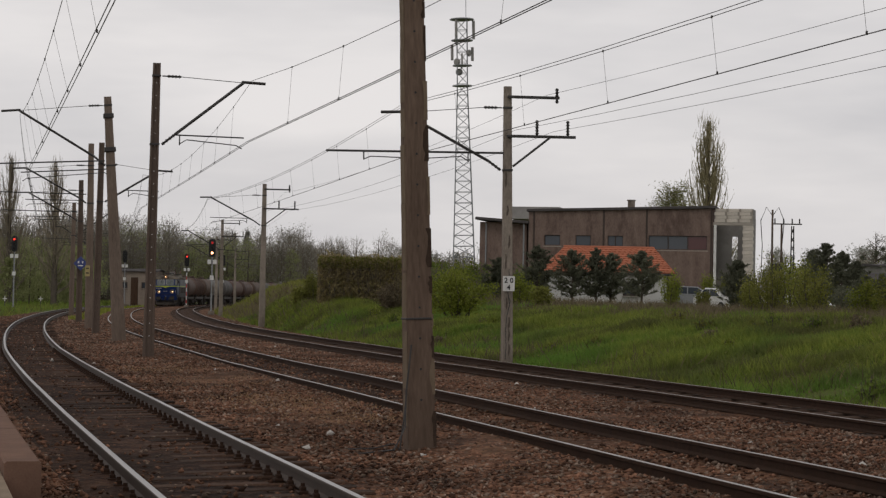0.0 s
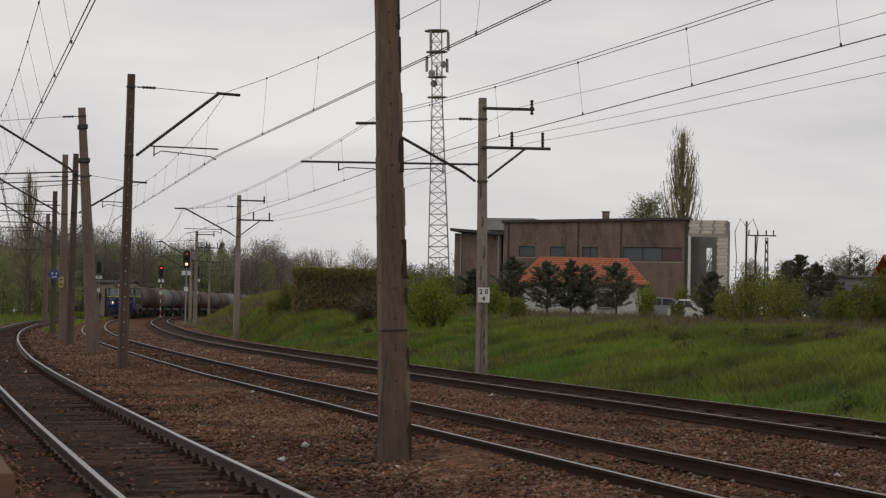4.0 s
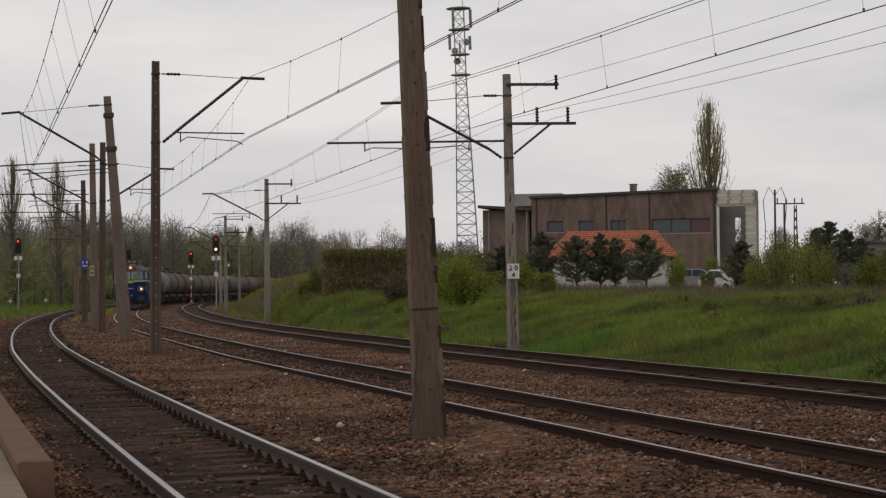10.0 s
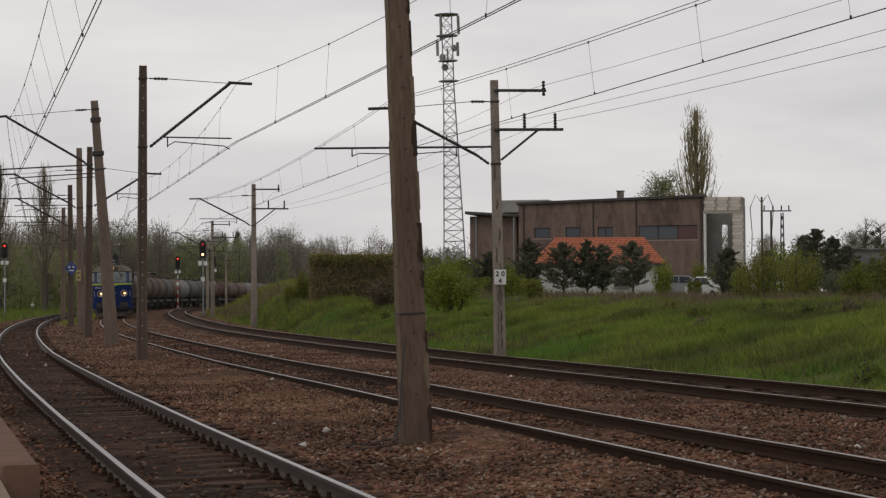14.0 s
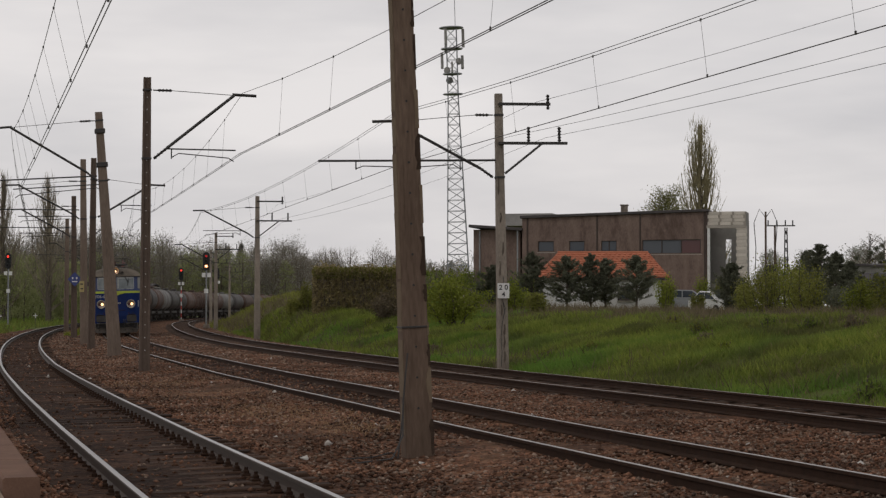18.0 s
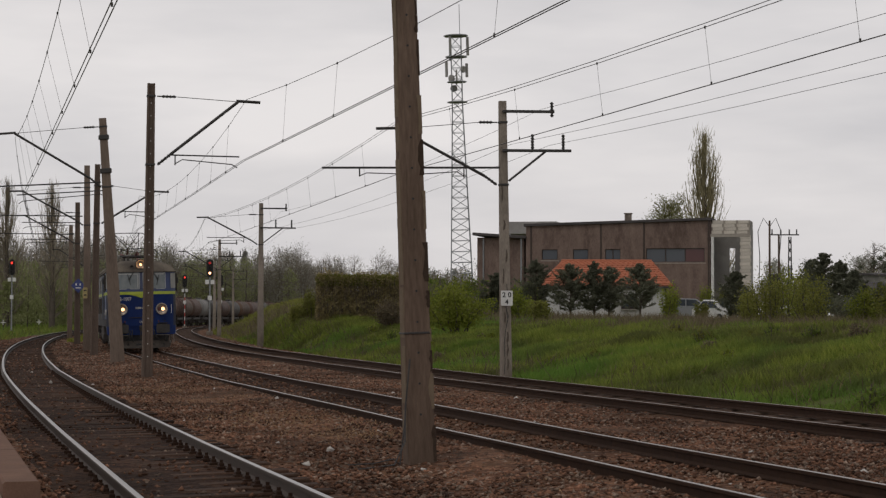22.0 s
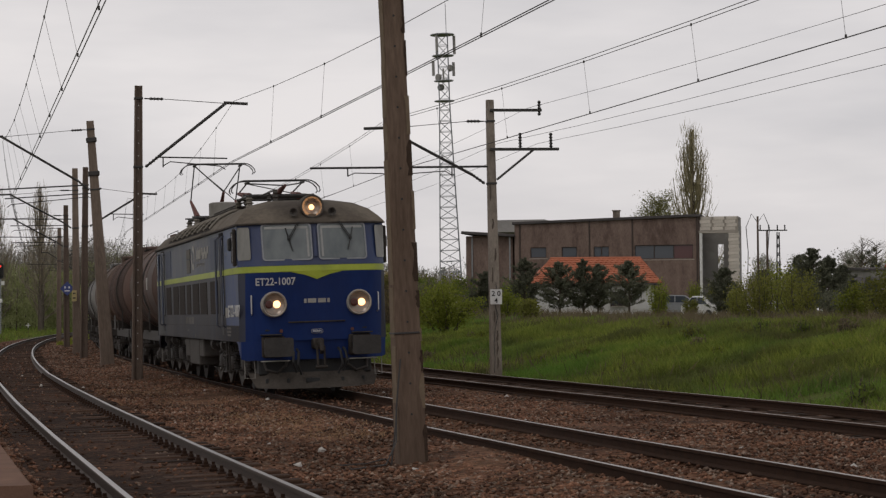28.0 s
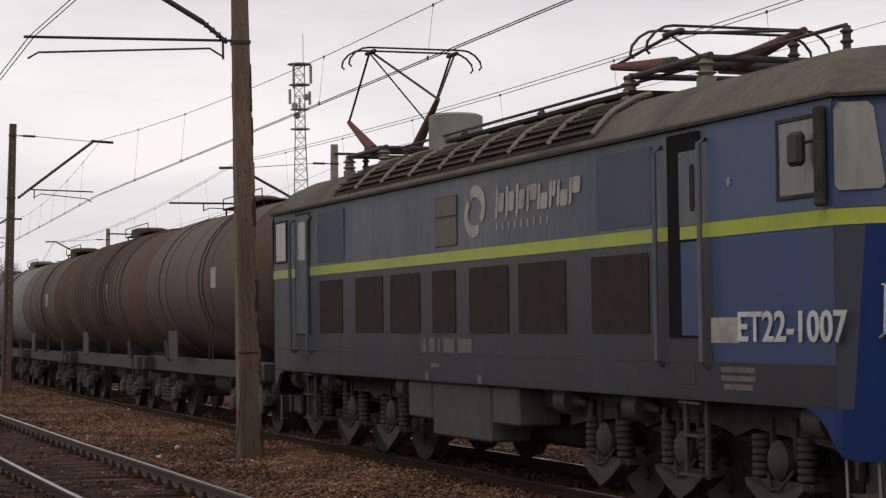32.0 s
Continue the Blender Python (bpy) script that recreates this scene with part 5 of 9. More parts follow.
    rg.tube([(0, 8.62, 3.77), (0, 8.685, 3.77), (0, 8.685, 3.77), (0, 8.63, 3.77)], [0.240, 0.236, 0.212, 0.200], 28, caps=False)
    put("lamp_ring", rg, UNDER_GREY, parent=rl, smooth=True)
    rf = Mb()
    rf.tube([(0, 8.63, 3.77), (0, 8.58, 3.77), (0, 8.54, 3.77), (0, 8.539, 3.77)], [0.208, 0.18, 0.1, 0.001], 24, caps=False)
    put("reflector", rf, REFLECTOR, parent=rl, smooth=True)
    bl = Mb()
    bl.tube([(0.0, 8.55, 3.76), (0.0, 8.60, 3.76)], [0.055, 0.04], 18)
    put("bulb", bl, LAMP_WARM if sg > 0 else REFLECTOR, parent=rl, label="lit roof lamp bulb" if sg > 0 else "")
    for sd in (-1, 1):
        hn = Mb()
        hn.tube([(sd * 0.38, 8.13, 3.68), (sd * 0.39, 8.52, 3.66), (sd * 0.39, 8.62, 3.66), (sd * 0.39, 8.615, 3.66), (sd * 0.39, 8.53, 3.66)], [0.035, 0.05, 0.085, 0.070, 0.02], 18)
        ob_h = put("horn", hn, UNDER_GREY, "dusty grey horn", smooth=True)
        ob_h.location = ob_h.matrix_basis.to_3x3() @ Vector((0, 0.09, 0))
    # apron and plough
    ap = Mb()
    half = [(1.49, 7.85, 1.088), (1.49, 8.02, 1.04), (1.49, 8.15, 0.95), (1.49, 8.25, 0.84), (1.47, 8.34, 0.74), (1.38, 8.42, 0.71), (1.24, 8.52, 0.71), (1.05, 8.60, 0.71), (0.55, 8.66, 0.71)]
    line = [(-x, y, z) for x, y, z in half] + half[::-1]
    u0 = ap.add([(x * 1.001, y + 0.004 + (0.035 if abs(x) < 1.48 else 0), 1.094) for x, y, z in line])
    u1 = ap.add(line)
    u2 = ap.add([(x * 0.97, y - 0.04, z) for x, y, z in line])
    for k in range(len(line) - 1):
        ap.face(u0 + k, u0 + k + 1, u1 + k + 1, u1 + k)
        ap.face(u1 + k, u1 + k + 1, u2 + k + 1, u2 + k)
    put("front_skirt", ap, NAVY if sg > 0 else SIDE_LOW, "skirt cut away round the wheels")
    bm_ = Mb()
    bm_.box((0, 8.30, 0.58), (2.3, 0.4, 0.34), 0.03)
    put("headstock", bm_, BLACK_PAINT)
    plw = Mb()
    top = [(-1.34, 8.25, 0.46), (-0.8, 8.60, 0.46), (0, 8.74, 0.46), (0.8, 8.60, 0.46), (1.34, 8.25, 0.46)]
    low = [(-1.20, 8.47, 0.16), (-0.7, 8.84, 0.14), (0, 8.97, 0.14), (0.7, 8.84, 0.14), (1.20, 8.47, 0.16)]
    a = plw.add(top + [(x, y - 0.03, z) for x, y, z in top])
    b = plw.add(low + [(x, y - 0.03, z) for x, y, z in low])
    for k in range(4):
        plw.face(a + k, a + k + 1, b + k + 1, b + k)
        plw.face(a + 5 + k, b + 5 + k, b + 6 + k, a + 6 + k)
        plw.face(b + k, b + k + 1, b + k + 6, b + k + 5)
    plough = put("snow_plough", plw, PLOUGH, "dusty steel plough plate")
    # black blocks paint the shade inside the plough's holes
    for x in (-0.95, -0.5, 0.12, 0.6, 1.0):
        sl = Mb()
        yy = float(np.interp(abs(x), (0, 0.75, 1.27), (8.855, 8.72, 8.36)))
        sl.box((x, yy, 0.30), (0.06 if abs(x) > 0.2 else 0.28, 0.07, 0.09), 0.01)
        put("plough_slot", sl, BLACK_PAINT, parent=plough)
    for sd in (-1, 1):
        ir = Mb()
        ir.tube([(sd * 1.40, 8.28, 0.72), (sd * 1.40, 8.30, 0.36), (sd * 1.22, 8.46, 0.36), (sd * 1.22, 8.44, 0.72)], 0.012, 6)
        put("step_iron", ir, DRUM)
        pipe = Mb()
        pipe.tube([(sd * 1.05, 8.52, 0.70), (sd * 1.02, 8.62, 0.52), (sd * 0.8, 8.66, 0.46), (sd * 0.62, 8.64, 0.60), (sd * 0.58, 8.60, 0.72)], 0.03, 8)
        put("air_pipe", pipe, UNDER_MID, smooth=True)
    ck = Mb()
    ck.box((0, 8.80, 1.02), (0.22, 0.3, 0.22), 0.03)
    ck.tube([(0, 9.02, 1.06), (0, 9.25, 1.02), (0, 9.30, 0.90), (0, 9.2, 0.84)], [0.055, 0.05, 0.045, 0.03], 8)
    for x in (-0.07, 0.07):
        ck.tube([(x, 9.15, 0.98), (x, 9.19, 0.55)], 0.024, 8)
    ck.tube([(-0.12, 9.19, 0.56), (0.12, 9.19, 0.56)], 0.032, 8)
    put("coupling_hook", ck, UNDER, smooth=True)
    if sg > 0:
        lettering("ET22-1007", 0.205, LETTER, loco, Matrix.Translation((0.83, face_y(0.8, 2.25) + 0.016, 2.27)) @ Matrix.Rotation(radians(-8), 4, "Z") @ Matrix.Rotation(radians(-9), 4, "X") @ FRONT_TURN, "running_number", 0.88)
        for x, w in ((0.235, 0.05), (0.10, 0.17), (-0.10, 0.16), (-0.235, 0.05)):
            br = Mb()
            br.box((x, face_y(0.1, 1.88) + 0.008, 1.88), (w, 0.006, 0.085), 0, Matrix.Rotation(radians(-9), 3, "X"))
            put("number_bar", br, LETTER_FAINT)
        pl = Mb()
        pl.plate([(x, face_y(0, 1.27) + 0.014, 1.27 + z) for x, z in rounded(-0.12, 0.12, -0.045, 0.045, 0.04)], (0, 1, 0), 0.01)
        plate = put("force_plate", pl, LETTER_FAINT, "small oval plate with white rim")
        inn = Mb()
        inn.plate([(x, face_y(0, 1.27) + 0.024, 1.27 + z) for x, z in rounded(-0.112, 0.112, -0.037, 0.037, 0.034)], (0, 1, 0), 0.004)
        put("plate_field", inn, NAVY, parent=plate)
        lettering("850kN", 0.062, LETTER, plate, Matrix.Translation((0, face_y(0, 1.27) + 0.031, 1.27)) @ FRONT_TURN, "plate_lettering")
    return made


def build_loco():
    loco = thing("electric_locomotive", "blue and grey electric locomotive with lime stripe and lit headlights", "locomotive")
    fr = Mb()
    fr.box((0, 0, 1.0), (2.3, 17.0, 0.3), 0.04)
    part("underframe", fr, UNDER, loco)
    part("lower_body", shell((1.09, 1.12, 2.46), (-0.01, 0.0, 0.0)), [SIDE_LOW], loco, "dusty grey lower body", smooth=True)
    part("stripe", shell((2.462, 2.465, 2.585, 2.588), (0.0, 0.005, 0.005, 0.0)), LIME, loco, "lime green stripe", smooth=True)
    part("upper_body", shell((2.586, 3.44), (0.0, -0.012)), SIDE_HIGH, loco, "faded grey blue upper body", smooth=True)
    part("rain_gutter", shell((3.418, 3.422, 3.450, 3.454), (0.0, 0.045, 0.045, 0.0)), UNDER, loco, "dark rain gutter under the roof edge", smooth=True)
    # blue ends: thin skins over the noses, with sooty corners below the belt
    for sg in (1, -1):
        for z0, z1, mat in ((1.09, 2.458, NAVY), (2.592, 3.438, NAVY_FADED)):
            rings = []
            for z in (z0, (z0 + z1) / 2, z1):
                o = 0.006 if mat is NAVY else 0.006 - 0.012 * (z - 2.592) / 0.846
                rings.append(sorted([p for p in plan(z, o) if p[1] * sg > 7.6], key=lambda p: p[0] * sg))
            n = len(rings[0])
            low = mat is NAVY
            for name, k0, k1, mt, words in (("nose_skin", 1 if low else 0, n - 2 if low else n - 1, mat, "navy blue painted nose"), ("sooty_corner", 0, 1, SOOT_BLUE, "sooty corner of the nose"), ("sooty_corner", n - 2, n - 1, SOOT_BLUE, "sooty corner of the nose"))[:3 if low else 1]:
                mb = Mb()
                rows = [mb.add(r[k0:k1 + 1]) for r in rings]
                for a, b in zip(rows, rows[1:]):
                    for k in range(k1 - k0):
                        mb.face(a + k, a + k + 1, b + k + 1, b + k)
                part(name, mb, mt, loco, words, smooth=True)
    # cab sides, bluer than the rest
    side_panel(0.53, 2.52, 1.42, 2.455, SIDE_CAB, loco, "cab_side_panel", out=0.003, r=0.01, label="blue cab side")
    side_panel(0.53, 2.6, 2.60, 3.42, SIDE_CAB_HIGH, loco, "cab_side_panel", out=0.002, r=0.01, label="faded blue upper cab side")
    rings = []
    for z, ix, iy in ((3.43, -0.03, -0.03), (3.47, -0.03, -0.02), (3.58, 0.06, 0.10), (3.74, 0.22, 0.32), (3.88, 0.48, 0.68), (3.96, 0.80, 1.15), (3.985, 1.15, 1.6)):
        rings.append([(x * (1.49 - ix) / 1.49, y * (8.58 - iy) / 8.58 if abs(y) > 7.9 else y * (8.58 - iy * 0.5) / 8.58, z) for x, y, _ in plan(3.44)])
    rf = Mb()
    rf.loft(rings)
    part("roof", rf, ROOF_DUST, loco, "dusty brown rounded roof", smooth=True)
    # louvred roof vents along the edge: dark openings under rows of slats between curved ribs
    def roof_z(x):
        return float(np.interp(x, (0.69, 1.01, 1.27, 1.43, 1.52), (3.96, 3.88, 3.74, 3.58, 3.47)))

    arc = [1.49 - 0.62 * f / 8 for f in range(9)]
    for sd in (1, -1):
        for k in range(8):
            b = 5.0 + k * 1.12
            bk = Mb()
            y0, y1 = YF - b, YF - b - 1.12
            p = bk.add([(sd * x, y, roof_z(x) + 0.014) for y in (y0, y1) for x in arc])
            for q in range(8):
                bk.face(p + q, p + q + 1, p + 9 + q + 1, p + 9 + q)
            vent = part("roof_vent", bk, GRILLE, loco, "dark louvred roof vent")
            for j in range(7):
                x = arc[0] - 0.58 * (j + 0.5) / 7
                lv = Mb()
                lv.box((sd * x, YF - b - 0.56, roof_z(x) + 0.045), (0.05, 1.06, 0.02), 0.004, Matrix.Rotation(radians(sd * 12), 3, "Y"))
                part("slat", lv, ROOF_DUST, vent)
            rb = Mb()
            rb.tube([(sd * x, YF - b, roof_z(x) + 0.045) for x in arc], 0.032, 6)
            part("roof_rib", rb, RIB_GREY, loco)
    dk = Mb()
    dk.box((0, 0.3, 4.06), (1.5, 5.6, 0.05), 0.01)
    for y in (-2.2, -1.0, 0.2, 1.4, 2.6):
        for x in (-0.7, 0.7):
            dk.tube([(x, y + 0.3, 3.95), (x, y + 0.3, 4.06)], 0.03, 6)
    part("roof_walkway", dk, GRILLE, loco)
    bus = Mb()
    for y in (-6.9, -5.0, -2.6, 0.0, 2.4, 5.9, 6.8):
        insulator(bus, (0.45, y, 3.95), (0, 0, 1), 3, 0.06, 0.26)
    bus.tube([(0.45, -6.9, 4.22), (0.45, 6.8, 4.22)], 0.018, 6)
    part("roof_busbar", bus, UNDER_GREY, loco)
    bx = Mb()
    bx.tube([(0.2, YF - 12.5, 3.97), (0.2, YF - 12.5, 4.5), (0.2, YF - 12.5, 4.53)], [0.36, 0.36, 0.30], 28)
    part("roof_drum", bx, DRUM, loco, "pale grey roof drum", smooth=True)
    pantograph(loco, YF - 14.9, True)
    pantograph(loco, YF - 5.0, False)
    # side fittings
    for b0, b1 in ((3.78, 5.06), (5.71, 6.97), (7.28, 8.48), (8.95, 9.75), (10.22, 11.37), (11.69, 12.88), (13.5, 14.6)):
        side_panel(b0, b1, 1.66, 2.38, GRILLE, loco, "ventilation_grille", out=0.012, label="dark brown ventilation grille")
    side_panel(3.70, 4.92, 2.63, 3.33, PANEL_BLUE, loco, "engine_room_panel", out=0.006, label="dull blue panel")
    side_panel(13.4, 14.7, 2.63, 3.33, PANEL_BLUE, loco, "engine_room_panel", out=0.006, label="dull blue panel")
    for z0, z1 in ((2.66, 2.97), (3.0, 3.22)):
        side_panel(8.88, 9.62, z0, z1, HATCH_BEIGE, loco, "hatch", out=0.010, r=0.05, label="dusty beige hatch")
        ring_panel(8.88, 9.62, z0, z1, UNDER_GREY, loco, "hatch_seal", 0.016, 0.012)
    # the open cab door: a near-black sheet painted for the shade inside, the door half slid aside, and its grab rails
    side_panel(2.74, 3.36, 1.62, 3.38, DOOR_SHADE, loco, "doorway", out=0.011, r=0.02, label="near-black sheet painted for the shade in the open doorway")
    side_panel(2.76, 3.10, 1.64, 2.44, SIDE_CAB, loco, "cab_door", out=0.014, r=0.01, label="blue cab door standing half open")
    side_panel(2.76, 3.12, 2.58, 3.22, SIDE_HIGH, loco, "cab_door_top", out=0.014, r=0.02, label="dusty grey upper half of the open cab door")
    side_panel(2.76, 3.11, 2.465, 2.575, LIME, loco, "door_stripe", out=0.015, r=0.005)
    side_panel(2.82, 2.90, 2.70, 3.10, GRILLE, loco, "door_pull", out=0.022, r=0.03)
    side_panel(15.15, 15.88, 1.64, 3.36, SIDE_HIGH, loco, "cab_door", out=0.012, r=0.03)
    side_panel(15.28, 15.74, 2.70, 3.25, CAB_SIDE_GLASS, loco, "door_window", out=0.016, r=0.05)
    ring_panel(15.15, 15.88, 1.64, 3.36, UNDER, loco, "door_seal", 0.03, 0.016)
    for b in (2.62, 3.50, 15.05, 15.98):
        for sd in (1, -1):
            hr = Mb()
            hr.tube([(sd * 1.49, YF - b, 3.30), (sd * 1.56, YF - b, 3.26), (sd * 1.56, YF - b, 1.42), (sd * 1.49, YF - b, 1.38)], 0.024, 8)
            part("grab_rail", hr, SIDE_HIGH, loco, "grey steel grab rail", smooth=True)
    for b0, b1 in ((0.70, 1.36), (16.4, 17.05)):
        side_panel(b0, b1, 2.71, 3.31, CAB_SIDE_GLASS, loco, "cab_window", out=0.008, r=0.05, label="dusty cab side window")
        ring_panel(b0, b1, 2.71, 3.31, UNDER, loco, "cab_window_frame", 0.035, 0.02)
    for sd in (1, -1):
        mr = Mb()
        mr.box((sd * 1.60, YF - 0.88, 3.06), (0.08, 0.20, 0.26), 0.03)
        mr.tube([(sd * 1.50, YF - 0.70, 3.12), (sd * 1.60, YF - 0.82, 3.10)], 0.014, 6)
        part("mirror", mr, BLACK_PAINT, loco)
        sl = Mb()
        sl.box((sd * 1.54, YF - 0.63, 2.99), (0.07, 0.11, 0.76), 0.02)
        part("wind_deflector", sl, UNDER, loco)
        # the slanting quarter windows between cab side and nose
        for sg in (1, -1):
            qw = Mb()
            rows = []
            for z in (2.72, 2.76, 3.06, 3.33, 3.38):
                y = nose_y(z)
                e = 0.0 if 2.75 < z < 3.35 else 0.04
                rows.append([(sd * (1.498 - e * 0.3), sg * (8.36 + e), z), (sd * 1.455, sg * ((8.33 + y - 0.32) / 2 + 0.035), z), (sd * 1.396, sg * (y - 0.295), z), (sd * (1.275 + e * 0.4), sg * (y - 0.150 - e), z)])
            first = [qw.add(r) for r in rows]
            for u, d in zip(first, first[1:]):
                for q in range(3):
                    qw.face(u + q, u + q + 1, d + q + 1, d + q)
            part("quarter_window", qw, CAB_GLASS_DUSTY, loco, "dusty curved quarter window", smooth=True)
        for b in (3.05, 15.4):
            ld = Mb()
            for db in (-0.2, 0.2):
                ld.box((sd * 1.40, YF - b + db, 0.78), (0.04, 0.05, 0.74), 0.008)
            for z in (0.44, 0.78, 1.06):
                ld.box((sd * 1.40, YF - b, z), (0.16, 0.42, 0.025), 0.005)
            part("cab_ladder", ld, UNDER_MID, loco)
            # black plate painted for the shade in the foot hole
            hl = Mb()
            hl.box((sd * 1.489, YF - b, 1.30), (0.012, 0.32, 0.16), 0.002)
            part("foot_hole", hl, BLACK_PAINT, loco)
        for b, w, z0 in ((10.46, 0.88, 0.64), (9.02, 1.92, 0.46), (7.60, 0.78, 0.67)):
            bx = Mb()
            bx.box((sd * 1.18, YF - b, (1.08 + z0) / 2), (0.5, w, 1.08 - z0), 0.025)
            part("equipment_box", bx, UNDER_GREY, loco, "dusty grey underfloor box")
    tk = Mb()
    tk.tube([(0.55, -1.2, 0.62), (0.55, 1.6, 0.62)], 0.22, 14)
    tk.tube([(-0.55, -1.2, 0.62), (-0.55, 1.6, 0.62)], 0.22, 14)
    part("air_tank", tk, UNDER, loco, smooth=True)
    # lettering on the visible side
    lettering("ET22-1007", 0.335, LETTER, loco, on_side(1.22, 1.70, 0.012), "running_number", 1.17)
    lettering("B", 0.10, LETTER_FAINT, loco, on_side(2.19, 2.90, 0.012), "side_letter")
    side_panel(0.55, 17.1, 1.405, 1.415, UNDER_MID, loco, "body_seam", out=0.004, r=0.004)
    pl = Mb()
    pl.box((1.495, YF - 2.31, 1.685), (0.006, 0.50, 0.21))
    part("builder_board", pl, LETTER_FAINT, loco)
    for k, (b, w) in enumerate(((10.10, 0.19), (9.80, 0.19), (9.55, 0.08), (9.20, 0.36), (8.66, 0.44))):
        sm = Mb()
        sm.box((1.493, YF - b, 1.515), (0.005, w, 0.16))
        part("marking_bar", sm, MARK_DIM, loco)
    for b, z, w in ((9.7, 1.28, 0.3), (2.1, 1.36, 0.6), (2.1, 1.29, 0.6), (2.1, 1.22, 0.5), (10.0, 1.15, 0.10), (8.2, 1.15, 0.12)):
        sm = Mb()
        sm.box((1.493, YF - b, z), (0.005, w, 0.045 if w > 0.2 else 0.1))
        part("marking_bar", sm, MARK_DIM, loco)
    # the company's emblem and mark, drawn as plain strokes
    for f in (1, -1):
        lg = Mb()
        arc = [radians(-50 + 22 * k) for k in range(9)]
        pts = [(f * (math.cos(a) * 0.30 + 0.04), f * (math.sin(a) * 0.24 + 0.05)) for a in arc]
        pts += [(f * (math.cos(a) * 0.21 + 0.01), f * (math.sin(a) * 0.13 + 0.03)) for a in arc[::-1]]
        lg.plate([(1.49, YF - 8.28 + x, 3.0 + z) for x, z in pts], (1, 0, 0), 0.006)
        part("company_emblem", lg, LETTER_FAINT, loco, "worn white company emblem")
    for b, w, h, up in ((7.50, 0.24, 0.34, 0.5), (7.20, 0.24, 0.34, 0.5), (6.90, 0.24, 0.34, 0.5), (6.58, 0.27, 0.27, 1), (6.28, 0.27, 0.27, 0), (6.02, 0.16, 0.27, 1), (5.76, 0.27, 0.27, 0), (5.45, 0.27, 0.27, 1)):
        for x0, x1, z0, z1 in ((-w / 2, -w / 2 + 0.065, -h / 2, h / 2), (-w / 2 + 0.085, w / 2, -h * (0.5 - 0.40 * up), h * (0.10 + 0.40 * up))):
            lg = Mb()
            lg.plate([(1.49, YF - b + x + 0.12 * z, 3.05 + z) for x, z in rounded(x0, x1, z0, z1, 0.03)], (1, 0, 0), 0.006)
            part("company_mark", lg, LETTER_FAINT, loco)
    for k in range(9):
        lg = Mb()
        lg.box((1.493, YF - 7.60 + k * 0.18, 2.80), (0.006, 0.035, 0.08))
        part("marking_bar", lg, LETTER_FAINT, loco)
    nose(loco, 1)
    nose(loco, -1)
    loco_bogie(loco, YF - 3.7)
    loco_bogie(loco, YF - 14.0)
    return loco


LOCO = build_loco()

# ---- tank wagons ----
TANK_BROWN = mk("rusty_brown_tank", (0.07, 0.039, 0.030), (0.125, 0.074, 0.056), 0.5, 0.7, 0.1, fine=7, dirt=(0.055, 0.04, 0.035), dirt_amount=0.75, stretch=(1, 1.6, 0.4), rand=0.28)
TANK_RUST = mk("orange_rust_tank", (0.075, 0.044, 0.028), (0.125, 0.075, 0.048), 0.5, 0.7, 0.1, fine=7, dirt=(0.06, 0.042, 0.034), dirt_amount=0.7, stretch=(1, 1.6, 0.4), rand=0.28)
TANK_GREY = mk("sooty_grey_tank", (0.045, 0.042, 0.04), (0.11, 0.10, 0.095), 0.5, 0.7, 0.1, fine=7, dirt=(0.05, 0.045, 0.04), dirt_amount=0.75, stretch=(1, 1.6, 0.4), rand=0.28)
TANK_PALE = mk("pale_grey_tank", (0.13, 0.126, 0.12), (0.225, 0.218, 0.208), 0.5, 0.7, 0.1, fine=7, dirt=(0.14, 0.13, 0.12), dirt_amount=0.7, stretch=(1, 1.6, 0.4), rand=0.28)
PITCH = 11.8


def wagon_bogie(wagon, yc):
    fr = Mb()
    for sd in (-1, 1):
        prof = [(-1.35, 0.62), (-0.95, 0.72), (-0.45, 0.45), (0.45, 0.45), (0.95, 0.72), (1.35, 0.62), (1.35, 0.48), (0.95, 0.52), (0.45, 0.28), (-0.45, 0.28), (-0.95, 0.52), (-1.35, 0.48)]
        fr.plate([(sd * 1.02 - 0.06, y, z) for y, z in prof], (1, 0, 0), 0.12)
    fr.box((0, 0, 0.62), (2.2, 0.36, 0.26), 0.02)
    bg = part("bogie", fr, UNDER, wagon)
    bg.matrix_basis = Matrix.Translation((0, yc, 0))
    for dy in (-0.9, 0.9):
        wheelset(0.46, bg, Matrix.Translation((0, dy, 0.46)))
    for sd in (-1, 1):
        for a in (-0.16, 0.16):
            sp = Mb()
            coil(sp, (sd * 1.05, a, 0.50), 0.09, 0.26, 4)
            part("coil_spring", sp, UNDER_MID, bg)
        for dy in (-0.9, 0.9):
            bx = Mb()
            bx.box((sd * 1.06, dy, 0.46), (0.2, 0.30, 0.26), 0.04)
            part("axle_box", bx, UNDER_MID, bg)
    return bg


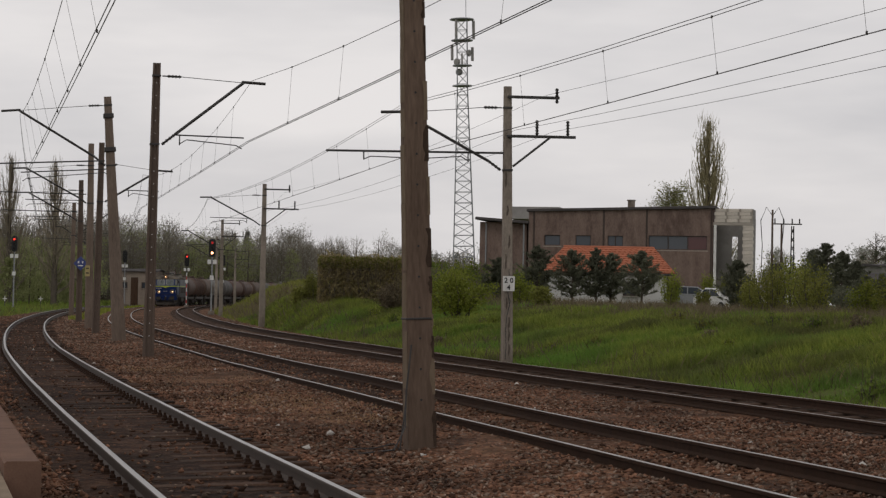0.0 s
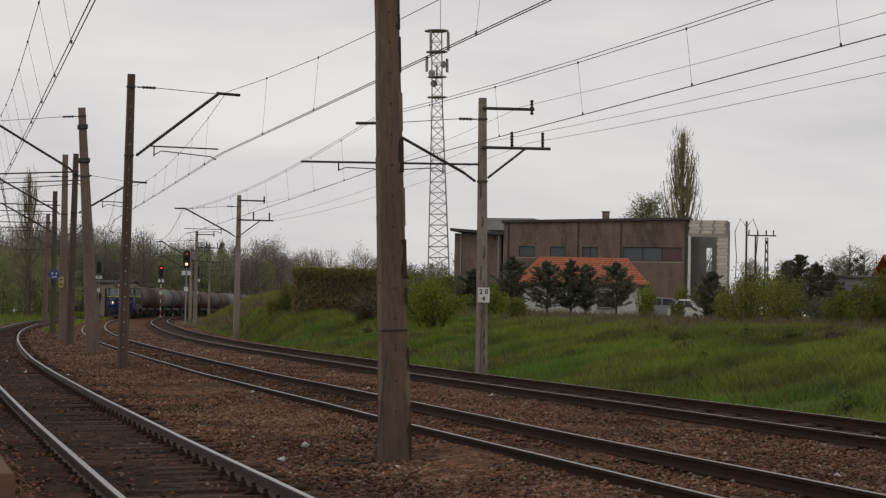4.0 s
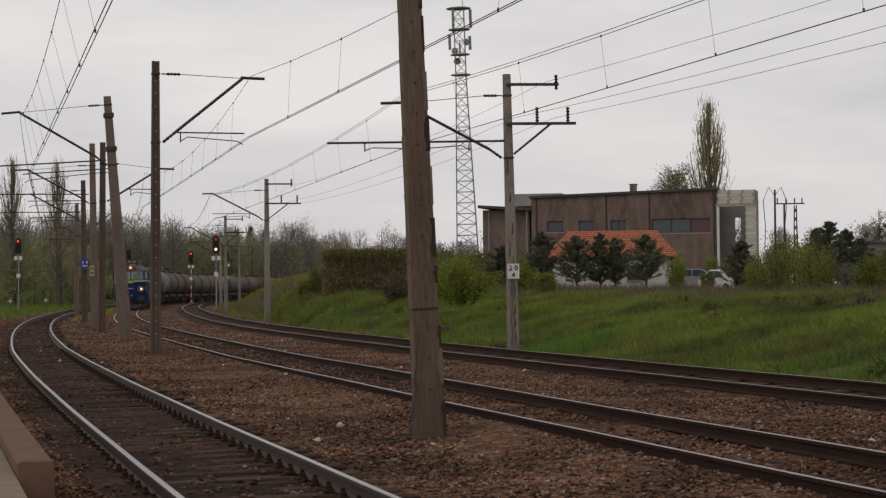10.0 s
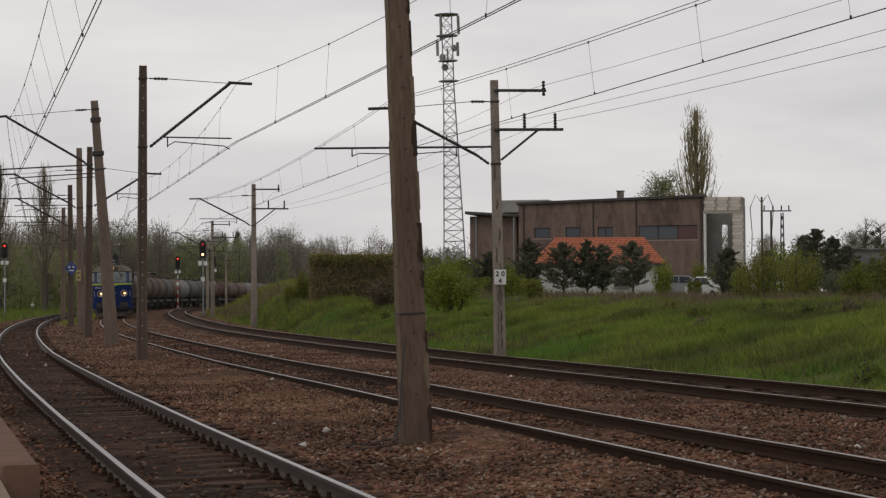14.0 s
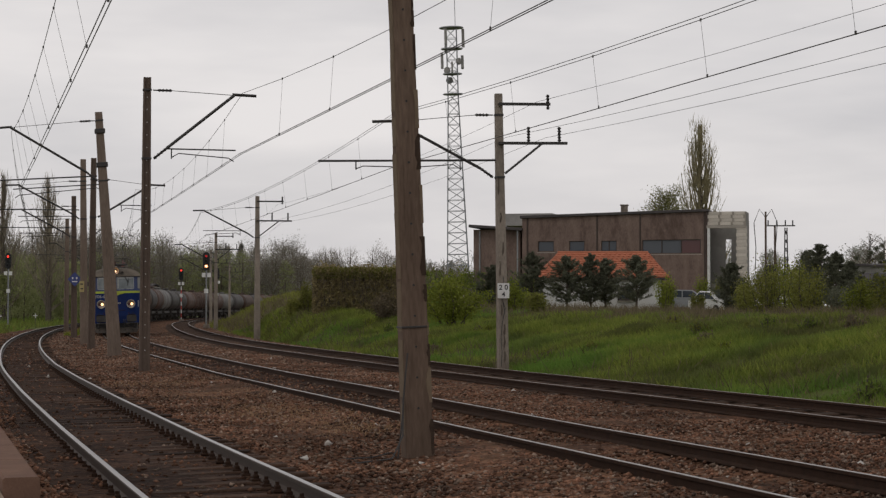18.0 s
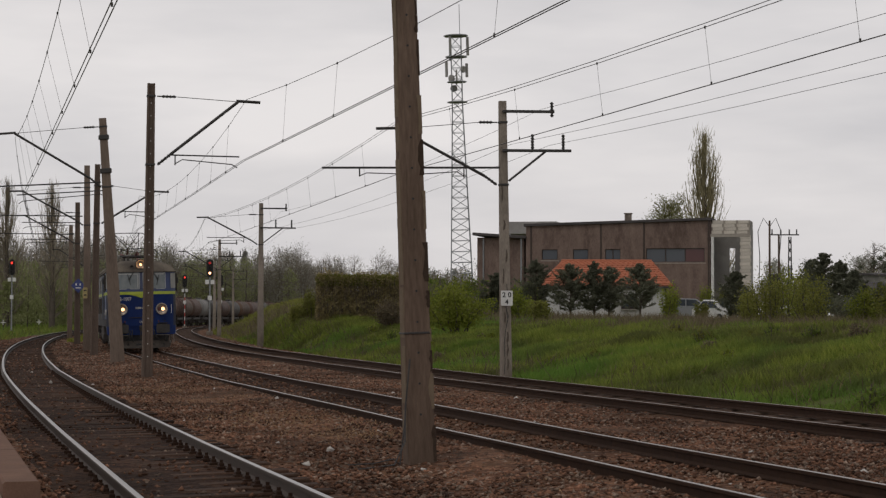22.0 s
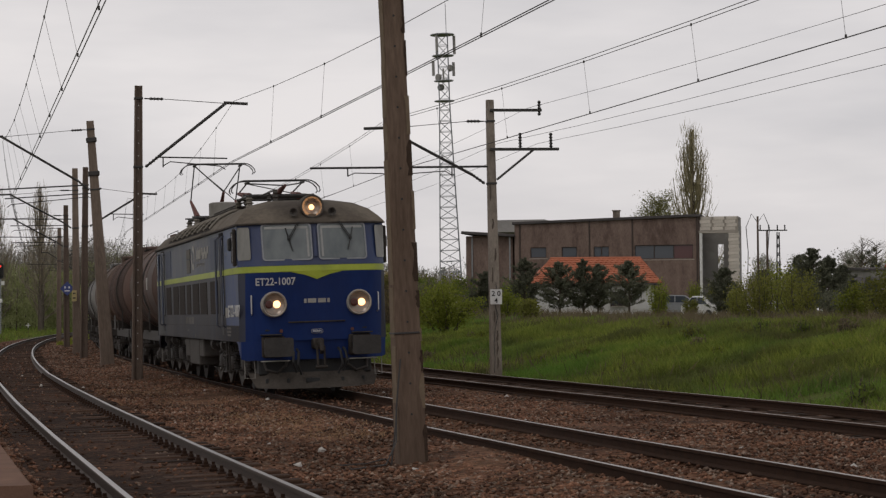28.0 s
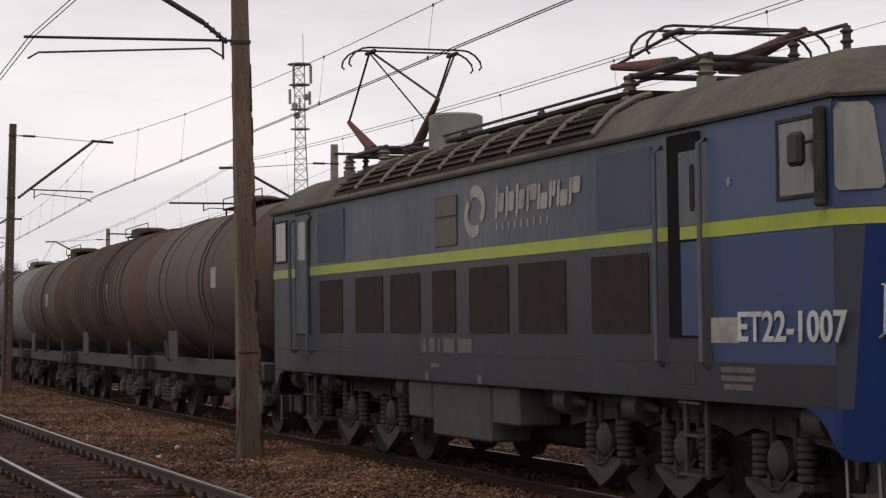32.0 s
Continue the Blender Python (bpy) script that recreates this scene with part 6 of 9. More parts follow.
def tank_wagon(label, mat, ribs, ring=None):
    w = thing("tank_wagon", label, "tank wagon", group="wagons of the freight train")
    prof = [(-5.08, 0.05), (-5.03, 0.50), (-4.90, 0.90), (-4.70, 1.19), (-4.42, 1.36)]
    r0 = 1.40
    if ribs:
        n = 17
        for k in range(n):
            y = -4.2 + 8.4 * k / (n - 1)
            prof += [(y - 0.07, r0), (y - 0.05, r0 + 0.05), (y + 0.05, r0 + 0.05), (y + 0.07, r0)]
    else:
        for y in (-4.25, -2.1, 0.0, 2.1, 4.25):
            prof += [(y - 0.05, r0), (y - 0.04, r0 + 0.014), (y + 0.04, r0 + 0.014), (y + 0.05, r0)]
    prof += [(-y, r) for y, r in prof[:5][::-1]]
    mb = Mb()
    zc = 2.55
    mb.loft([[(math.cos(2 * math.pi * k / 36) * r, y, zc + math.sin(2 * math.pi * k / 36) * r) for k in range(36)] for y, r in prof])
    part("tank", mb, mat, w, smooth=True)
    if ring:
        mb = Mb()
        mb.loft([[(math.cos(2 * math.pi * k / 36) * (r0 + 0.02), y, zc + math.sin(2 * math.pi * k / 36) * (r0 + 0.02)) for k in range(36)] for y in (ring - 0.55, ring + 0.55)])
        part("insulation_belt", mb, TANK_RUST, w, "rust orange belt", smooth=True)
    fr = Mb()
    for sd in (-1, 1):
        fr.box((sd * 1.0, 0, 1.02), (0.10, 10.9, 0.30), 0.015)
    for y in (-5.45, -3.6, 0.0, 3.6, 5.45):
        fr.box((0, y, 1.02), (2.5 if abs(y) > 5 else 2.0, 0.22, 0.28), 0.015)
    part("underframe", fr, UNDER_MID, w)
    for y in (-3.6, 3.6):
        sd_ = Mb()
        sd_.plate([(x, y - 0.2, z) for x, z in ((-1.1, 1.1), (-1.12, 1.5), (-0.85, 1.42), (0, 1.18), (0.85, 1.42), (1.12, 1.5), (1.1, 1.1))], (0, 1, 0), 0.4)
        part("saddle", sd_, UNDER, w)
    wk = Mb()
    wk.box((0, 0, 4.04), (0.66, 3.4, 0.03), 0.008)
    for y in (-1.6, -0.7, 0.7, 1.6):
        for x in (-0.28, 0.28):
            wk.box((x, y, 3.97), (0.03, 0.03, 0.14))
    part("roof_walkway", wk, GRILLE, w)
    wr = Mb()
    wr.tube([(0.33, -1.65, 4.05), (0.33, -1.65, 4.24), (0.33, 1.65, 4.24), (0.33, 1.65, 4.05)], 0.011, 6)
    part("handrail", wr, GRILLE, w)
    dm = Mb()
    dm.tube([(0, 0, 3.85), (0, 0, 4.16), (0, 0, 4.20)], [0.42, 0.42, 0.3], 20)
    part("filler_dome", dm, mat, w, smooth=True)
    ld = Mb()
    arc = [(math.cos(radians(q)) * 1.46, 2.55 + math.sin(radians(q)) * 1.46) for q in range(-30, 72, 12)]
    for y in (1.42, 1.74):
        ld.tube([(1.27, y, 1.15)] + [(x, y, z) for x, z in arc], 0.014, 6)
    for x, z in arc:
        ld.tube([(x, 1.42, z), (x, 1.74, z)], 0.011, 5)
    part("ladder", ld, UNDER_MID, w)
    pl = Mb()
    pl.box((1.34, -1.6, 1.42), (0.02, 0.9, 0.55), 0.004)
    part("data_board", pl, UNDER_MID, w)
    pn = Mb()
    pn.box((1.385, 2.4, 2.62), (0.03, 0.42, 0.36), 0.003)
    part("label_panel", pn, LETTER_FAINT, w, "worn pale label panel")
    for sg in (-1, 1):
        for y in (-5.3, 5.3):
            st = Mb()
            st.tube([(sg * 1.3, y, 0.5), (sg * 1.3, y, 1.18)], 0.016, 6)
            st.box((sg * 1.28, y, 0.5), (0.3, 0.25, 0.03))
            part("foot_step", st, UNDER_MID, w)
    for y in (-1, 1):
        for sd in (-0.875, 0.875):
            bf = Mb()
            bf.tube([(sd, y * 5.5, 1.03), (sd, y * 5.82, 1.03), (sd, y * 5.83, 1.03), (sd, y * 5.88, 1.03)], [0.1, 0.1, 0.22, 0.2], 14)
            part("buffer", bf, UNDER, w)
    tk = Mb()
    tk.tube([(0.6, -0.5, 0.72), (0.6, 0.9, 0.72)], 0.17, 12)
    tk.tube([(0, -1.5, 1.25), (0, -1.5, 0.62)], 0.12, 10)
    tk.tube([(-1.2, -1.5, 0.66), (1.2, -1.5, 0.66)], 0.06, 8)
    part("brake_gear", tk, UNDER, w)
    wagon_bogie(w, -3.6)
    wagon_bogie(w, 3.6)
    return w


KINDS = [
    tank_wagon("rusty brown smooth tank wagon with a rust orange end belt", TANK_BROWN, False, -3.3),
    tank_wagon("brown ribbed tank wagon with a rust orange belt", TANK_BROWN, True, 3.6),
    tank_wagon("sooty grey tank wagon", TANK_GREY, False),
    tank_wagon("pale grey dirty tank wagon", TANK_PALE, False),
    tank_wagon("orange rusted smooth tank wagon", TANK_RUST, False),
]
ORDER = [0, 1, 4, 3, 2, 0, 0, 4, 2, 0, 3, 2, 2, 0, 1, 4, 0, 3, 2, 0, 2, 4, 0, 2, 1, 0, 2, 3, 0, 2]
WAGONS, used = [], set()
for k_ in ORDER:
    if k_ in used:
        WAGONS.append(copy_thing(KINDS[k_], Matrix.Identity(4)))
    else:
        used.add(k_)
        WAGONS.append(KINDS[k_])

# ---- plants ----


def cards(centres, size, flat=0.0, rng=None, stretch=1.0):
    """Small turned leaf quads round the given centres."""
    rng = rng or np.random.default_rng(1)
    c = np.asarray(centres, float)
    n = len(c)
    a = rng.normal(size=(n, 3))
    a[:, 2] *= 1 - flat
    a /= np.linalg.norm(a, axis=1)[:, None] + 1e-9
    b = np.cross(a, rng.normal(size=(n, 3)))
    b /= np.linalg.norm(b, axis=1)[:, None] + 1e-9
    s = size * rng.uniform(0.55, 1.3, (n, 1))
    a, b = a * s * stretch, b * s * 0.62
    v = np.stack([c - a, c + b * 0.9, c + a, c - b], 1).reshape(-1, 3)
    f = np.arange(4 * n).reshape(-1, 4)
    return v, f


def tufts(mat, name, centres, size, rng, stretch=1.0, flat=0.0):
    v, f = cards(centres, size, flat, rng, stretch)
    return raw_mesh(name, v, f, mat)


def branch_points(rng, height, spread, n_limbs, lift, start=0.25):
    """Limbs that leave a trunk: list of polylines."""
    limbs = []
    for k in range(n_limbs):
        f = start + (1 - start) * (k + rng.uniform(0, 0.8)) / n_limbs
        a = rng.uniform(0, 6.283)
        reach = spread * (1.15 - f) ** 0.6 * rng.uniform(0.6, 1.1) if lift < 2 else spread * rng.uniform(0.4, 1.0) * math.sin(math.pi * min(0.15 + f * 0.8, 1))
        p0 = np.array([0, 0, height * f * 0.92])
        pts = [p0]
        for j in range(1, 5):
            g = j / 4
            pts.append(p0 + np.array([math.cos(a) * reach * g ** 0.8, math.sin(a) * reach * g ** 0.8, reach * lift * g]) + rng.normal(size=3) * 0.05 * reach)
        limbs.append(pts)
    return limbs


def tree(name, label, category, x, y, z, height, spread, mat, leaves=700, leaf=0.16, limbs=22, lift=0.5, trunk_r=0.12, seed=1, start=0.25, clump=0.5, group=""):
    rng = np.random.default_rng(seed)
    t = thing(name, label, category, pose(x, y, z, 0, 0, rng.uniform(0, 360)), group=group)
    lb = branch_points(rng, height, spread, limbs, lift, start)
    mb = Mb()
    bend = rng.normal(size=2) * 0.02 * height
    mb.tube([(bend[0] * f * f, bend[1] * f * f, height * f * 0.97 - 0.3 * (1 - f)) for f in (0, 0.25, 0.5, 0.75, 1)], [trunk_r * g for g in (1.25, 0.9, 0.65, 0.4, 0.1)], 8)
    part("trunk", mb, BARK, t, smooth=True)
    mb = Mb()
    for pts in lb:
        mb.tube(pts, [trunk_r * 0.3, trunk_r * 0.24, trunk_r * 0.18, trunk_r * 0.12, trunk_r * 0.04], 4, caps=False)
    part("limb", mb, BARK, t)["kind"] = "stuff"
    c = []
    for k in range(leaves):
        pts = lb[rng.integers(len(lb))]
        f = rng.uniform(0.25, 1.05) * 4
        i = min(int(f), 3)
        p = pts[i] + (pts[i + 1] - pts[i]) * (f - i)
        c.append(p + rng.normal(size=3) * clump * (0.35 + 0.2 * rng.uniform()))
    part("crown", tufts(mat, "crown", c, leaf, rng), None, t)
    return t


def bush(x, y, z, w, h, mat, label, seed, leaves=500, leaf=0.10, name="bush", d=None):
    """A rounded shrub of leafy shoots from the ground."""
    rng = np.random.default_rng(seed)
    t = thing(name, label, "bush", pose(x, y, z))
    mb = Mb()
    c = []
    d = d or w
    for k in range(14):
        a, r = rng.uniform(0, 6.283), rng.uniform(0.1, 0.95)
        top = np.array([math.cos(a) * r * w / 2, math.sin(a) * r * d / 2, h * (1.0 - 0.45 * r * r) * rng.uniform(0.75, 1.05)])
        root = np.array([top[0] * 0.35, top[1] * 0.35, -0.2])
        mid = (top + root) / 2 + rng.normal(size=3) * 0.06 * w
        mb.tube([root, mid, top], [0.03, 0.02, 0.006], 4, caps=False)
        for j in range(leaves // 14):
            f = rng.uniform(0.15, 1.03)
            p = (root * (1 - f) ** 2 + 2 * mid * f * (1 - f) + top * f * f)
            c.append(p + rng.normal(size=3) * np.array([w * 0.085, d * 0.085, h * 0.07]))
    part("stem", mb, BARK, t)["kind"] = "stuff"
    part("foliage", tufts(mat, "foliage", c, leaf, rng), None, t)
    return t


def spikes(c, length, width, rng, spread=0.35, out=None):
    """Thin upward twigs, each one tapering triangle, from the points c."""
    c = np.asarray(c, float)
    n = len(c)
    a = rng.normal(size=(n, 3)) * spread + np.array([0, 0, 1.0])
    if out is not None:
        a = a + np.asarray(out)
    a /= np.linalg.norm(a, axis=1)[:, None]
    b = np.cross(a, rng.normal(size=(n, 3)))
    b /= np.linalg.norm(b, axis=1)[:, None] + 1e-9
    ln = length * rng.uniform(0.5, 1.3, (n, 1))
    v = np.stack([c - b * width, c + b * width, c + a * ln], 1).reshape(-1, 3)
    return v, np.arange(3 * n).reshape(-1, 3)


def poplar(label, x, y, z, h, w, twig_mat, leaf_mat, seed, twigs=3000, leaves=3000, thick=0.035, shape=(0.3, 0.85, 1.0, 0.8, 0.4, 0.06)):
    """A slim upright tree: steep limbs close to the trunk, fine twigs and thin leaves."""
    rng = np.random.default_rng(seed)
    t = thing("poplar_tree", label, "tree", pose(x, y, z))
    prof = lambda f: np.interp(f, (0, 0.15, 0.38, 0.62, 0.86, 1.0), shape) * w / 2
    mb = Mb()
    mb.tube([(0, 0, -0.4), (0.05, 0, h * 0.35), (-0.08, 0.05, h * 0.7), (0, 0, h * 0.99)], [w * 0.06, w * 0.045, w * 0.022, 0.01], 8)
    part("trunk", mb, BARK, t, smooth=True)
    mb = Mb()
    limbs = []
    for k in range(84):
        f0 = 0.06 + 0.74 * k / 84
        f1 = min(f0 + rng.uniform(0.16, 0.34), 0.99)
        a = rng.uniform(0, 6.283)
        r = prof(f1) * rng.uniform(0.45, 1.08)
        e = np.array([math.cos(a) * r, math.sin(a) * r, h * f1])
        o = np.array([0, 0, h * f0])
        m1 = o + np.array([e[0] * 0.55, e[1] * 0.55, h * (f1 - f0) * 0.30])
        m2 = o + np.array([e[0] * 0.85, e[1] * 0.85, h * (f1 - f0) * 0.65])
        limbs.append((o, m1, m2, e))
        mb.tube([o, m1, m2, e], [w * 0.011, w * 0.009, w * 0.006, w * 0.003], 4, caps=False)
    part("limb", mb, twig_mat, t)["kind"] = "stuff"

    def along(n, lo):
        out = []
        for k in range(n):
            q = limbs[rng.integers(len(limbs))]
            f = rng.uniform(lo, 1.0) * 3
            i = min(int(f), 2)
            out.append(q[i] + (q[i + 1] - q[i]) * (f - i) + rng.normal(size=3) * np.array([0.045 * w, 0.045 * w, 0.25]))
        return np.array(out)

    v, f = spikes(along(twigs, 0.25), h * 0.055, thick, rng, 0.28)
    part("twig", raw_mesh("twig", v, f, twig_mat), None, t)["kind"] = "stuff"
    part("crown", tufts(leaf_mat, "crown", along(leaves, 0.2), thick * 2.6, rng), None, t)
    return t


def conifer(x, y, z, w, h, seed, label, bare=0.12, mat=None, leaves=6800):
    """A dark needle tree: separate boughs round a visible trunk, ragged outline."""
    rng = np.random.default_rng(seed)
    t = thing("conifer", label, "tree", pose(x, y, z), group="dark conifers by the house")
    mb = Mb()
    mb.tube([(0, 0, -0.3), (0.03, 0, h * 0.5), (0, 0, h * 0.98)], [0.075, 0.05, 0.012], 7)
    part("trunk", mb, BARK, t)
    c, bo = [], Mb()
    nb = 125
    for k in range(nb):
        f = bare + (0.97 - bare) * (k + rng.uniform(0, 1)) / nb
        reach = w / 2 * float(np.interp(f, (0, 0.16, 0.36, 0.6, 0.82, 1.0), (0.55, 0.88, 1.0, 0.74, 0.42, 0.05))) * rng.uniform(0.45, 1.38)
        a = rng.uniform(0, 6.283)
        lift = rng.uniform(0.15, 0.8)
        o = np.array([0, 0, h * f])
        e = o + np.array([math.cos(a) * reach, math.sin(a) * reach, reach * lift])
        bo.tube([o, e], [0.018, 0.006], 4, caps=False)
        for i in range(leaves // nb):
            g = math.sqrt(rng.uniform(0.04, 1.1))
            c.append(o + (e - o) * g + rng.normal(size=3) * np.array([0.038, 0.038, 0.03]) * (0.6 + 0.5 * reach))
    part("bough", bo, BARK, t)["kind"] = "stuff"
    part("needles", tufts(mat or LEAF_DARK, "needles", c, 0.042, rng, 2.6), None, t)
    return t


def at(px, py, d):
    """A place d metres ahead, named by its bearing across and up as seen from the first standpoint."""
    return (px - 784) / 3600 * d, d, 1.555 - (py - 547.2) * d / 3600


STALK = leafy("brown_dead_stalks", (0.115, 0.09, 0.058), (0.21, 0.17, 0.11), 0.2, 0.2)


def plant_bank():
    """Grass on the bank and verge: blades in one mesh for each belt."""
    rng = np.random.default_rng(5)
    for name, s0, s1, l0, l1, n, hh, mat, lab in (
            ("bank_grass", 8, 120, 8.0, 18.5, 230000, 0.23, GRASS, "tall fresh green grass on the bank"),
            ("bank_grass", -25, 40, 8.4, 24, 34000, 0.24, GRASS, "tall fresh green grass on the bank"),
            ("meadow_grass", 10, 130, 18, 60, 26000, 0.22, GRASS, "tall fresh green grass above the bank"),
            ("dry_grass", 5, 130, 7.6, 17, 4000, 0.24, DRY_GRASS, "pale dry stalks among the grass"),
            ("crest_weeds", 5, 135, 15.5, 32, 42000, 0.5, STALK, "brown and olive weeds along the crest"),
            ("brown_stalks", 92, 175, 8.4, 15, 5000, 0.7, STALK, "brown dry stalks on the far bank"),
            ("brown_stalks", 5, 95, 8.1, 10.6, 3000, 0.5, STALK, "brown dry stalks at the foot of the bank"),
            ("verge_grass", 120, 330, -26, -7.2, 14000, 0.5, GRASS, "green grass beside the far track"),
            ("verge_grass", 120, 330, 8.0, 22, 16000, 0.5, LEAF_OLIVE, "rough olive grass on the far bank"),
            ("track_weeds", 110, 250, -3.1, -1.4, 2600, 0.28, LEAF_LIGHT, "yellow green weeds between the tracks")):
        ss, ls = rng.uniform(s0, s1, n), rng.uniform(l0, l1, n)
        clump = np.array([noise.noise(Vector((a * 0.35, b * 0.5, 2.0))) for a, b in zip(ss, ls)])
        keep = clump > -0.75 if mat is GRASS else clump < 0.12
        ss, ls, clump = ss[keep], ls[keep], clump[keep]
        x, y, a = np.interp(ss, LS, LX), np.interp(ss, LS, LY), np.interp(ss, LS, LA)
        px, py = x + ls * np.cos(a), y - ls * np.sin(a)
        pz = np.array([ground_z(q[0], q[1]) + uneven(q[2], q[3], q[0], q[1]) for q in zip(ss, ls, px, py)]) - 0.03
        m = len(px)
        h = hh * rng.uniform(0.45, 1.25, m) * np.clip(1 + 1.05 * clump, 0.45, 2)
        th = rng.uniform(0, 6.283, m)
        w = (0.014 + 0.00024 * py) * (0.6 if mat is STALK else 1)
        dx, dy = np.cos(th) * w, np.sin(th) * w
        lx, ly = rng.normal(0, 0.5, m) * h, rng.normal(0, 0.5, m) * h
        v = np.stack([np.stack([px - dx, py - dy, pz], 1), np.stack([px + dx, py + dy, pz], 1), np.stack([px + lx, py + ly, pz + h], 1)], 1).reshape(-1, 3)
        tagged(new(name, raw_mesh(name, v, np.arange(3 * m).reshape(-1, 3), mat)), lab, "grass", kind="stuff")


plant_bank()


def woods(name, x0, x1, d0, d1, top0, top1, n, mat, label, seed, leaf=0.35, per=260, narrow=0.33, base=-0.3, low=0.1, twigs=60, twig_mat=None):
    """A belt of trees too many to count, between two bearings, in one mesh."""
    rng = np.random.default_rng(seed)
    c, tw, ow = [], [], []
    trunks = Mb()
    for k in range(n):
        f = rng.uniform()
        d = rng.uniform(d0, d1)
        x = (x0 + (x1 - x0) * f - 784) / 3600 * d
        top = 1.555 - ((top0 + (top1 - top0) * f) - 547.2) * d / 3600
        h = (top - base) * rng.uniform(0.6, 1.06)
        r = h * narrow * rng.uniform(0.6, 1.2)
        trunks.tube([(x, d, base), (x + rng.normal() * 0.3, d, base + h * 0.9)], [0.012 * h, 0.003 * h], 4, caps=False)
        m = max(5, per // 26)
        ca, cz = rng.uniform(0, 6.283, m), low + (1 - low) * rng.uniform(0, 1, m) ** 0.8
        cr = r * np.sqrt(np.clip(np.sin(np.pi * np.clip(cz * 0.86 + 0.1, 0, 1)), 0.02, 1)) * rng.uniform(0.3, 1.0, m)
        q = np.stack([x + np.cos(ca) * cr, d + np.sin(ca) * cr, base + cz * h], 1)
        c.append(np.repeat(q, per // m, 0) + rng.normal(size=(per // m * m, 3)) * r * 0.13)
        if twigs:
            ta = rng.uniform(0, 6.283, twigs)
            tz = rng.uniform(0.35, 0.92, twigs)
            tr_ = r * 0.75 * np.sqrt(np.clip(np.sin(np.pi * np.clip(tz * 0.86 + 0.1, 0, 1)), 0.02, 1)) * rng.uniform(0.1, 1, twigs)
            tw.append(np.stack([x + np.cos(ta) * tr_, d + np.sin(ta) * tr_, base + tz * h], 1))
            ow.append(np.stack([np.cos(ta) * 0.45, np.sin(ta) * 0.45, ta * 0], 1))
    v, fc = cards(np.concatenate(c), leaf, 0.0, rng)
    w = tagged(new(name, raw_mesh(name, v, fc, mat)), label, "woods", kind="stuff")
    part("trunk", trunks, BARK, w)["kind"] = "stuff"
    if twigs:
        v, fc = spikes(np.concatenate(tw), max(leaf * 9, 1.0), leaf * 0.22, rng, 0.3, np.concatenate(ow))
        part("twig", raw_mesh("twig", v, fc, twig_mat or TWIG_DARK), None, w)["kind"] = "stuff"
    return w


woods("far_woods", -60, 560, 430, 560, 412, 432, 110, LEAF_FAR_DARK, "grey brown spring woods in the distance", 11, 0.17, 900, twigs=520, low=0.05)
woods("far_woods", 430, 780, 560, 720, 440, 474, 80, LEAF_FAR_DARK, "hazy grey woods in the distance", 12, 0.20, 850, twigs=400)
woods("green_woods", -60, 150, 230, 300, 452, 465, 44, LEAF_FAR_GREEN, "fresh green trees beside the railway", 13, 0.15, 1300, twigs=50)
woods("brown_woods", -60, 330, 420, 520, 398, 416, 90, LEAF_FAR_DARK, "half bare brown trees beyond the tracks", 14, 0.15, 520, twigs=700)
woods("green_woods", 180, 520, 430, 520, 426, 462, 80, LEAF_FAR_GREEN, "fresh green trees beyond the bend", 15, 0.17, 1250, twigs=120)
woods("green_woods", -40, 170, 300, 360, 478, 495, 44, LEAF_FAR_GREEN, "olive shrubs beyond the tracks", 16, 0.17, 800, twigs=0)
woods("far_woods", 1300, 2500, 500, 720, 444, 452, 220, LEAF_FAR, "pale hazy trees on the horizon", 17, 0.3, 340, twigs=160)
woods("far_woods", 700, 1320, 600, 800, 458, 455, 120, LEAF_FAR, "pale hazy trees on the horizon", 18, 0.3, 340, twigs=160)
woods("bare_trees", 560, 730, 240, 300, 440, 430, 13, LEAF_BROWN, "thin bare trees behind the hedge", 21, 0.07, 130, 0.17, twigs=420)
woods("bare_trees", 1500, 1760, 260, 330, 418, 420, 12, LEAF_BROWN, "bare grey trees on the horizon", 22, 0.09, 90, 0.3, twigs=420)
woods("shrubs", 735, 960, 124, 140, 478, 488, 26, LEAF_MID, "mixed green shrubs in front of the brick hall", 23, 0.08, 420, 0.4, 1.3, twigs=50)
woods("shrubs", 715, 850, 150, 180, 470, 474, 18, LEAF_LIGHT, "yellow green shrubs below the lattice tower", 24, 0.1, 420, 0.45, 1.3, twigs=40)
woods("shrubs", 1290, 1420, 115, 135, 492, 488, 12, LEAF_OLIVE, "olive shrubs behind the bank", 25, 0.08, 300, 0.45, 1.2, twigs=60)

# tall single trees
x, y, z = at(1252, 0, 205)
poplar("tall slim poplar with thin brownish spring leaves", x, y, 1.3, 18.9, 9.0, LEAF_POPLAR, LEAF_POPLAR, 3, 2000, 900, 0.030, (0.45, 0.95, 1.0, 0.72, 0.34, 0.05))
x, y, z = at(1189, 0, 198)
tree("roadside_tree", "rounded tree with fresh olive leaves behind the hall", "tree", x, y, 1.3, 12.0, 3.7, LEAF_PALE_OLIVE, 13000, 0.08, 90, 0.6, 0.14, 4, 0.25, 0.75)
for px, sd, hh in ((16, 5, 17.3), (97, 6, 17.0)):
    x, y, z = at(px, 0, 235)
    poplar("tall half bare poplar beside the railway", x, y, -0.3, hh, 6.4, LEAF_BROWN, LEAF_PALE_OLIVE, sd, 1300, 700, 0.028, (0.5, 0.9, 1.0, 0.75, 0.4, 0.06))
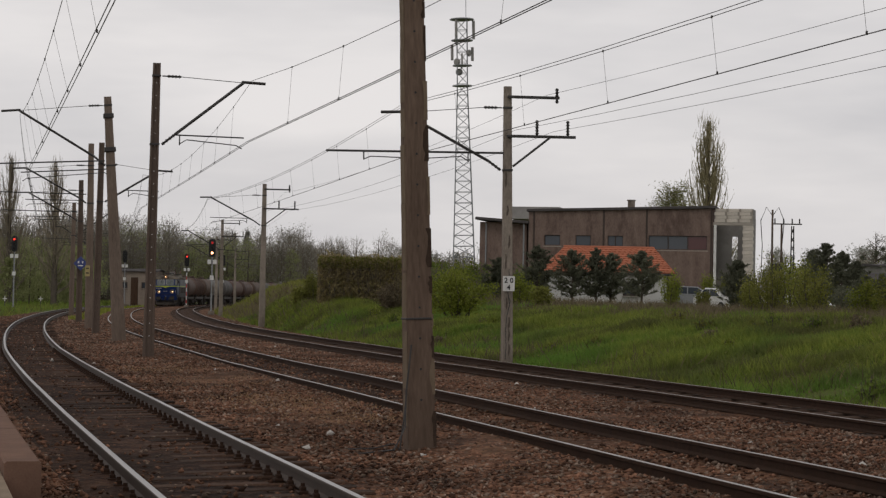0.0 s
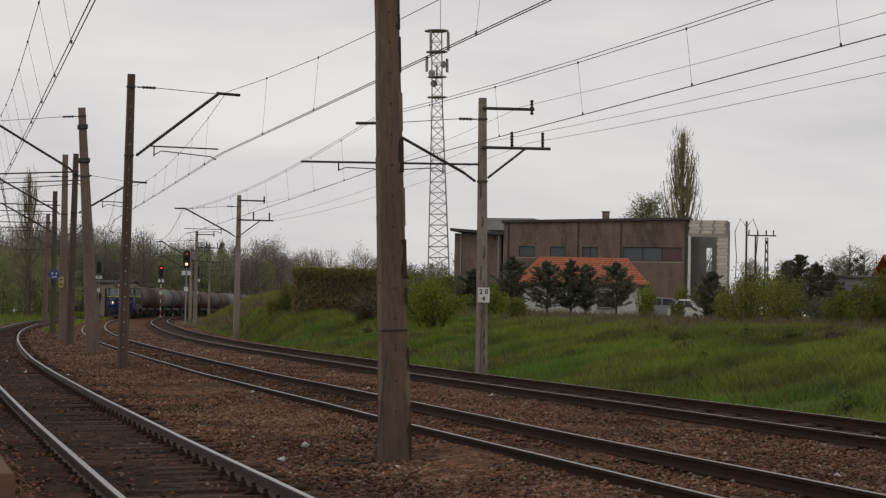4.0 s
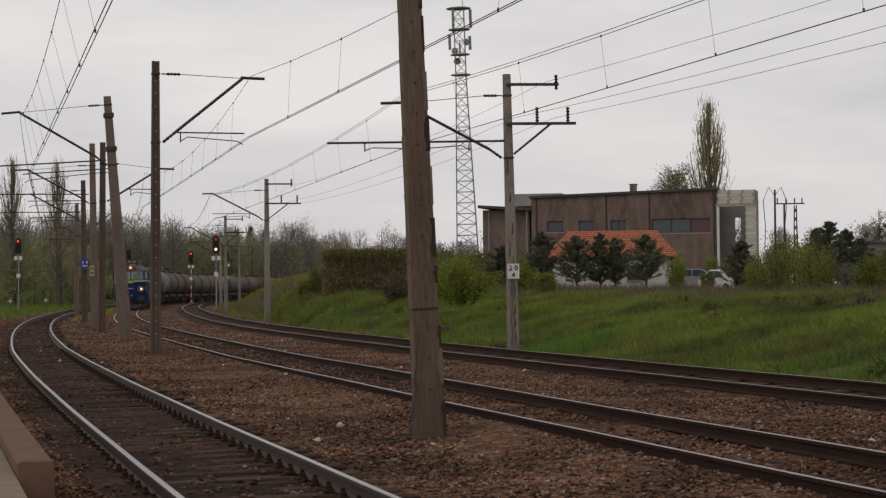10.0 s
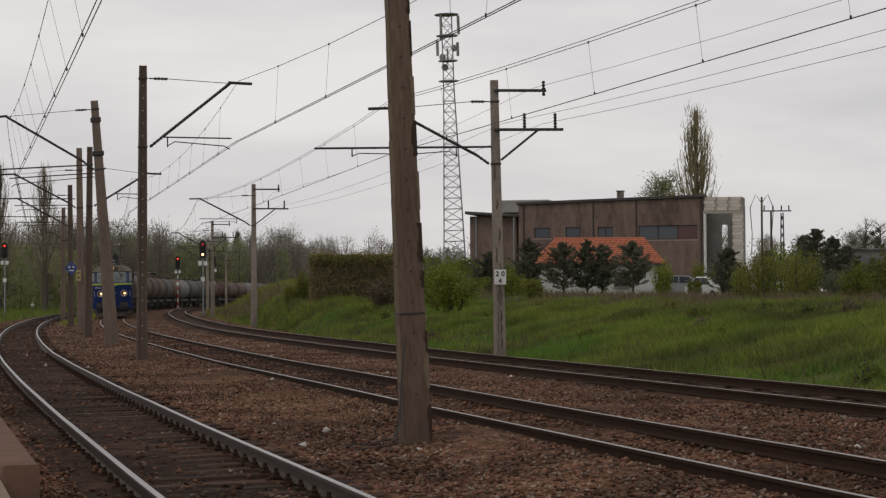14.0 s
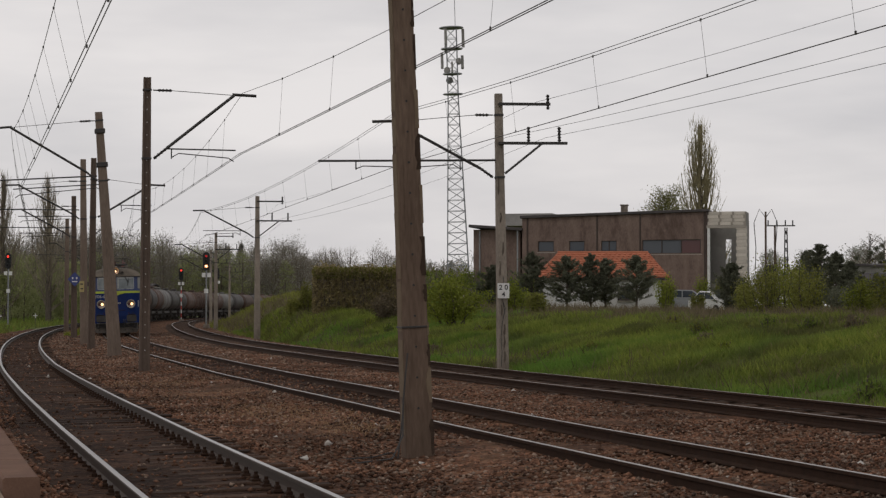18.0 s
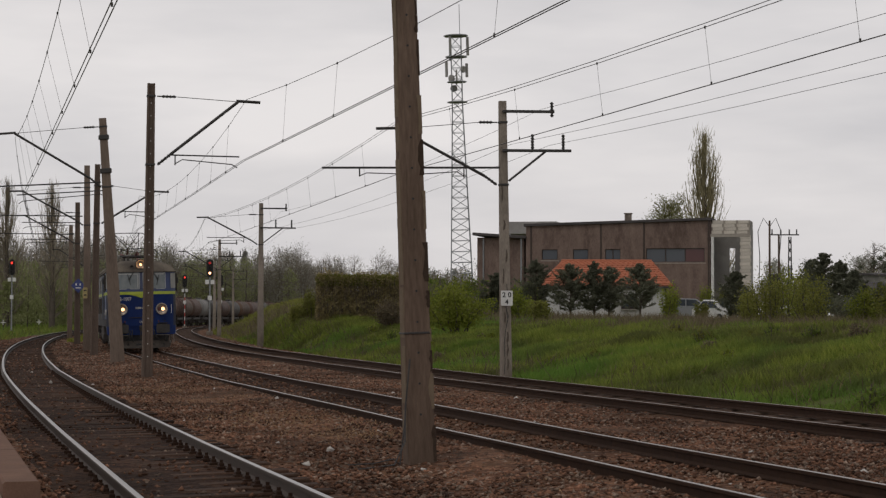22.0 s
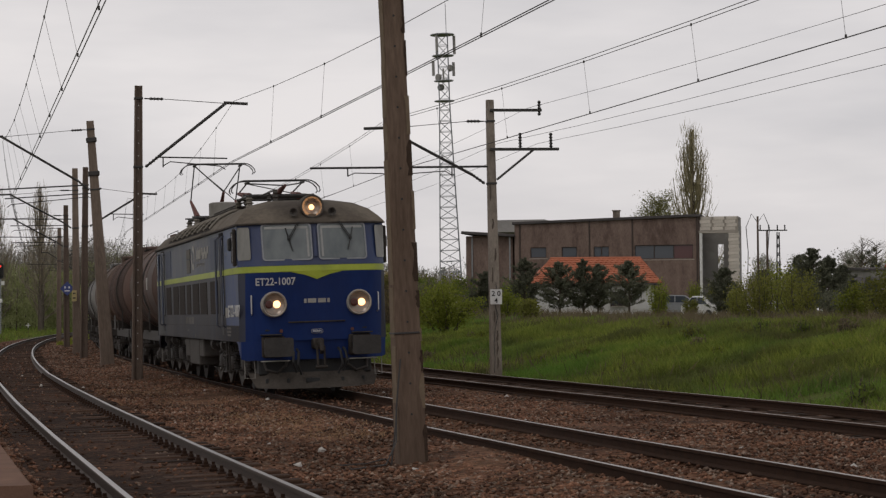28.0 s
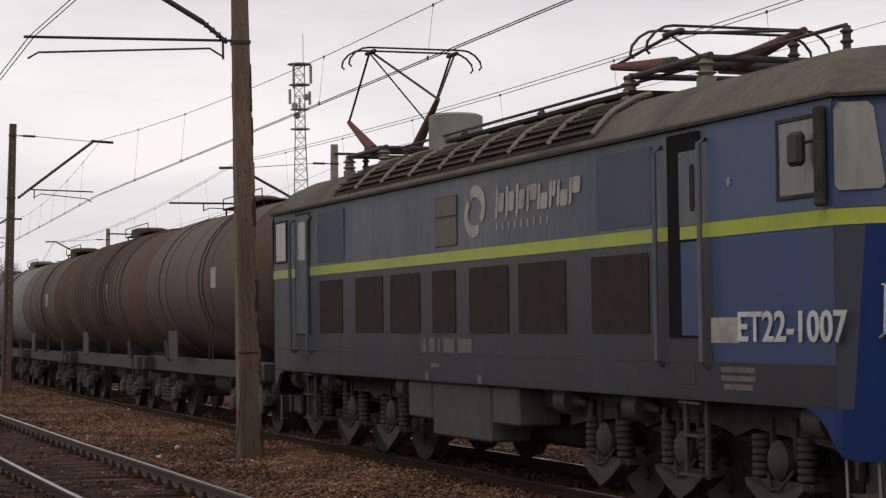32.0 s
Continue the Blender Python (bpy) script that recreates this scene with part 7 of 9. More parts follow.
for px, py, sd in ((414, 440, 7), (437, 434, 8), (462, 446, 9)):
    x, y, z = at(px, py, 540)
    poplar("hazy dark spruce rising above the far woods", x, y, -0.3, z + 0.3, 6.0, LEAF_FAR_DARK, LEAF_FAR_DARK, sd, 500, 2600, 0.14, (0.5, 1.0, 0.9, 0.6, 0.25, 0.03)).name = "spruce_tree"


def mistletoe_tree(px, py, d, sd):
    x, y, z = at(px, py, d)
    t = tree("mistletoe_tree", "bare tree hung with dark mistletoe balls", "tree", x, y, 1.2, z - 1.2, 3.2, LEAF_BROWN, 900, 0.06, 60, 0.6, 0.16, sd, 0.3, 0.5)
    rng = np.random.default_rng(sd)
    for k in range(7):
        c = np.array([rng.normal() * 1.5, rng.normal() * 1.0, (z - 1.2) * rng.uniform(0.5, 0.95)])
        q = rng.normal(size=(260, 3))
        q /= np.linalg.norm(q, axis=1)[:, None]
        part("mistletoe", tufts(LEAF_DARK, "mistletoe", c + q * rng.uniform(0.1, 0.42, (260, 1)), 0.08, rng), None, t, "dark round mistletoe ball")
    return t


mistletoe_tree(1552, 412, 250, 61)
mistletoe_tree(1575, 418, 262, 62)

# hedge and bushes on the crest

def box_hedge(x0, x1, y, dep, z0, z1, n, mat, label, seed):
    rng = np.random.default_rng(seed)
    t = thing("hedge", label, "hedge", pose((x0 + x1) / 2, y, z0))
    w, h = x1 - x0, z1 - z0
    c = np.stack([rng.uniform(-w / 2, w / 2, n), rng.uniform(-dep / 2, dep / 2, n), rng.uniform(-0.12, 1, n) * h], 1)
    c[:, 2] *= 1 + 0.06 * np.sin(c[:, 0] * 3.1) + 0.05 * rng.normal(size=n)
    part("foliage", tufts(mat, "foliage", c, 0.055, rng, 1.5), None, t)
    top = np.stack([rng.uniform(-w / 2, w / 2, n // 3), rng.uniform(-dep / 2, dep / 2, n // 3), h * rng.uniform(0.72, 1.0, n // 3)], 1)
    part("new_growth", tufts(LEAF_OLIVE, "new_growth", top, 0.05, rng, 1.5), None, t, "olive green new shoots")
    v, f = spikes(np.stack([rng.uniform(-w / 2, w / 2, 1500), rng.uniform(-dep / 2, 0, 1500), rng.uniform(-0.1, h * 0.8, 1500)], 1), 0.5, 0.012, rng, 0.12)
    part("twig", raw_mesh("twig", v, f, BARK), None, t)["kind"] = "stuff"
    mb = Mb()
    for k in range(24):
        xx = -w / 2 + w * (k + 0.5) / 24
        mb.tube([(xx, 0.3, -0.3), (xx + rng.normal() * 0.1, 0.3, h * 0.8)], [0.022, 0.008], 4, caps=False)
    part("stem", mb, BARK, t)["kind"] = "stuff"
    return t


box_hedge(-6.4, -2.0, 105, 1.6, 1.5, 3.62, 12000, HEDGE_LEAF, "dense dark brown clipped hedge on the bank", 31)
B = [  # bearing, top, distance, width, colour, words
    (812, 490, 76, 3.0, LEAF_LIGHT, "round yellow green bush on the bank"),
    (745, 505, 84, 1.3, LEAF_OLIVE, "low olive bush on the bank"),
    (690, 522, 98, 1.9, STALK, "low brown tangle of bare twigs below the hedge"),
    (557, 500, 112, 1.3, LEAF_OLIVE, "olive bush beside the clipped hedge"),
    (532, 532, 112, 1.3, LEAF_OLIVE, "low olive bush beside the clipped hedge"),
    (925, 505, 96, 1.5, LEAF_LIGHT, "yellow green bush behind the mast"),
    (962, 520, 92, 1.1, LEAF_OLIVE, "low olive bush on the bank"),
    (1192, 492, 104, 1.4, LEAF_LIGHT, "yellow green bush beside the white house"),
    (1252, 488, 132, 1.3, LEAF_LIGHT, "yellow green bush beside parked cars"),
    (1365, 466, 84, 2.4, LEAF_OLIVE, "broad olive bush on the bank"),
    (1440, 464, 82, 2.5, LEAF_OLIVE, "broad olive bush on the bank"),
    (1405, 458, 88, 2.2, LEAF_LIGHT, "spring green bush on the bank"),
    (1244, 522, 114, 1.0, LEAF_OLIVE, "low olive bush beside parked cars"),
    (1328, 508, 92, 1.5, LEAF_OLIVE, "low olive bush on the bank"),
    (1500, 512, 98, 2.2, LEAF_DARK, "low dark evergreen bush on the bank"),
    (1540, 500, 78, 1.6, LEAF_LIGHT, "spring green bush on the bank"),
    (1625, 460, 74, 2.4, LEAF_OLIVE, "broad olive bush on the bank"),
    (1655, 476, 92, 2.2, LEAF_OLIVE, "broad olive bush beyond the meadow"),
    (1735, 474, 88, 2.2, LEAF_OLIVE, "broad olive bush beyond the meadow"),
    (1700, 458, 72, 2.8, LEAF_OLIVE, "broad olive bush before the red roof"),
    (1780, 466, 70, 2.8, LEAF_OLIVE, "broad olive bush before the red roof"),
    (1865, 474, 66, 2.8, LEAF_LIGHT, "broad spring green bush before the red roof"),
    (1960, 460, 62, 3.0, LEAF_OLIVE, "broad olive bush on the meadow"),
    (2050, 460, 60, 3.0, LEAF_MID, "broad green bush on the meadow"),
    (2150, 470, 58, 3.2, LEAF_OLIVE, "broad olive bush on the meadow"),
    (2250, 480, 56, 3.2, LEAF_MID, "broad green bush on the meadow"),
]
for k, (px, py, d, w, mt, words) in enumerate(B):
    x, y, z = at(px, py, d)
    g = 1.1 if px > 1500 else 1.15
    far_right = px > 1600
    bush(x, y, g, w * (1.35 if far_right else 1), z - g, mt, words, 40 + k, 6500 if far_right or w > 2.9 else 3200, 0.06 if far_right else 0.05)
for k, (px, py, d, w, bare) in enumerate(((952, 450, 112, 2.0, 0.06), (1014, 458, 112, 2.2, 0.17), (1056, 453, 112, 1.5, 0.17), (1082, 460, 113, 1.6, 0.17), (1137, 456, 110, 1.9, 0.2), (1307, 468, 112, 1.7, 0.06), (1464, 434, 108, 1.9, 0.08), (1490, 450, 106, 1.7, 0.08), (1438, 446, 112, 1.5, 0.08), (885, 472, 114, 1.7, 0.12), (1514, 466, 104, 1.6, 0.06), (1530, 490, 100, 1.0, 0.1), (1562, 488, 102, 1.2, 0.06))):
    x, y, z = at(px, py, d)
    conifer(x, y, 1.15, w * 1.1, z - 1.15, 70 + k, "dark green bushy conifer on the bank", bare)
tree("young_tree", "young slender tree with sparse fresh leaves", "tree", 19.6, 60, 1.1, 4.0, 1.5, LEAF_LIGHT, 1300, 0.07, 40, 0.9, 0.06, 91, 0.2, 0.3)
tree("young_tree", "young slender tree with sparse fresh leaves", "tree", 22.4, 64, 1.1, 3.2, 1.3, LEAF_LIGHT, 900, 0.07, 34, 0.9, 0.05, 92, 0.2, 0.3)

# rank weeds and seedling shrubs that break up the slope
rng_weed = np.random.default_rng(404)
for k in range(34):
    s_w, l_w = rng_weed.uniform(2, 95), rng_weed.uniform(8.8, 15.5)
    q_w = on_line(s_w, l_w, ground_z(s_w, l_w))
    w_w = rng_weed.uniform(0.35, 0.95)
    mt_w, words = ((LEAF_LIGHT, "small yellow green weed clump on the bank"), (LEAF_OLIVE, "small olive weed clump on the bank"), (LEAF_MID, "small dark green weed clump on the bank"), (STALK, "small brown dry weed clump on the bank"))[k % 4]
    bush(q_w.x, q_w.y, q_w.z - 0.05, w_w, w_w * rng_weed.uniform(0.5, 0.9), mt_w, words, 500 + k, 420, 0.045, "weed_clump")
# a straggling yellow green shrub low on the bank
for s_w, l_w, w_w in ((3.0, 12.5, 1.6), (-1.5, 13.5, 1.3), (8.5, 12.0, 1.1)):
    q_w = on_line(s_w, l_w, ground_z(s_w, l_w))
    bush(q_w.x, q_w.y, q_w.z - 0.05, w_w, w_w * 0.6, LEAF_LIGHT, "straggling yellow green shrub low on the bank", 600 + int(s_w * 10), 900, 0.05)

# ---- buildings beyond the bank ----


def window_unit(parent, c, w, h, turn, glass, bars=1, name="window"):
    """A window with frame, sill and panes, set into a wall; c its middle, turn the wall's matrix."""
    fr = Mb()
    for x in (-w / 2, w / 2):
        fr.box(Vector(c) + turn @ Vector((x, -0.03, 0)), (0.09, 0.1, h + 0.09), 0.01, turn)
    for z in (-h / 2, h / 2):
        fr.box(Vector(c) + turn @ Vector((0, -0.03, z)), (w + 0.09, 0.1, 0.09), 0.01, turn)
    for k in range(1, bars):
        fr.box(Vector(c) + turn @ Vector((-w / 2 + w * k / bars, -0.03, 0)), (0.06, 0.09, h), 0.01, turn)
    ob = part(name, fr, FRAME_DARK, parent)
    for k in range(bars):
        gl = Mb()
        gl.box(Vector(c) + turn @ Vector((-w / 2 + w * (k + 0.5) / bars, 0.0, 0)), (w / bars - 0.07, 0.02, h - 0.07), 0, turn)
        part("pane", gl, glass[k % len(glass)], ob)
    sl = Mb()
    sl.box(Vector(c) + turn @ Vector((0, -0.06, -h / 2 - 0.08)), (w + 0.2, 0.2, 0.05), 0.01, turn)
    part("sill", sl, MORTAR, ob)
    return ob


def wall_with_holes(parent, m, w, h, t, holes, mat, name="wall"):
    """A wall w wide, h high and t thick, from the origin of m along its x axis, with holes (x, z, width, height)."""
    xs = sorted({0.0, w, *[a for x, z, ww, hh in holes for a in (x, x + ww)]})
    zs = sorted({0.0, h, *[a for x, z, ww, hh in holes for a in (z, z + hh)]})
    mb = Mb()
    nx, nz = len(xs), len(zs)
    mb.add([m @ Vector((x, y, z)) for y in (0, t) for z in zs for x in xs])
    idx = lambda i, j, back: back * nx * nz + j * nx + i

    def full(i, j):
        if not (0 <= i < nx - 1 and 0 <= j < nz - 1):
            return False
        cx, cz = (xs[i] + xs[i + 1]) / 2, (zs[j] + zs[j + 1]) / 2
        return not any(x < cx < x + ww and z < cz < z + hh for x, z, ww, hh in holes)

    for i in range(nx - 1):
        for j in range(nz - 1):
            if not full(i, j):
                continue
            for k in (0, 1):
                mb.face(idx(i, j, k), idx(i + 1, j, k), idx(i + 1, j + 1, k), idx(i, j + 1, k))
            for di, dj, p, q in ((-1, 0, (i, j), (i, j + 1)), (1, 0, (i + 1, j), (i + 1, j + 1)), (0, -1, (i, j), (i + 1, j)), (0, 1, (i, j + 1), (i + 1, j + 1))):
                if not full(i + di, j + dj):
                    mb.face(idx(*p, 0), idx(*q, 0), idx(*q, 1), idx(*p, 1))
    return part(name, mb, mat, parent)


def brick_hall():
    b = thing("brick_hall", "unfinished dark brown brick hall with pale block porch", "building")
    a, e = Vector((6.38, 152.0, 1.2)), Vector((19.75, 149.0, 1.2))
    ang = math.degrees(math.atan2(e.y - a.y, e.x - a.x))
    m = Matrix.Translation(a) @ Matrix.Rotation(radians(ang), 4, "Z")
    w, h = (e - a).length, 7.35
    tn = m.to_3x3()
    holes = [(1.2, 4.5, 1.2, 0.77), (3.55, 4.5, 1.15, 0.77), (5.95, 4.5, 1.15, 0.77), (9.0, 4.3, 4.3, 1.02)]
    rise = 0.36  # the roof climbs a little towards the porch
    wall_with_holes(b, m, w, h - rise, 0.4, holes, BRICK, "front_wall")
    mb = Mb()
    mb.loft([[m @ Vector((x, y, z)) for x, z in ((0, h - rise), (w, h - rise), (w, h))] for y in (0, 0.4)])
    part("parapet", mb, BRICK, b)
    for (x, z, ww, hh), bars, gl in zip(holes, (1, 1, 2, 3), ([WINDOW], [WINDOW], [WINDOW], [WINDOW_PALE, WINDOW_PALE, glassy("reddish_dark_glass", (0.09, 0.03, 0.028))])):
        window_unit(b, m @ Vector((x + ww / 2, 0.15, z + hh / 2)), ww, hh, tn, gl, bars)
    for x in (0.4, 5.65, 8.85, w - 0.1):
        mb = Mb()
        hx = h - rise * (1 - x / w)
        mb.box(m @ Vector((x, -0.02, hx / 2)), (0.12, 0.08, hx), 0.01, tn)
        part("wall_joint", mb, FRAME_DARK, b)
    for x0, x1, y0, y1, nm in ((0, 0.4, 0.4, 16, "side_wall"), (w - 0.4, w, 0.4, 16, "side_wall"), (0, w, 15.6, 16, "back_wall")):
        mb = Mb()
        hw = h if x0 > 1 else h - rise
        mb.box(m @ Vector(((x0 + x1) / 2, (y0 + y1) / 2, hw / 2)), (x1 - x0, y1 - y0, hw), 0, tn)
        part(nm, mb, BRICK, b)
    mb = Mb()
    mb.box(m @ Vector((w / 2, 8.0, h + 0.1 - rise / 2)), (w + 0.3, 16.4, 0.2), 0.02, tn @ Matrix.Rotation(-math.atan(rise / w), 3, "Y"))
    part("flat_roof", mb, ROOF_DARK, b, "flat roof with a dark edge")
    mb = Mb()
    mb.box(m @ Vector((6.9, 6, h + 0.42)), (0.5, 0.5, 0.8), 0.02, tn)
    mb.box(m @ Vector((6.9, 6, h + 0.85)), (0.62, 0.62, 0.08), 0.02, tn)
    part("chimney", mb, CONCRETE_PALE, b, "pale chimney stack")
    # lower wing with a dark lean-to roof
    for nm, c, s, mt in (("wing_wall", (-2.0, 3.4, 3.1), (3.6, 6, 6.2), BRICK), ("wing_roof", (-2.0, 3.2, 6.32), (4.1, 6.9, 0.22), ROOF_DARK)):
        mb = Mb()
        mb.box(m @ Vector(c), s, 0.03, tn @ Matrix.Rotation(radians(4 if nm == "wing_roof" else 0), 3, "Y"))
        part(nm, mb, mt, b)
    for x in (-3.3, -0.35):
        mb = Mb()
        mb.tube([m @ Vector((x, -0.05 + (0.35 if x < -1 else 0), 6.1)), m @ Vector((x, 0.32 if x < -1 else -0.06, 1.0))], 0.06, 8)
        part("downpipe", mb, GALV, b)
    mb = Mb()
    mb.box(m @ Vector((-1.6, 14, 7.4)), (4.0, 5.0, 1.0), 0.03, tn)
    part("rear_parapet", mb, PLASTER_GREY, b)
    # porch of aerated blocks: beam over an open bay, post and pillar
    x0, x1 = w + 0.02, w + 2.9
    blk = Mb()
    blk.box((0, 0, 0), (0.76, 0.36, 0.235), 0.012)
    bme = blk.mesh("block", BLOCK)

    def block(x, y, z, half=False):
        ob = new("block", bme)
        ob.parent = b
        ob.matrix_basis = Matrix.Translation(m @ Vector((x, y, z))) @ tn.to_4x4() @ Matrix.Diagonal((0.5 if half else 1, 1, 1, 1))

    for r in range(4):
        for k in range(3):
            block(x0 + 0.46 + k * 0.92 + (0.1 if r % 2 else 0), 0.2, h - 0.88 + r * 0.25)
    for r in range(25):
        block(x1 - 0.36 + (0.05 if r % 2 else 0), 0.2, 0.15 + r * 0.25)
    for nm, c, s, mt in (("porch_lintel", ((x0 + x1) / 2, 0.2, h - 1.12), (x1 - x0, 0.4, 0.22), MORTAR),
                         ("porch_beam_core", ((x0 + x1) / 2 + 0.05, 0.22, h - 0.5), (x1 - x0 - 0.15, 0.28, 1.0), MORTAR),
                         ("porch_pillar_core", (x1 - 0.36, 0.22, (h - 1.1) / 2), (0.66, 0.28, h - 1.2), MORTAR),
                         ("porch_post", (x0 + 0.15, 0.12, (h - 1.2) / 2), (0.2, 0.24, h - 1.2), WHITE_PAINT),
                         ("porch_side_wall", (x1 - 0.15, 1.75, h / 2), (0.3, 2.4, h), PLASTER_GREY)):
        mb = Mb()
        mb.box(m @ Vector(c), s, 0.01, tn)
        part(nm, mb, mt, b)
    wall_with_holes(b, m @ Matrix.Translation((x0, 2.95, 0)), x1 - x0, h - 0.6, 0.3, [(1.15, 3.0, 0.42, 2.4)], PLASTER_GREY, "porch_back_wall")
    return b


brick_hall()


def tile_courses(parent, p00, p10, p01, p11, n, mat):
    """Roof tiles in n courses on the slope between eave p00-p10 and ridge p01-p11; each course a wavy strip."""
    p00, p10, p01, p11 = (Vector(p) for p in (p00, p10, p01, p11))
    up = ((p10 - p00).cross(p01 - p00)).normalized()
    if up.z < 0:
        up = -up
    for r in range(n):
        f0, f1 = r / n, (r + 1.08) / n
        a0, a1 = p00.lerp(p01, f0), p10.lerp(p11, f0)
        b0, b1 = p00.lerp(p01, min(f1, 1)), p10.lerp(p11, min(f1, 1))
        k = max(4, int((a1 - a0).length / 0.16))
        mb = Mb()
        lo, hi, un = [], [], []
        for i in range(k + 1):
            wv = 0.03 if i % 2 else 0.0
            lo.append(a0.lerp(a1, i / k) + up * (0.06 + wv))
            hi.append(b0.lerp(b1, i / k) + up * (0.02 + wv))
            un.append(a0.lerp(a1, i / k))
        i0, i1, i2 = mb.add(lo), mb.add(hi), mb.add(un)
        for i in range(k):
            mb.face(i0 + i, i0 + i + 1, i1 + i + 1, i1 + i)
            mb.face(i2 + i, i2 + i + 1, i0 + i + 1, i0 + i)
        part("tile_course", mb, mat, parent)


def white_house():
    b = thing("white_house", "small white house with an orange tiled roof", "house")
    x0, x1, y0, y1, z0, ze, zr = 6.4, 13.9, 125.0, 131.0, 0.9, 3.35, 4.95
    for nm, c, s in (("front_wall", ((x0 + x1) / 2, y0 + 0.15, (z0 + ze) / 2), (x1 - x0, 0.3, ze - z0)), ("back_wall", ((x0 + x1) / 2, y1 - 0.15, (z0 + ze) / 2), (x1 - x0, 0.3, ze - z0)),
                     ("side_wall", (x0 + 0.15, (y0 + y1) / 2, (z0 + ze) / 2), (0.3, y1 - y0 - 0.6, ze - z0)), ("side_wall", (x1 - 0.15, (y0 + y1) / 2, (z0 + ze) / 2), (0.3, y1 - y0 - 0.6, ze - z0))):
        mb = Mb()
        mb.box(c, s, 0.01)
        part(nm, mb, PLASTER, b)
    e, yr = 0.35, (y0 + y1) / 2
    core = Mb()
    q = [(x0 - e, y0 - e, ze), (x1 + e, y0 - e, ze), (x1 + e, y1 + e, ze), (x0 - e, y1 + e, ze), (x0 + 1.2, yr, zr), (x1 - 0.6, yr, zr)]
    n = core.add(q)
    for f in ((0, 1, 5, 4), (1, 2, 5), (2, 3, 4, 5), (3, 0, 4), (0, 3, 2, 1)):
        core.face(*[n + i for i in f])
    roof = part("roof", core, TILE_ORANGE, b, "orange clay tile roof")
    tile_courses(roof, q[0], q[1], q[4], q[5], 11, TILE_ORANGE)
    tile_courses(roof, q[1], q[2], q[5], Vector(q[5]) + Vector((0, 0.05, 0)), 11, TILE_ORANGE)
    mb = Mb()
    mb.tube([q[4], q[5]], 0.13, 8)
    part("ridge_tile", mb, TILE_ORANGE, roof)
    mb = Mb()
    mb.box(((x0 + x1) / 2, y0 - e, ze - 0.06), (x1 - x0 + 2 * e, 0.12, 0.12), 0.02)
    part("gutter", mb, STEEL, b)
    window_unit(b, (11.6, y0 - 0.02, 2.4), 0.9, 0.8, Matrix.Identity(3), [WINDOW], 2)
    mb = Mb()
    mb.tube([(x1 - 0.05, y0 - 0.08, ze - 0.1), (x1 - 0.05, y0 - 0.08, z0)], 0.05, 8)
    part("downpipe", mb, STEEL, b)
    return b


white_house()


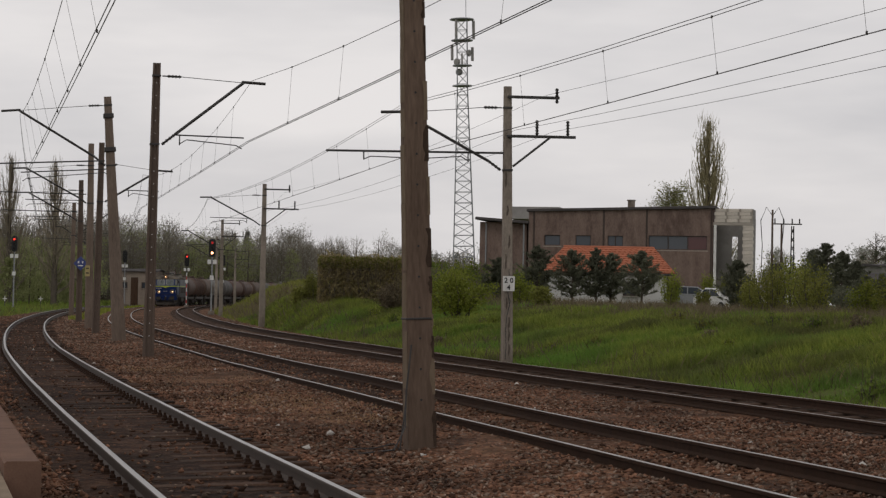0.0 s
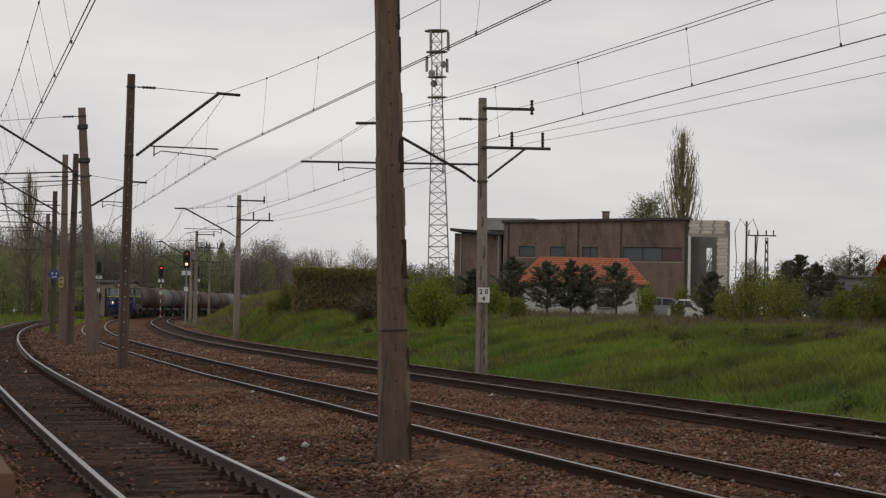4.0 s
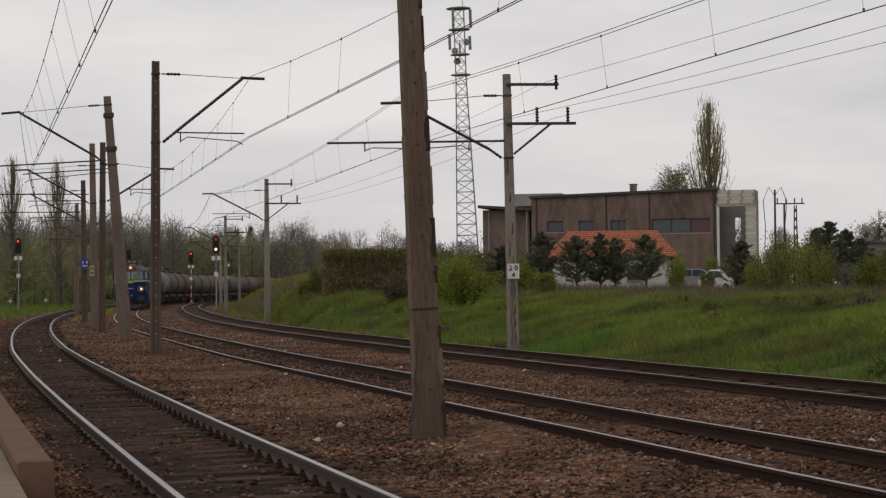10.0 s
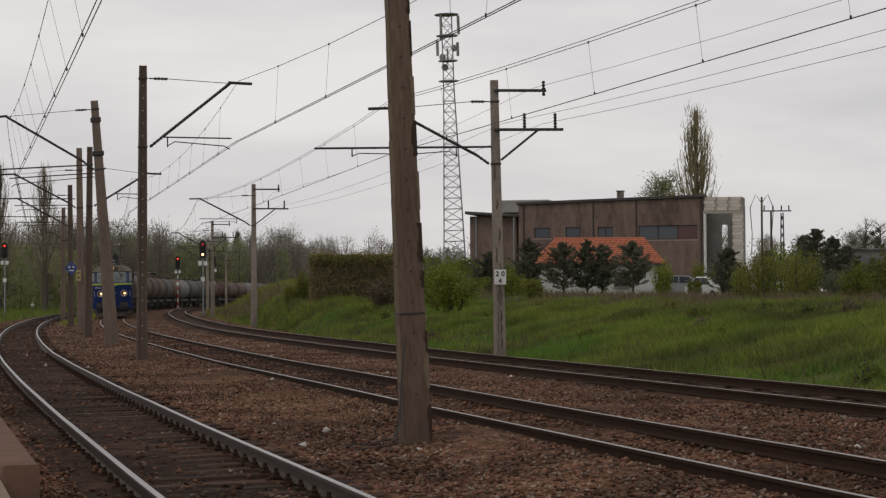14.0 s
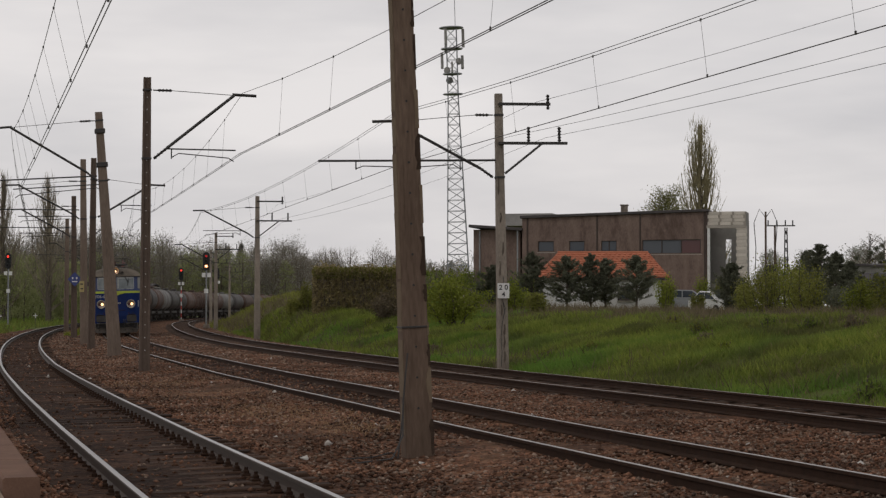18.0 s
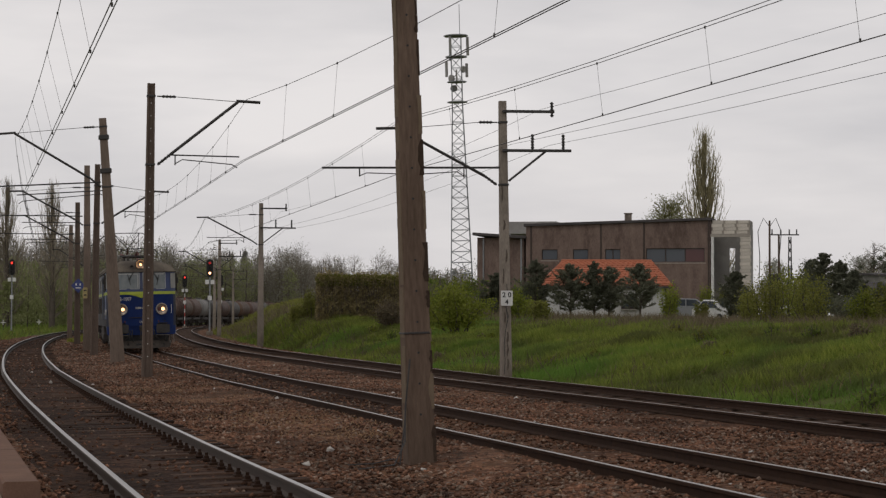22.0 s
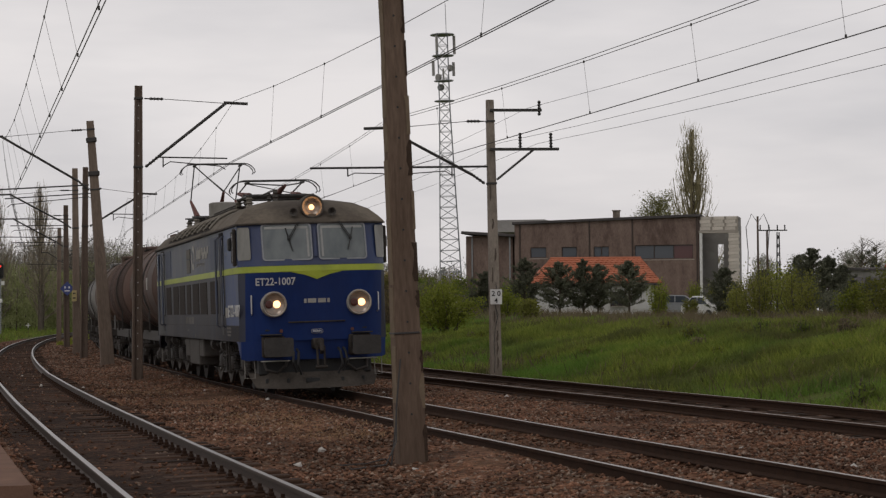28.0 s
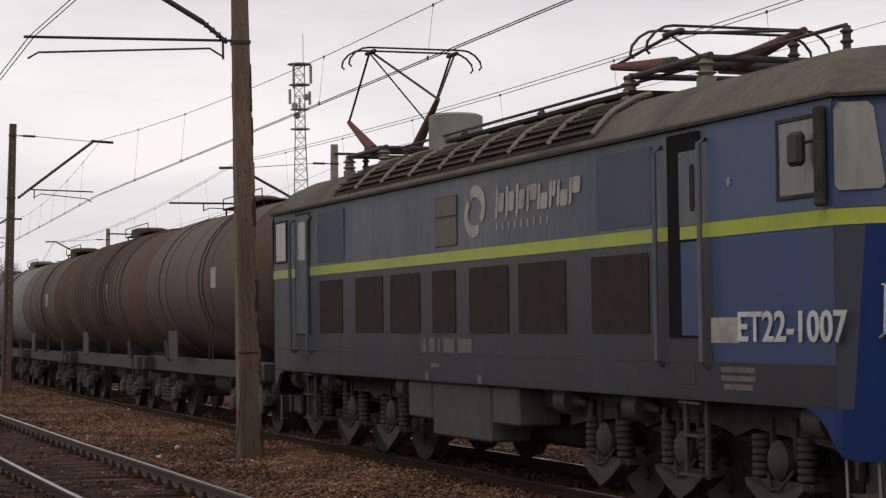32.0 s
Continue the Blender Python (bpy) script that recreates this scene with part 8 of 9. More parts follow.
def red_house():
    b = thing("red_roofed_house", "cream house with steep red roof and timbered gable", "house")
    c = Vector((31.7, 112.0, 1.1))
    m = Matrix.Translation(c) @ Matrix.Rotation(radians(16), 4, "Z") @ Matrix.Scale(0.76, 4)
    w, dep, he, hr = 8.2, 6.6, 3.0, 8.7
    tn = m.to_3x3()
    P = lambda x, y, z: m @ Vector((x, y, z))
    for nm, cc, s in (("side_wall", (-w / 2 + 0.15, dep / 2, he / 2), (0.3, dep, he)), ("side_wall", (w / 2 - 0.15, dep / 2, he / 2), (0.3, dep, he))):
        mb = Mb()
        mb.box(P(*cc), s, 0.01, tn)
        part(nm, mb, PLASTER_CREAM, b)
    for y, nm in ((0, "gable_wall"), (dep - 0.3, "rear_gable_wall")):
        mb = Mb()
        mb.loft([[P(x, yy, z) for x, z in ((-w / 2, 0), (w / 2, 0), (w / 2, he), (0, hr - 0.25), (-w / 2, he))] for yy in (y, y + 0.3)])
        part(nm, mb, PLASTER_CREAM, b)
    e = 0.7
    k = (hr - he) / (w / 2)
    core = Mb()
    for sd in (-1, 1):
        core.loft([[P(sd * (w / 2 + e), y, he - e * k), P(0, y, hr), P(0, y, hr - 0.22), P(sd * (w / 2 + e), y, he - e * k - 0.22)] for y in (-0.6, dep + 0.5)])
    roof = part("roof", core, TILE_RED, b, "steep red tiled roof")
    for sd in (-1, 1):
        tile_courses(roof, P(sd * (w / 2 + e), -0.6, he - e * k), P(sd * (w / 2 + e), dep + 0.5, he - e * k), P(0, -0.6, hr), P(0, dep + 0.5, hr), 20, TILE_RED)
        mb = Mb()
        mb.loft([[P(sd * (w / 2 + e), y, he - e * k - 0.26), P(0, y, hr - 0.2), P(0, y, hr + 0.06), P(sd * (w / 2 + e), y, he - e * k + 0.02)] for y in (-0.72, -0.6)])
        part("barge_board", mb, TILE_RED, b)
        mb = Mb()
        mb.tube([P(sd * (w / 2 + e), -0.6, he - e * k - 0.12), P(sd * (w / 2 + e), dep + 0.4, he - e * k - 0.12)], 0.07, 8)
        part("gutter", mb, STEEL, b)
    # timber framing on the gable
    y = -0.06
    for p0, p1 in (((-1.95, 5.55), (1.95, 5.55)), ((0, 5.55), (0, 8.2)), ((-1.4, 6.6), (-0.1, 5.6)), ((1.4, 6.6), (0.1, 5.6))):
        mb = Mb()
        mb.tube([P(p0[0], y, p0[1]), P(p1[0], y, p1[1])], 0.09, 4)
        part("timber_beam", mb, TIMBER, b)
    for x, z, ww, hh in ((-1.35, 4.2, 1.15, 1.35), (1.35, 4.2, 1.15, 1.35), (-2.2, 1.6, 1.2, 1.2), (1.6, 1.6, 1.4, 1.2)):
        window_unit(b, P(x, -0.02, z), ww, hh, tn, [WINDOW], 2)
    for x, yy, z in ((-0.9, 3.2, hr - 0.4), (0.2, 6.6, hr - 0.1)):
        mb = Mb()
        mb.box(P(x, yy, z + 0.1), (0.75, 0.6, 1.0), 0.02, tn)
        mb.box(P(x, yy, z + 0.66), (0.88, 0.72, 0.12), 0.02, tn)
        part("chimney", mb, TILE_RED, b)
    for px, py, z in ((-0.2, 6.9, hr + 0.7), (-3.3, -0.2, 2.55)):
        mb = Mb()
        q = P(px, py, z)
        fwd = Vector((-0.25, -0.95, 0.2)).normalized()
        mb.tube([q, q + fwd * 0.05, q + fwd * 0.13], [0.06, 0.25, 0.32], 18)
        mb.tube([q, q - Vector((0, 0, 0.6))], 0.03, 6)
        part("satellite_dish", mb, PLASTER_GREY, b, "grey satellite dish")
    mb = Mb()
    q = P(0.3, 6.6, hr + 1.0)
    mb.tube([q, q + Vector((0, 0, 1.7))], 0.018, 6)
    mb.tube([q + Vector((-0.18, 0, 1.5)), q + Vector((0.18, 0, 1.5))], 0.015, 5)
    part("aerial", mb, STEEL, b)
    # small dormer on the long slope
    mb = Mb()
    mb.loft([[P(-w / 2 - 0.5, 1.4, he - 0.4), P(-w / 2 - 0.5, 4.4, he - 0.4), P(-w / 2 + 1.9, 2.9, he + 2.6)], [P(-w / 2 - 0.9, 1.4, he - 0.3), P(-w / 2 - 0.9, 4.4, he - 0.3), P(-w / 2 + 1.7, 2.9, he + 2.8)]])
    part("eyebrow_dormer", mb, TILE_RED, roof)
    return b


red_house()


def shed(name, label, x, y, w, d, h, hr, wall, roofm, turn=0.0, z=1.1):
    b = thing(name, label, "shed")
    m = Matrix.Translation((x, y, z)) @ Matrix.Rotation(radians(turn), 4, "Z")
    tn = m.to_3x3()
    mb = Mb()
    mb.box(m @ Vector((0, 0, h / 2)), (w, d, h), 0.02, tn)
    part("wall", mb, wall, b)
    mb = Mb()
    mb.loft([[m @ Vector((x_, y_, z_)) for y_, z_ in ((-d / 2 - 0.3, h), (0, hr), (d / 2 + 0.3, h), (d / 2 + 0.3, h - 0.12), (0, hr - 0.14), (-d / 2 - 0.3, h - 0.12))] for x_ in (-w / 2 - 0.3, w / 2 + 0.3)])
    part("roof", mb, roofm, b)
    for k in (-0.25, 0.25):
        window_unit(b, m @ Vector((k * w, -d / 2 - 0.02, h * 0.6)), 0.8, 0.7, tn, [WINDOW], 1)
    mb = Mb()
    mb.box(m @ Vector((0, -d / 2 - 0.03, h * 0.42)), (0.95, 0.08, h * 0.8), 0.01, tn)
    part("door", mb, TIMBER, b)
    return b


shed("pale_outbuilding", "low pale rendered outbuilding with a flat dark roof edge", 33.6, 141, 8.5, 6, 3.3, 3.45, PLASTER_GREY, ROOF_DARK, 6)
shed("white_garage", "low white outbuilding with a dark flat roof", 26.8, 122, 4.2, 4, 2.1, 2.5, PLASTER, ROOF_DARK, 5)
shed("red_roofed_barn", "low house with a wide red roof", 41.0, 150, 13.0, 8, 2.6, 5.2, PLASTER_CREAM, TILE_RED, 6)


def lattice_tower():
    b = thing("lattice_tower", "tall grey lattice radio tower with antennas on top", "tower", pose(2.75, 250, 1.4, 0, -1.6, 0))
    h, w0, w1 = 34.6, 2.9, 1.25

    def corner(k, z):
        w = w0 + (w1 - w0) * min(z / (h * 0.75), 1)
        return Vector(((-1, 1, 1, -1)[k] * w / 2, (-1, -1, 1, 1)[k] * w / 2, z))

    n = 26
    for k in range(4):
        mb = Mb()
        mb.tube([corner(k, h * i / n) for i in range(n + 1)], 0.07, 6)
        part("leg", mb, GALV, b)
        mb = Mb()
        for i in range(n):
            z0, z1 = h * i / n, h * (i + 1) / n
            a, c = (corner(k, z0), corner((k + 1) % 4, z1)) if i % 2 else (corner((k + 1) % 4, z0), corner(k, z1))
            mb.tube([a, c], 0.04, 4, caps=False)
            mb.tube([corner(k, z1), corner((k + 1) % 4, z1)], 0.03, 4, caps=False)
        part("bracing", mb, GALV, b)["kind"] = "stuff"
    for z, r in ((26.4, 1.25), (28.9, 1.2), (32.0, 1.35), (34.6, 1.5)):
        mb = Mb()
        mb.tube([(0, 0, z - 0.06), (0, 0, z + 0.06)], r, 12)
        part("platform", mb, GALV, b)
    for k, (z, hgt) in enumerate(((33.3, 2.3), (33.0, 2.6), (33.4, 2.0), (30.4, 1.7), (30.6, 1.9), (29.6, 1.3))):
        a = 6.283 * k / 3 + 0.5 * (k > 2)
        mb = Mb()
        mb.box((math.cos(a) * 1.45, math.sin(a) * 1.45, z), (0.3, 0.22, hgt), 0.03, rz(math.degrees(a)))
        mb.tube([(math.cos(a) * 1.3, math.sin(a) * 1.3, z - hgt / 2), (math.cos(a) * 1.3, math.sin(a) * 1.3, z + hgt / 2)], 0.05, 6)
        part("antenna_panel", mb, PLASTER_GREY, b)
    for k in range(3):
        mb = Mb()
        a = 2.0 + k * 1.9
        c = Vector((math.cos(a) * 0.9, math.sin(a) * 0.9, 28.2 + k * 1.1))
        mb.disc(c, (math.cos(a), math.sin(a), 0), 0.42, 0.3, 16)
        part("dish_antenna", mb, PLASTER_GREY, b)
    mb = Mb()
    mb.tube([(0.5, 0, 34.6), (0.5, 0, 38.5)], 0.04, 6)
    part("lightning_rod", mb, GALV, b)
    return b


lattice_tower()


def transformer_poles():
    b = thing("transformer_poles", "dark wooden pole transformer with looping cables", "power pole", pose(26.7, 165, 1.2))
    for x, h in ((0, 8.1), (0.75, 6.9)):
        mb = Mb()
        mb.tube([(x, 0, -0.3), (x, 0, h)], [0.10, 0.08], 10)
        part("pole", mb, CONCRETE_DARK, b)
    mb = Mb()
    for x in (1.45, 1.85):
        mb.tube([(x, 0, -0.3), (1.65 + (x - 1.65) * 0.4, 0, 6.8)], 0.05, 6)
    for i in range(9):
        z = 0.5 + i * 0.7
        mb.tube([(1.46 + 0.01 * i, 0, z), (1.84 - 0.01 * i, 0, z + 0.6)], 0.03, 4)
        mb.tube([(1.84 - 0.01 * i, 0.02, z), (1.46 + 0.01 * i, 0.02, z + 0.6)], 0.03, 4)
    part("lattice_pole", mb, STEEL, b)
    mb = Mb()
    mb.box((1.2, 0, 6.95), (2.4, 0.1, 0.1), 0.01)
    part("crossarm", mb, STEEL, b)
    for x in (0.2, 0.9, 1.6, 2.2):
        mb = Mb()
        insulator(mb, (x, 0, 7.0), (0, 0, 1), 3, 0.08, 0.4)
        part("insulator", mb, STEEL, b)
    for sd in (-1, 1):
        mb = Mb()
        mb.tube([(0, 0, 7.6), (sd * 0.5, 0, 8.3), (sd * 0.95, 0, 7.2), (sd * 0.8, 0, 5.2), (sd * 0.85, 0, 3.4)], 0.035, 5)
        part("cable_loop", mb, STEEL, b)
    mb = Mb()
    mb.box((0.35, 0.1, 3.2), (0.9, 0.7, 1.1), 0.05)
    part("transformer_tank", mb, STEEL, b)
    return b


transformer_poles()


def car(x, y, z, turn, paint, label):
    c = thing("parked_car", label, "car", pose(x, y, z, 0, 0, turn))
    prof = [(-2.1, 0.35), (-2.12, 0.72), (-1.95, 0.86), (-1.25, 0.95), (-0.55, 1.42), (0.75, 1.46), (1.6, 1.02), (2.05, 0.92), (2.1, 0.4)]
    mb = Mb()
    rings = []
    for yy, s in ((-0.84, 0.94), (-0.78, 1.0), (0.78, 1.0), (0.84, 0.94)):
        rings.append([(px, yy, 0.3 + (pz - 0.3) * s) for px, pz in prof])
    mb.loft(rings)
    part("body", mb, paint, c, smooth=True)
    for yy in (-0.845, 0.845):
        for q in ([(-1.05, 0.98), (-0.5, 1.36), (0.05, 1.38), (0.05, 0.98)], [(0.12, 0.98), (0.12, 1.38), (0.7, 1.38), (1.3, 1.02)]):
            mb = Mb()
            mb.plate([(a, yy * 0.985, zz) for a, zz in q], (0, 1 if yy > 0 else -1, 0), 0.025)
            part("side_window", mb, WINDOW, c)
    for a in (-1.3, 1.3):
        for yy in (-0.8, 0.8):
            mb = Mb()
            mb.tube([(a, yy - 0.1, 0.32), (a, yy + 0.1, 0.32)], 0.32, 18)
            wh = part("wheel", mb, BLACK_PAINT, c)
            mb = Mb()
            mb.tube([(a, yy - 0.105, 0.32), (a, yy + 0.105, 0.32)], 0.19, 12)
            part("rim", mb, GALV, wh)
    for a, q in ((-1, [(-1.3, 0.97), (-0.58, 1.41)]), (1, [(0.8, 1.44), (1.56, 1.05)])):
        mb = Mb()
        mb.plate([(q[0][0] + 0.0, -0.68, q[0][1] + 0.03), (q[0][0], 0.68, q[0][1] + 0.03), (q[1][0], 0.66, q[1][1] + 0.03), (q[1][0], -0.66, q[1][1] + 0.03)], (0, 0, 1), 0.01)
        part("windscreen", mb, WINDOW, c)
    for yy in (-0.6, 0.6):
        mb = Mb()
        mb.box((2.06, yy, 0.75), (0.06, 0.3, 0.16), 0.02)
        part("headlight", mb, RUBBER, c)
    return c


car(16.7, 121, 1.05, 112, WHITE_PAINT, "white car parked behind the bank")
car(15.3, 126, 1.18, 172, GALV, "silver car parked behind the bank")


HUT_BEIGE = mk("stained_beige_plaster", (0.24, 0.20, 0.165), (0.34, 0.285, 0.235), 1.2, 0.9, 0.2, dirt=(0.15, 0.12, 0.10))
shed("trackside_hut", "pale trackside hut with dark windows beyond the masts", -40.0, 268, 5.6, 4, 4.7, 5.0, HUT_BEIGE, ROOF_DARK, -6, -0.3)

# ---- signals and signs beside the tracks ----
LAMP_RED_DIM = glow("faint_red_lens", (0.6, 0.03, 0.03), 0.5)


def signal_head(parent, x, y, z, lit_red, lit_low, k=1.0):
    hd = Mb()
    hd.plate([(x + a, y, z + b) for a, b in rounded(-0.28 * k, 0.28 * k, -0.75 * k, 0.75 * k, 0.26 * k)], (0, 1, 0), 0.05)
    hd.box((x, y + 0.16, z), (0.34 * k, 0.26, 1.3 * k), 0.03)
    ob = part("signal_head", hd, BLACK_PAINT, parent)
    for dz, lit in ((0.42, lit_red), (0.0, None), (-0.42, lit_low)):
        vis = Mb()
        vis.tube([(x, y, z + dz * k), (x, y - 0.22, z + dz * k - 0.02)], 0.13 * k, 12, caps=False)
        part("visor", vis, BLACK_PAINT, ob)
        ln = Mb()
        ln.disc((x, y - 0.02, z + dz * k), (0, 1, 0), 0.10 * k, 0.03, 12)
        part("lens", ln, lit or BLACK_PAINT, ob, "lit signal lens" if lit else "")
    return ob


def striped_post(parent, x, y, z0, z1, r=0.055):
    n = max(4, int((z1 - z0) / 0.45))
    for k in range(n):
        mb = Mb()
        mb.tube([(x, y, z0 + (z1 - z0) * k / n), (x, y, z0 + (z1 - z0) * (k + 1) / n)], r, 10)
        part("post_band", mb, RED_PAINT if k % 2 else WHITE_PAINT, parent)


def light_signal(x, y, z0, head_z, lit_red, lit_low, label, striped=False, plates=True):
    s = thing("light_signal", label, "railway signal", pose(x, y, z0), group="signals along the tracks")
    h = head_z - z0
    if striped:
        striped_post(s, 0, 0, 0, h - 1.5)
        mb = Mb()
        mb.tube([(0, 0, h - 1.5), (0, 0, h + 0.3)], 0.05, 8)
        part("post", mb, STEEL, s)
    else:
        mb = Mb()
        mb.tube([(0, 0, 0), (0, 0, h + 0.3)], [0.075, 0.055], 10)
        part("post", mb, GALV, s)
    signal_head(s, 0, -0.12, h, lit_red, lit_low)
    if plates:
        for x_ in (-0.14, 0.14):
            mb = Mb()
            mb.box((x_ * 1.6, -0.1, h - 1.15), (0.3, 0.03, 0.36), 0.01)
            part("plate", mb, WHITE_PAINT, s)
    mb = Mb()
    mb.box((0, -0.09, h * 0.55), (0.34, 0.02, 0.36), 0.005)
    part("number_plate", mb, WHITE_PAINT, s)
    mb = Mb()
    mb.box((0, 0, 0.1), (0.5, 0.5, 0.35), 0.04)
    part("footing", mb, CONCRETE_PALE, s)
    ld = Mb()
    for x_ in (-0.15, 0.15):
        ld.tube([(x_, 0.3, 0.2), (x_, 0.22, h)], 0.014, 5)
    for k in range(int(h / 0.35)):
        ld.tube([(-0.15, 0.28, 0.4 + k * 0.35), (0.15, 0.28, 0.4 + k * 0.35)], 0.010, 4)
    part("ladder", ld, STEEL, s)
    return s


light_signal(-40.0, 190, -0.3, 5.9, LAMP_RED, None, "black light signal showing red beside the near track", plates=True)
p = on_line(152, 8.0)
light_signal(p.x - 0.65, p.y - 1.2, -0.1, 5.38, LAMP_RED_DIM, LAMP_ORANGE, "black light signal with a lit orange lamp")
light_signal(-30.9, 246, -0.1, 5.6, LAMP_RED, None, "black light signal showing red on a striped post", True)
light_signal(-28.7, 266, -0.1, 6.0, None, None, "dark light signal on a red and white post", True)
light_signal(-38.4, 246, -0.1, 5.9, None, None, "dark light signal beside the trackside hut")
light_signal(-36.0, 250, -0.1, 7.5, None, None, "dark light signal behind the masts")


def plate_sign(name, label, x, y, z, turn, build):
    s = thing(name, label, "sign", pose(x, y, z, 0, 0, turn))
    build(s)
    return s


def diamond(s):
    mb = Mb()
    mb.plate([(0, 0, -0.42), (0.42, 0, 0), (0, 0, 0.42), (-0.42, 0, 0)], (0, 1, 0), 0.02)
    part("board", mb, BLUE_SIGN, s, "blue diamond board")
    mb = Mb()
    mb.box((0, -0.012, -0.13), (0.30, 0.012, 0.06))
    for x in (-0.12, 0.12):
        mb.box((x, -0.012, 0.07), (0.08, 0.012, 0.12))
    part("symbol", mb, WHITE_PAINT, s)


def yellow(s):
    mb = Mb()
    mb.plate([(a, 0, b) for a, b in rounded(-0.11, 0.11, -0.26, 0.26, 0.03)], (0, 1, 0), 0.02)
    part("board", mb, YELLOW_SIGN, s)
    for z in (0.12, -0.1):
        mb = Mb()
        mb.box((0, -0.012, z), (0.13, 0.012, 0.06))
        part("marking_bar", mb, BLACK_PAINT, s)


def kilometre(s):
    mb = Mb()
    mb.plate([(a, 0, b) for a, b in rounded(-0.165, 0.165, -0.21, 0.21, 0.02)], (0, 1, 0), 0.015)
    part("board", mb, WHITE_PAINT, s, "white number board")
    for txt, x, z, size in (("2 0", 0.0, 0.085, 0.2), ("4", 0.0, -0.11, 0.19)):
        lettering(txt, size, BLACK_PAINT, s, Matrix.Translation((x, -0.006, z)) @ Matrix.Rotation(radians(90), 4, "X"), "numerals")


plate_sign("diamond_sign", "blue diamond sign with white marks on a mast", -21.1, 118.6, 3.2, 0, diamond)
plate_sign("mast_plate", "pale yellow plate on a concrete mast", -16.85, 96.6, 2.55, 0, yellow)
plate_sign("kilometre_board", "white board with black kilometre figures on a mast", 1.86, 56.78, 2.02, 0, kilometre)


def cross_marker(x, y, z):
    s = thing("cross_marker", "small white cross marker in the grass", "marker", pose(x, y, z))
    mb = Mb()
    mb.tube([(0, 0, -0.2), (0, 0, 1.0)], 0.03, 6)
    part("post", mb, STEEL, s)
    mb = Mb()
    mb.box((0, -0.03, 1.05), (0.46, 0.03, 0.08), 0.01)
    mb.box((0, -0.05, 1.05), (0.08, 0.03, 0.46), 0.01)
    part("cross", mb, WHITE_PAINT, s)
    return s


cross_marker(-41.0, 191, -0.3)
cross_marker(-40.0, 203, -0.3)


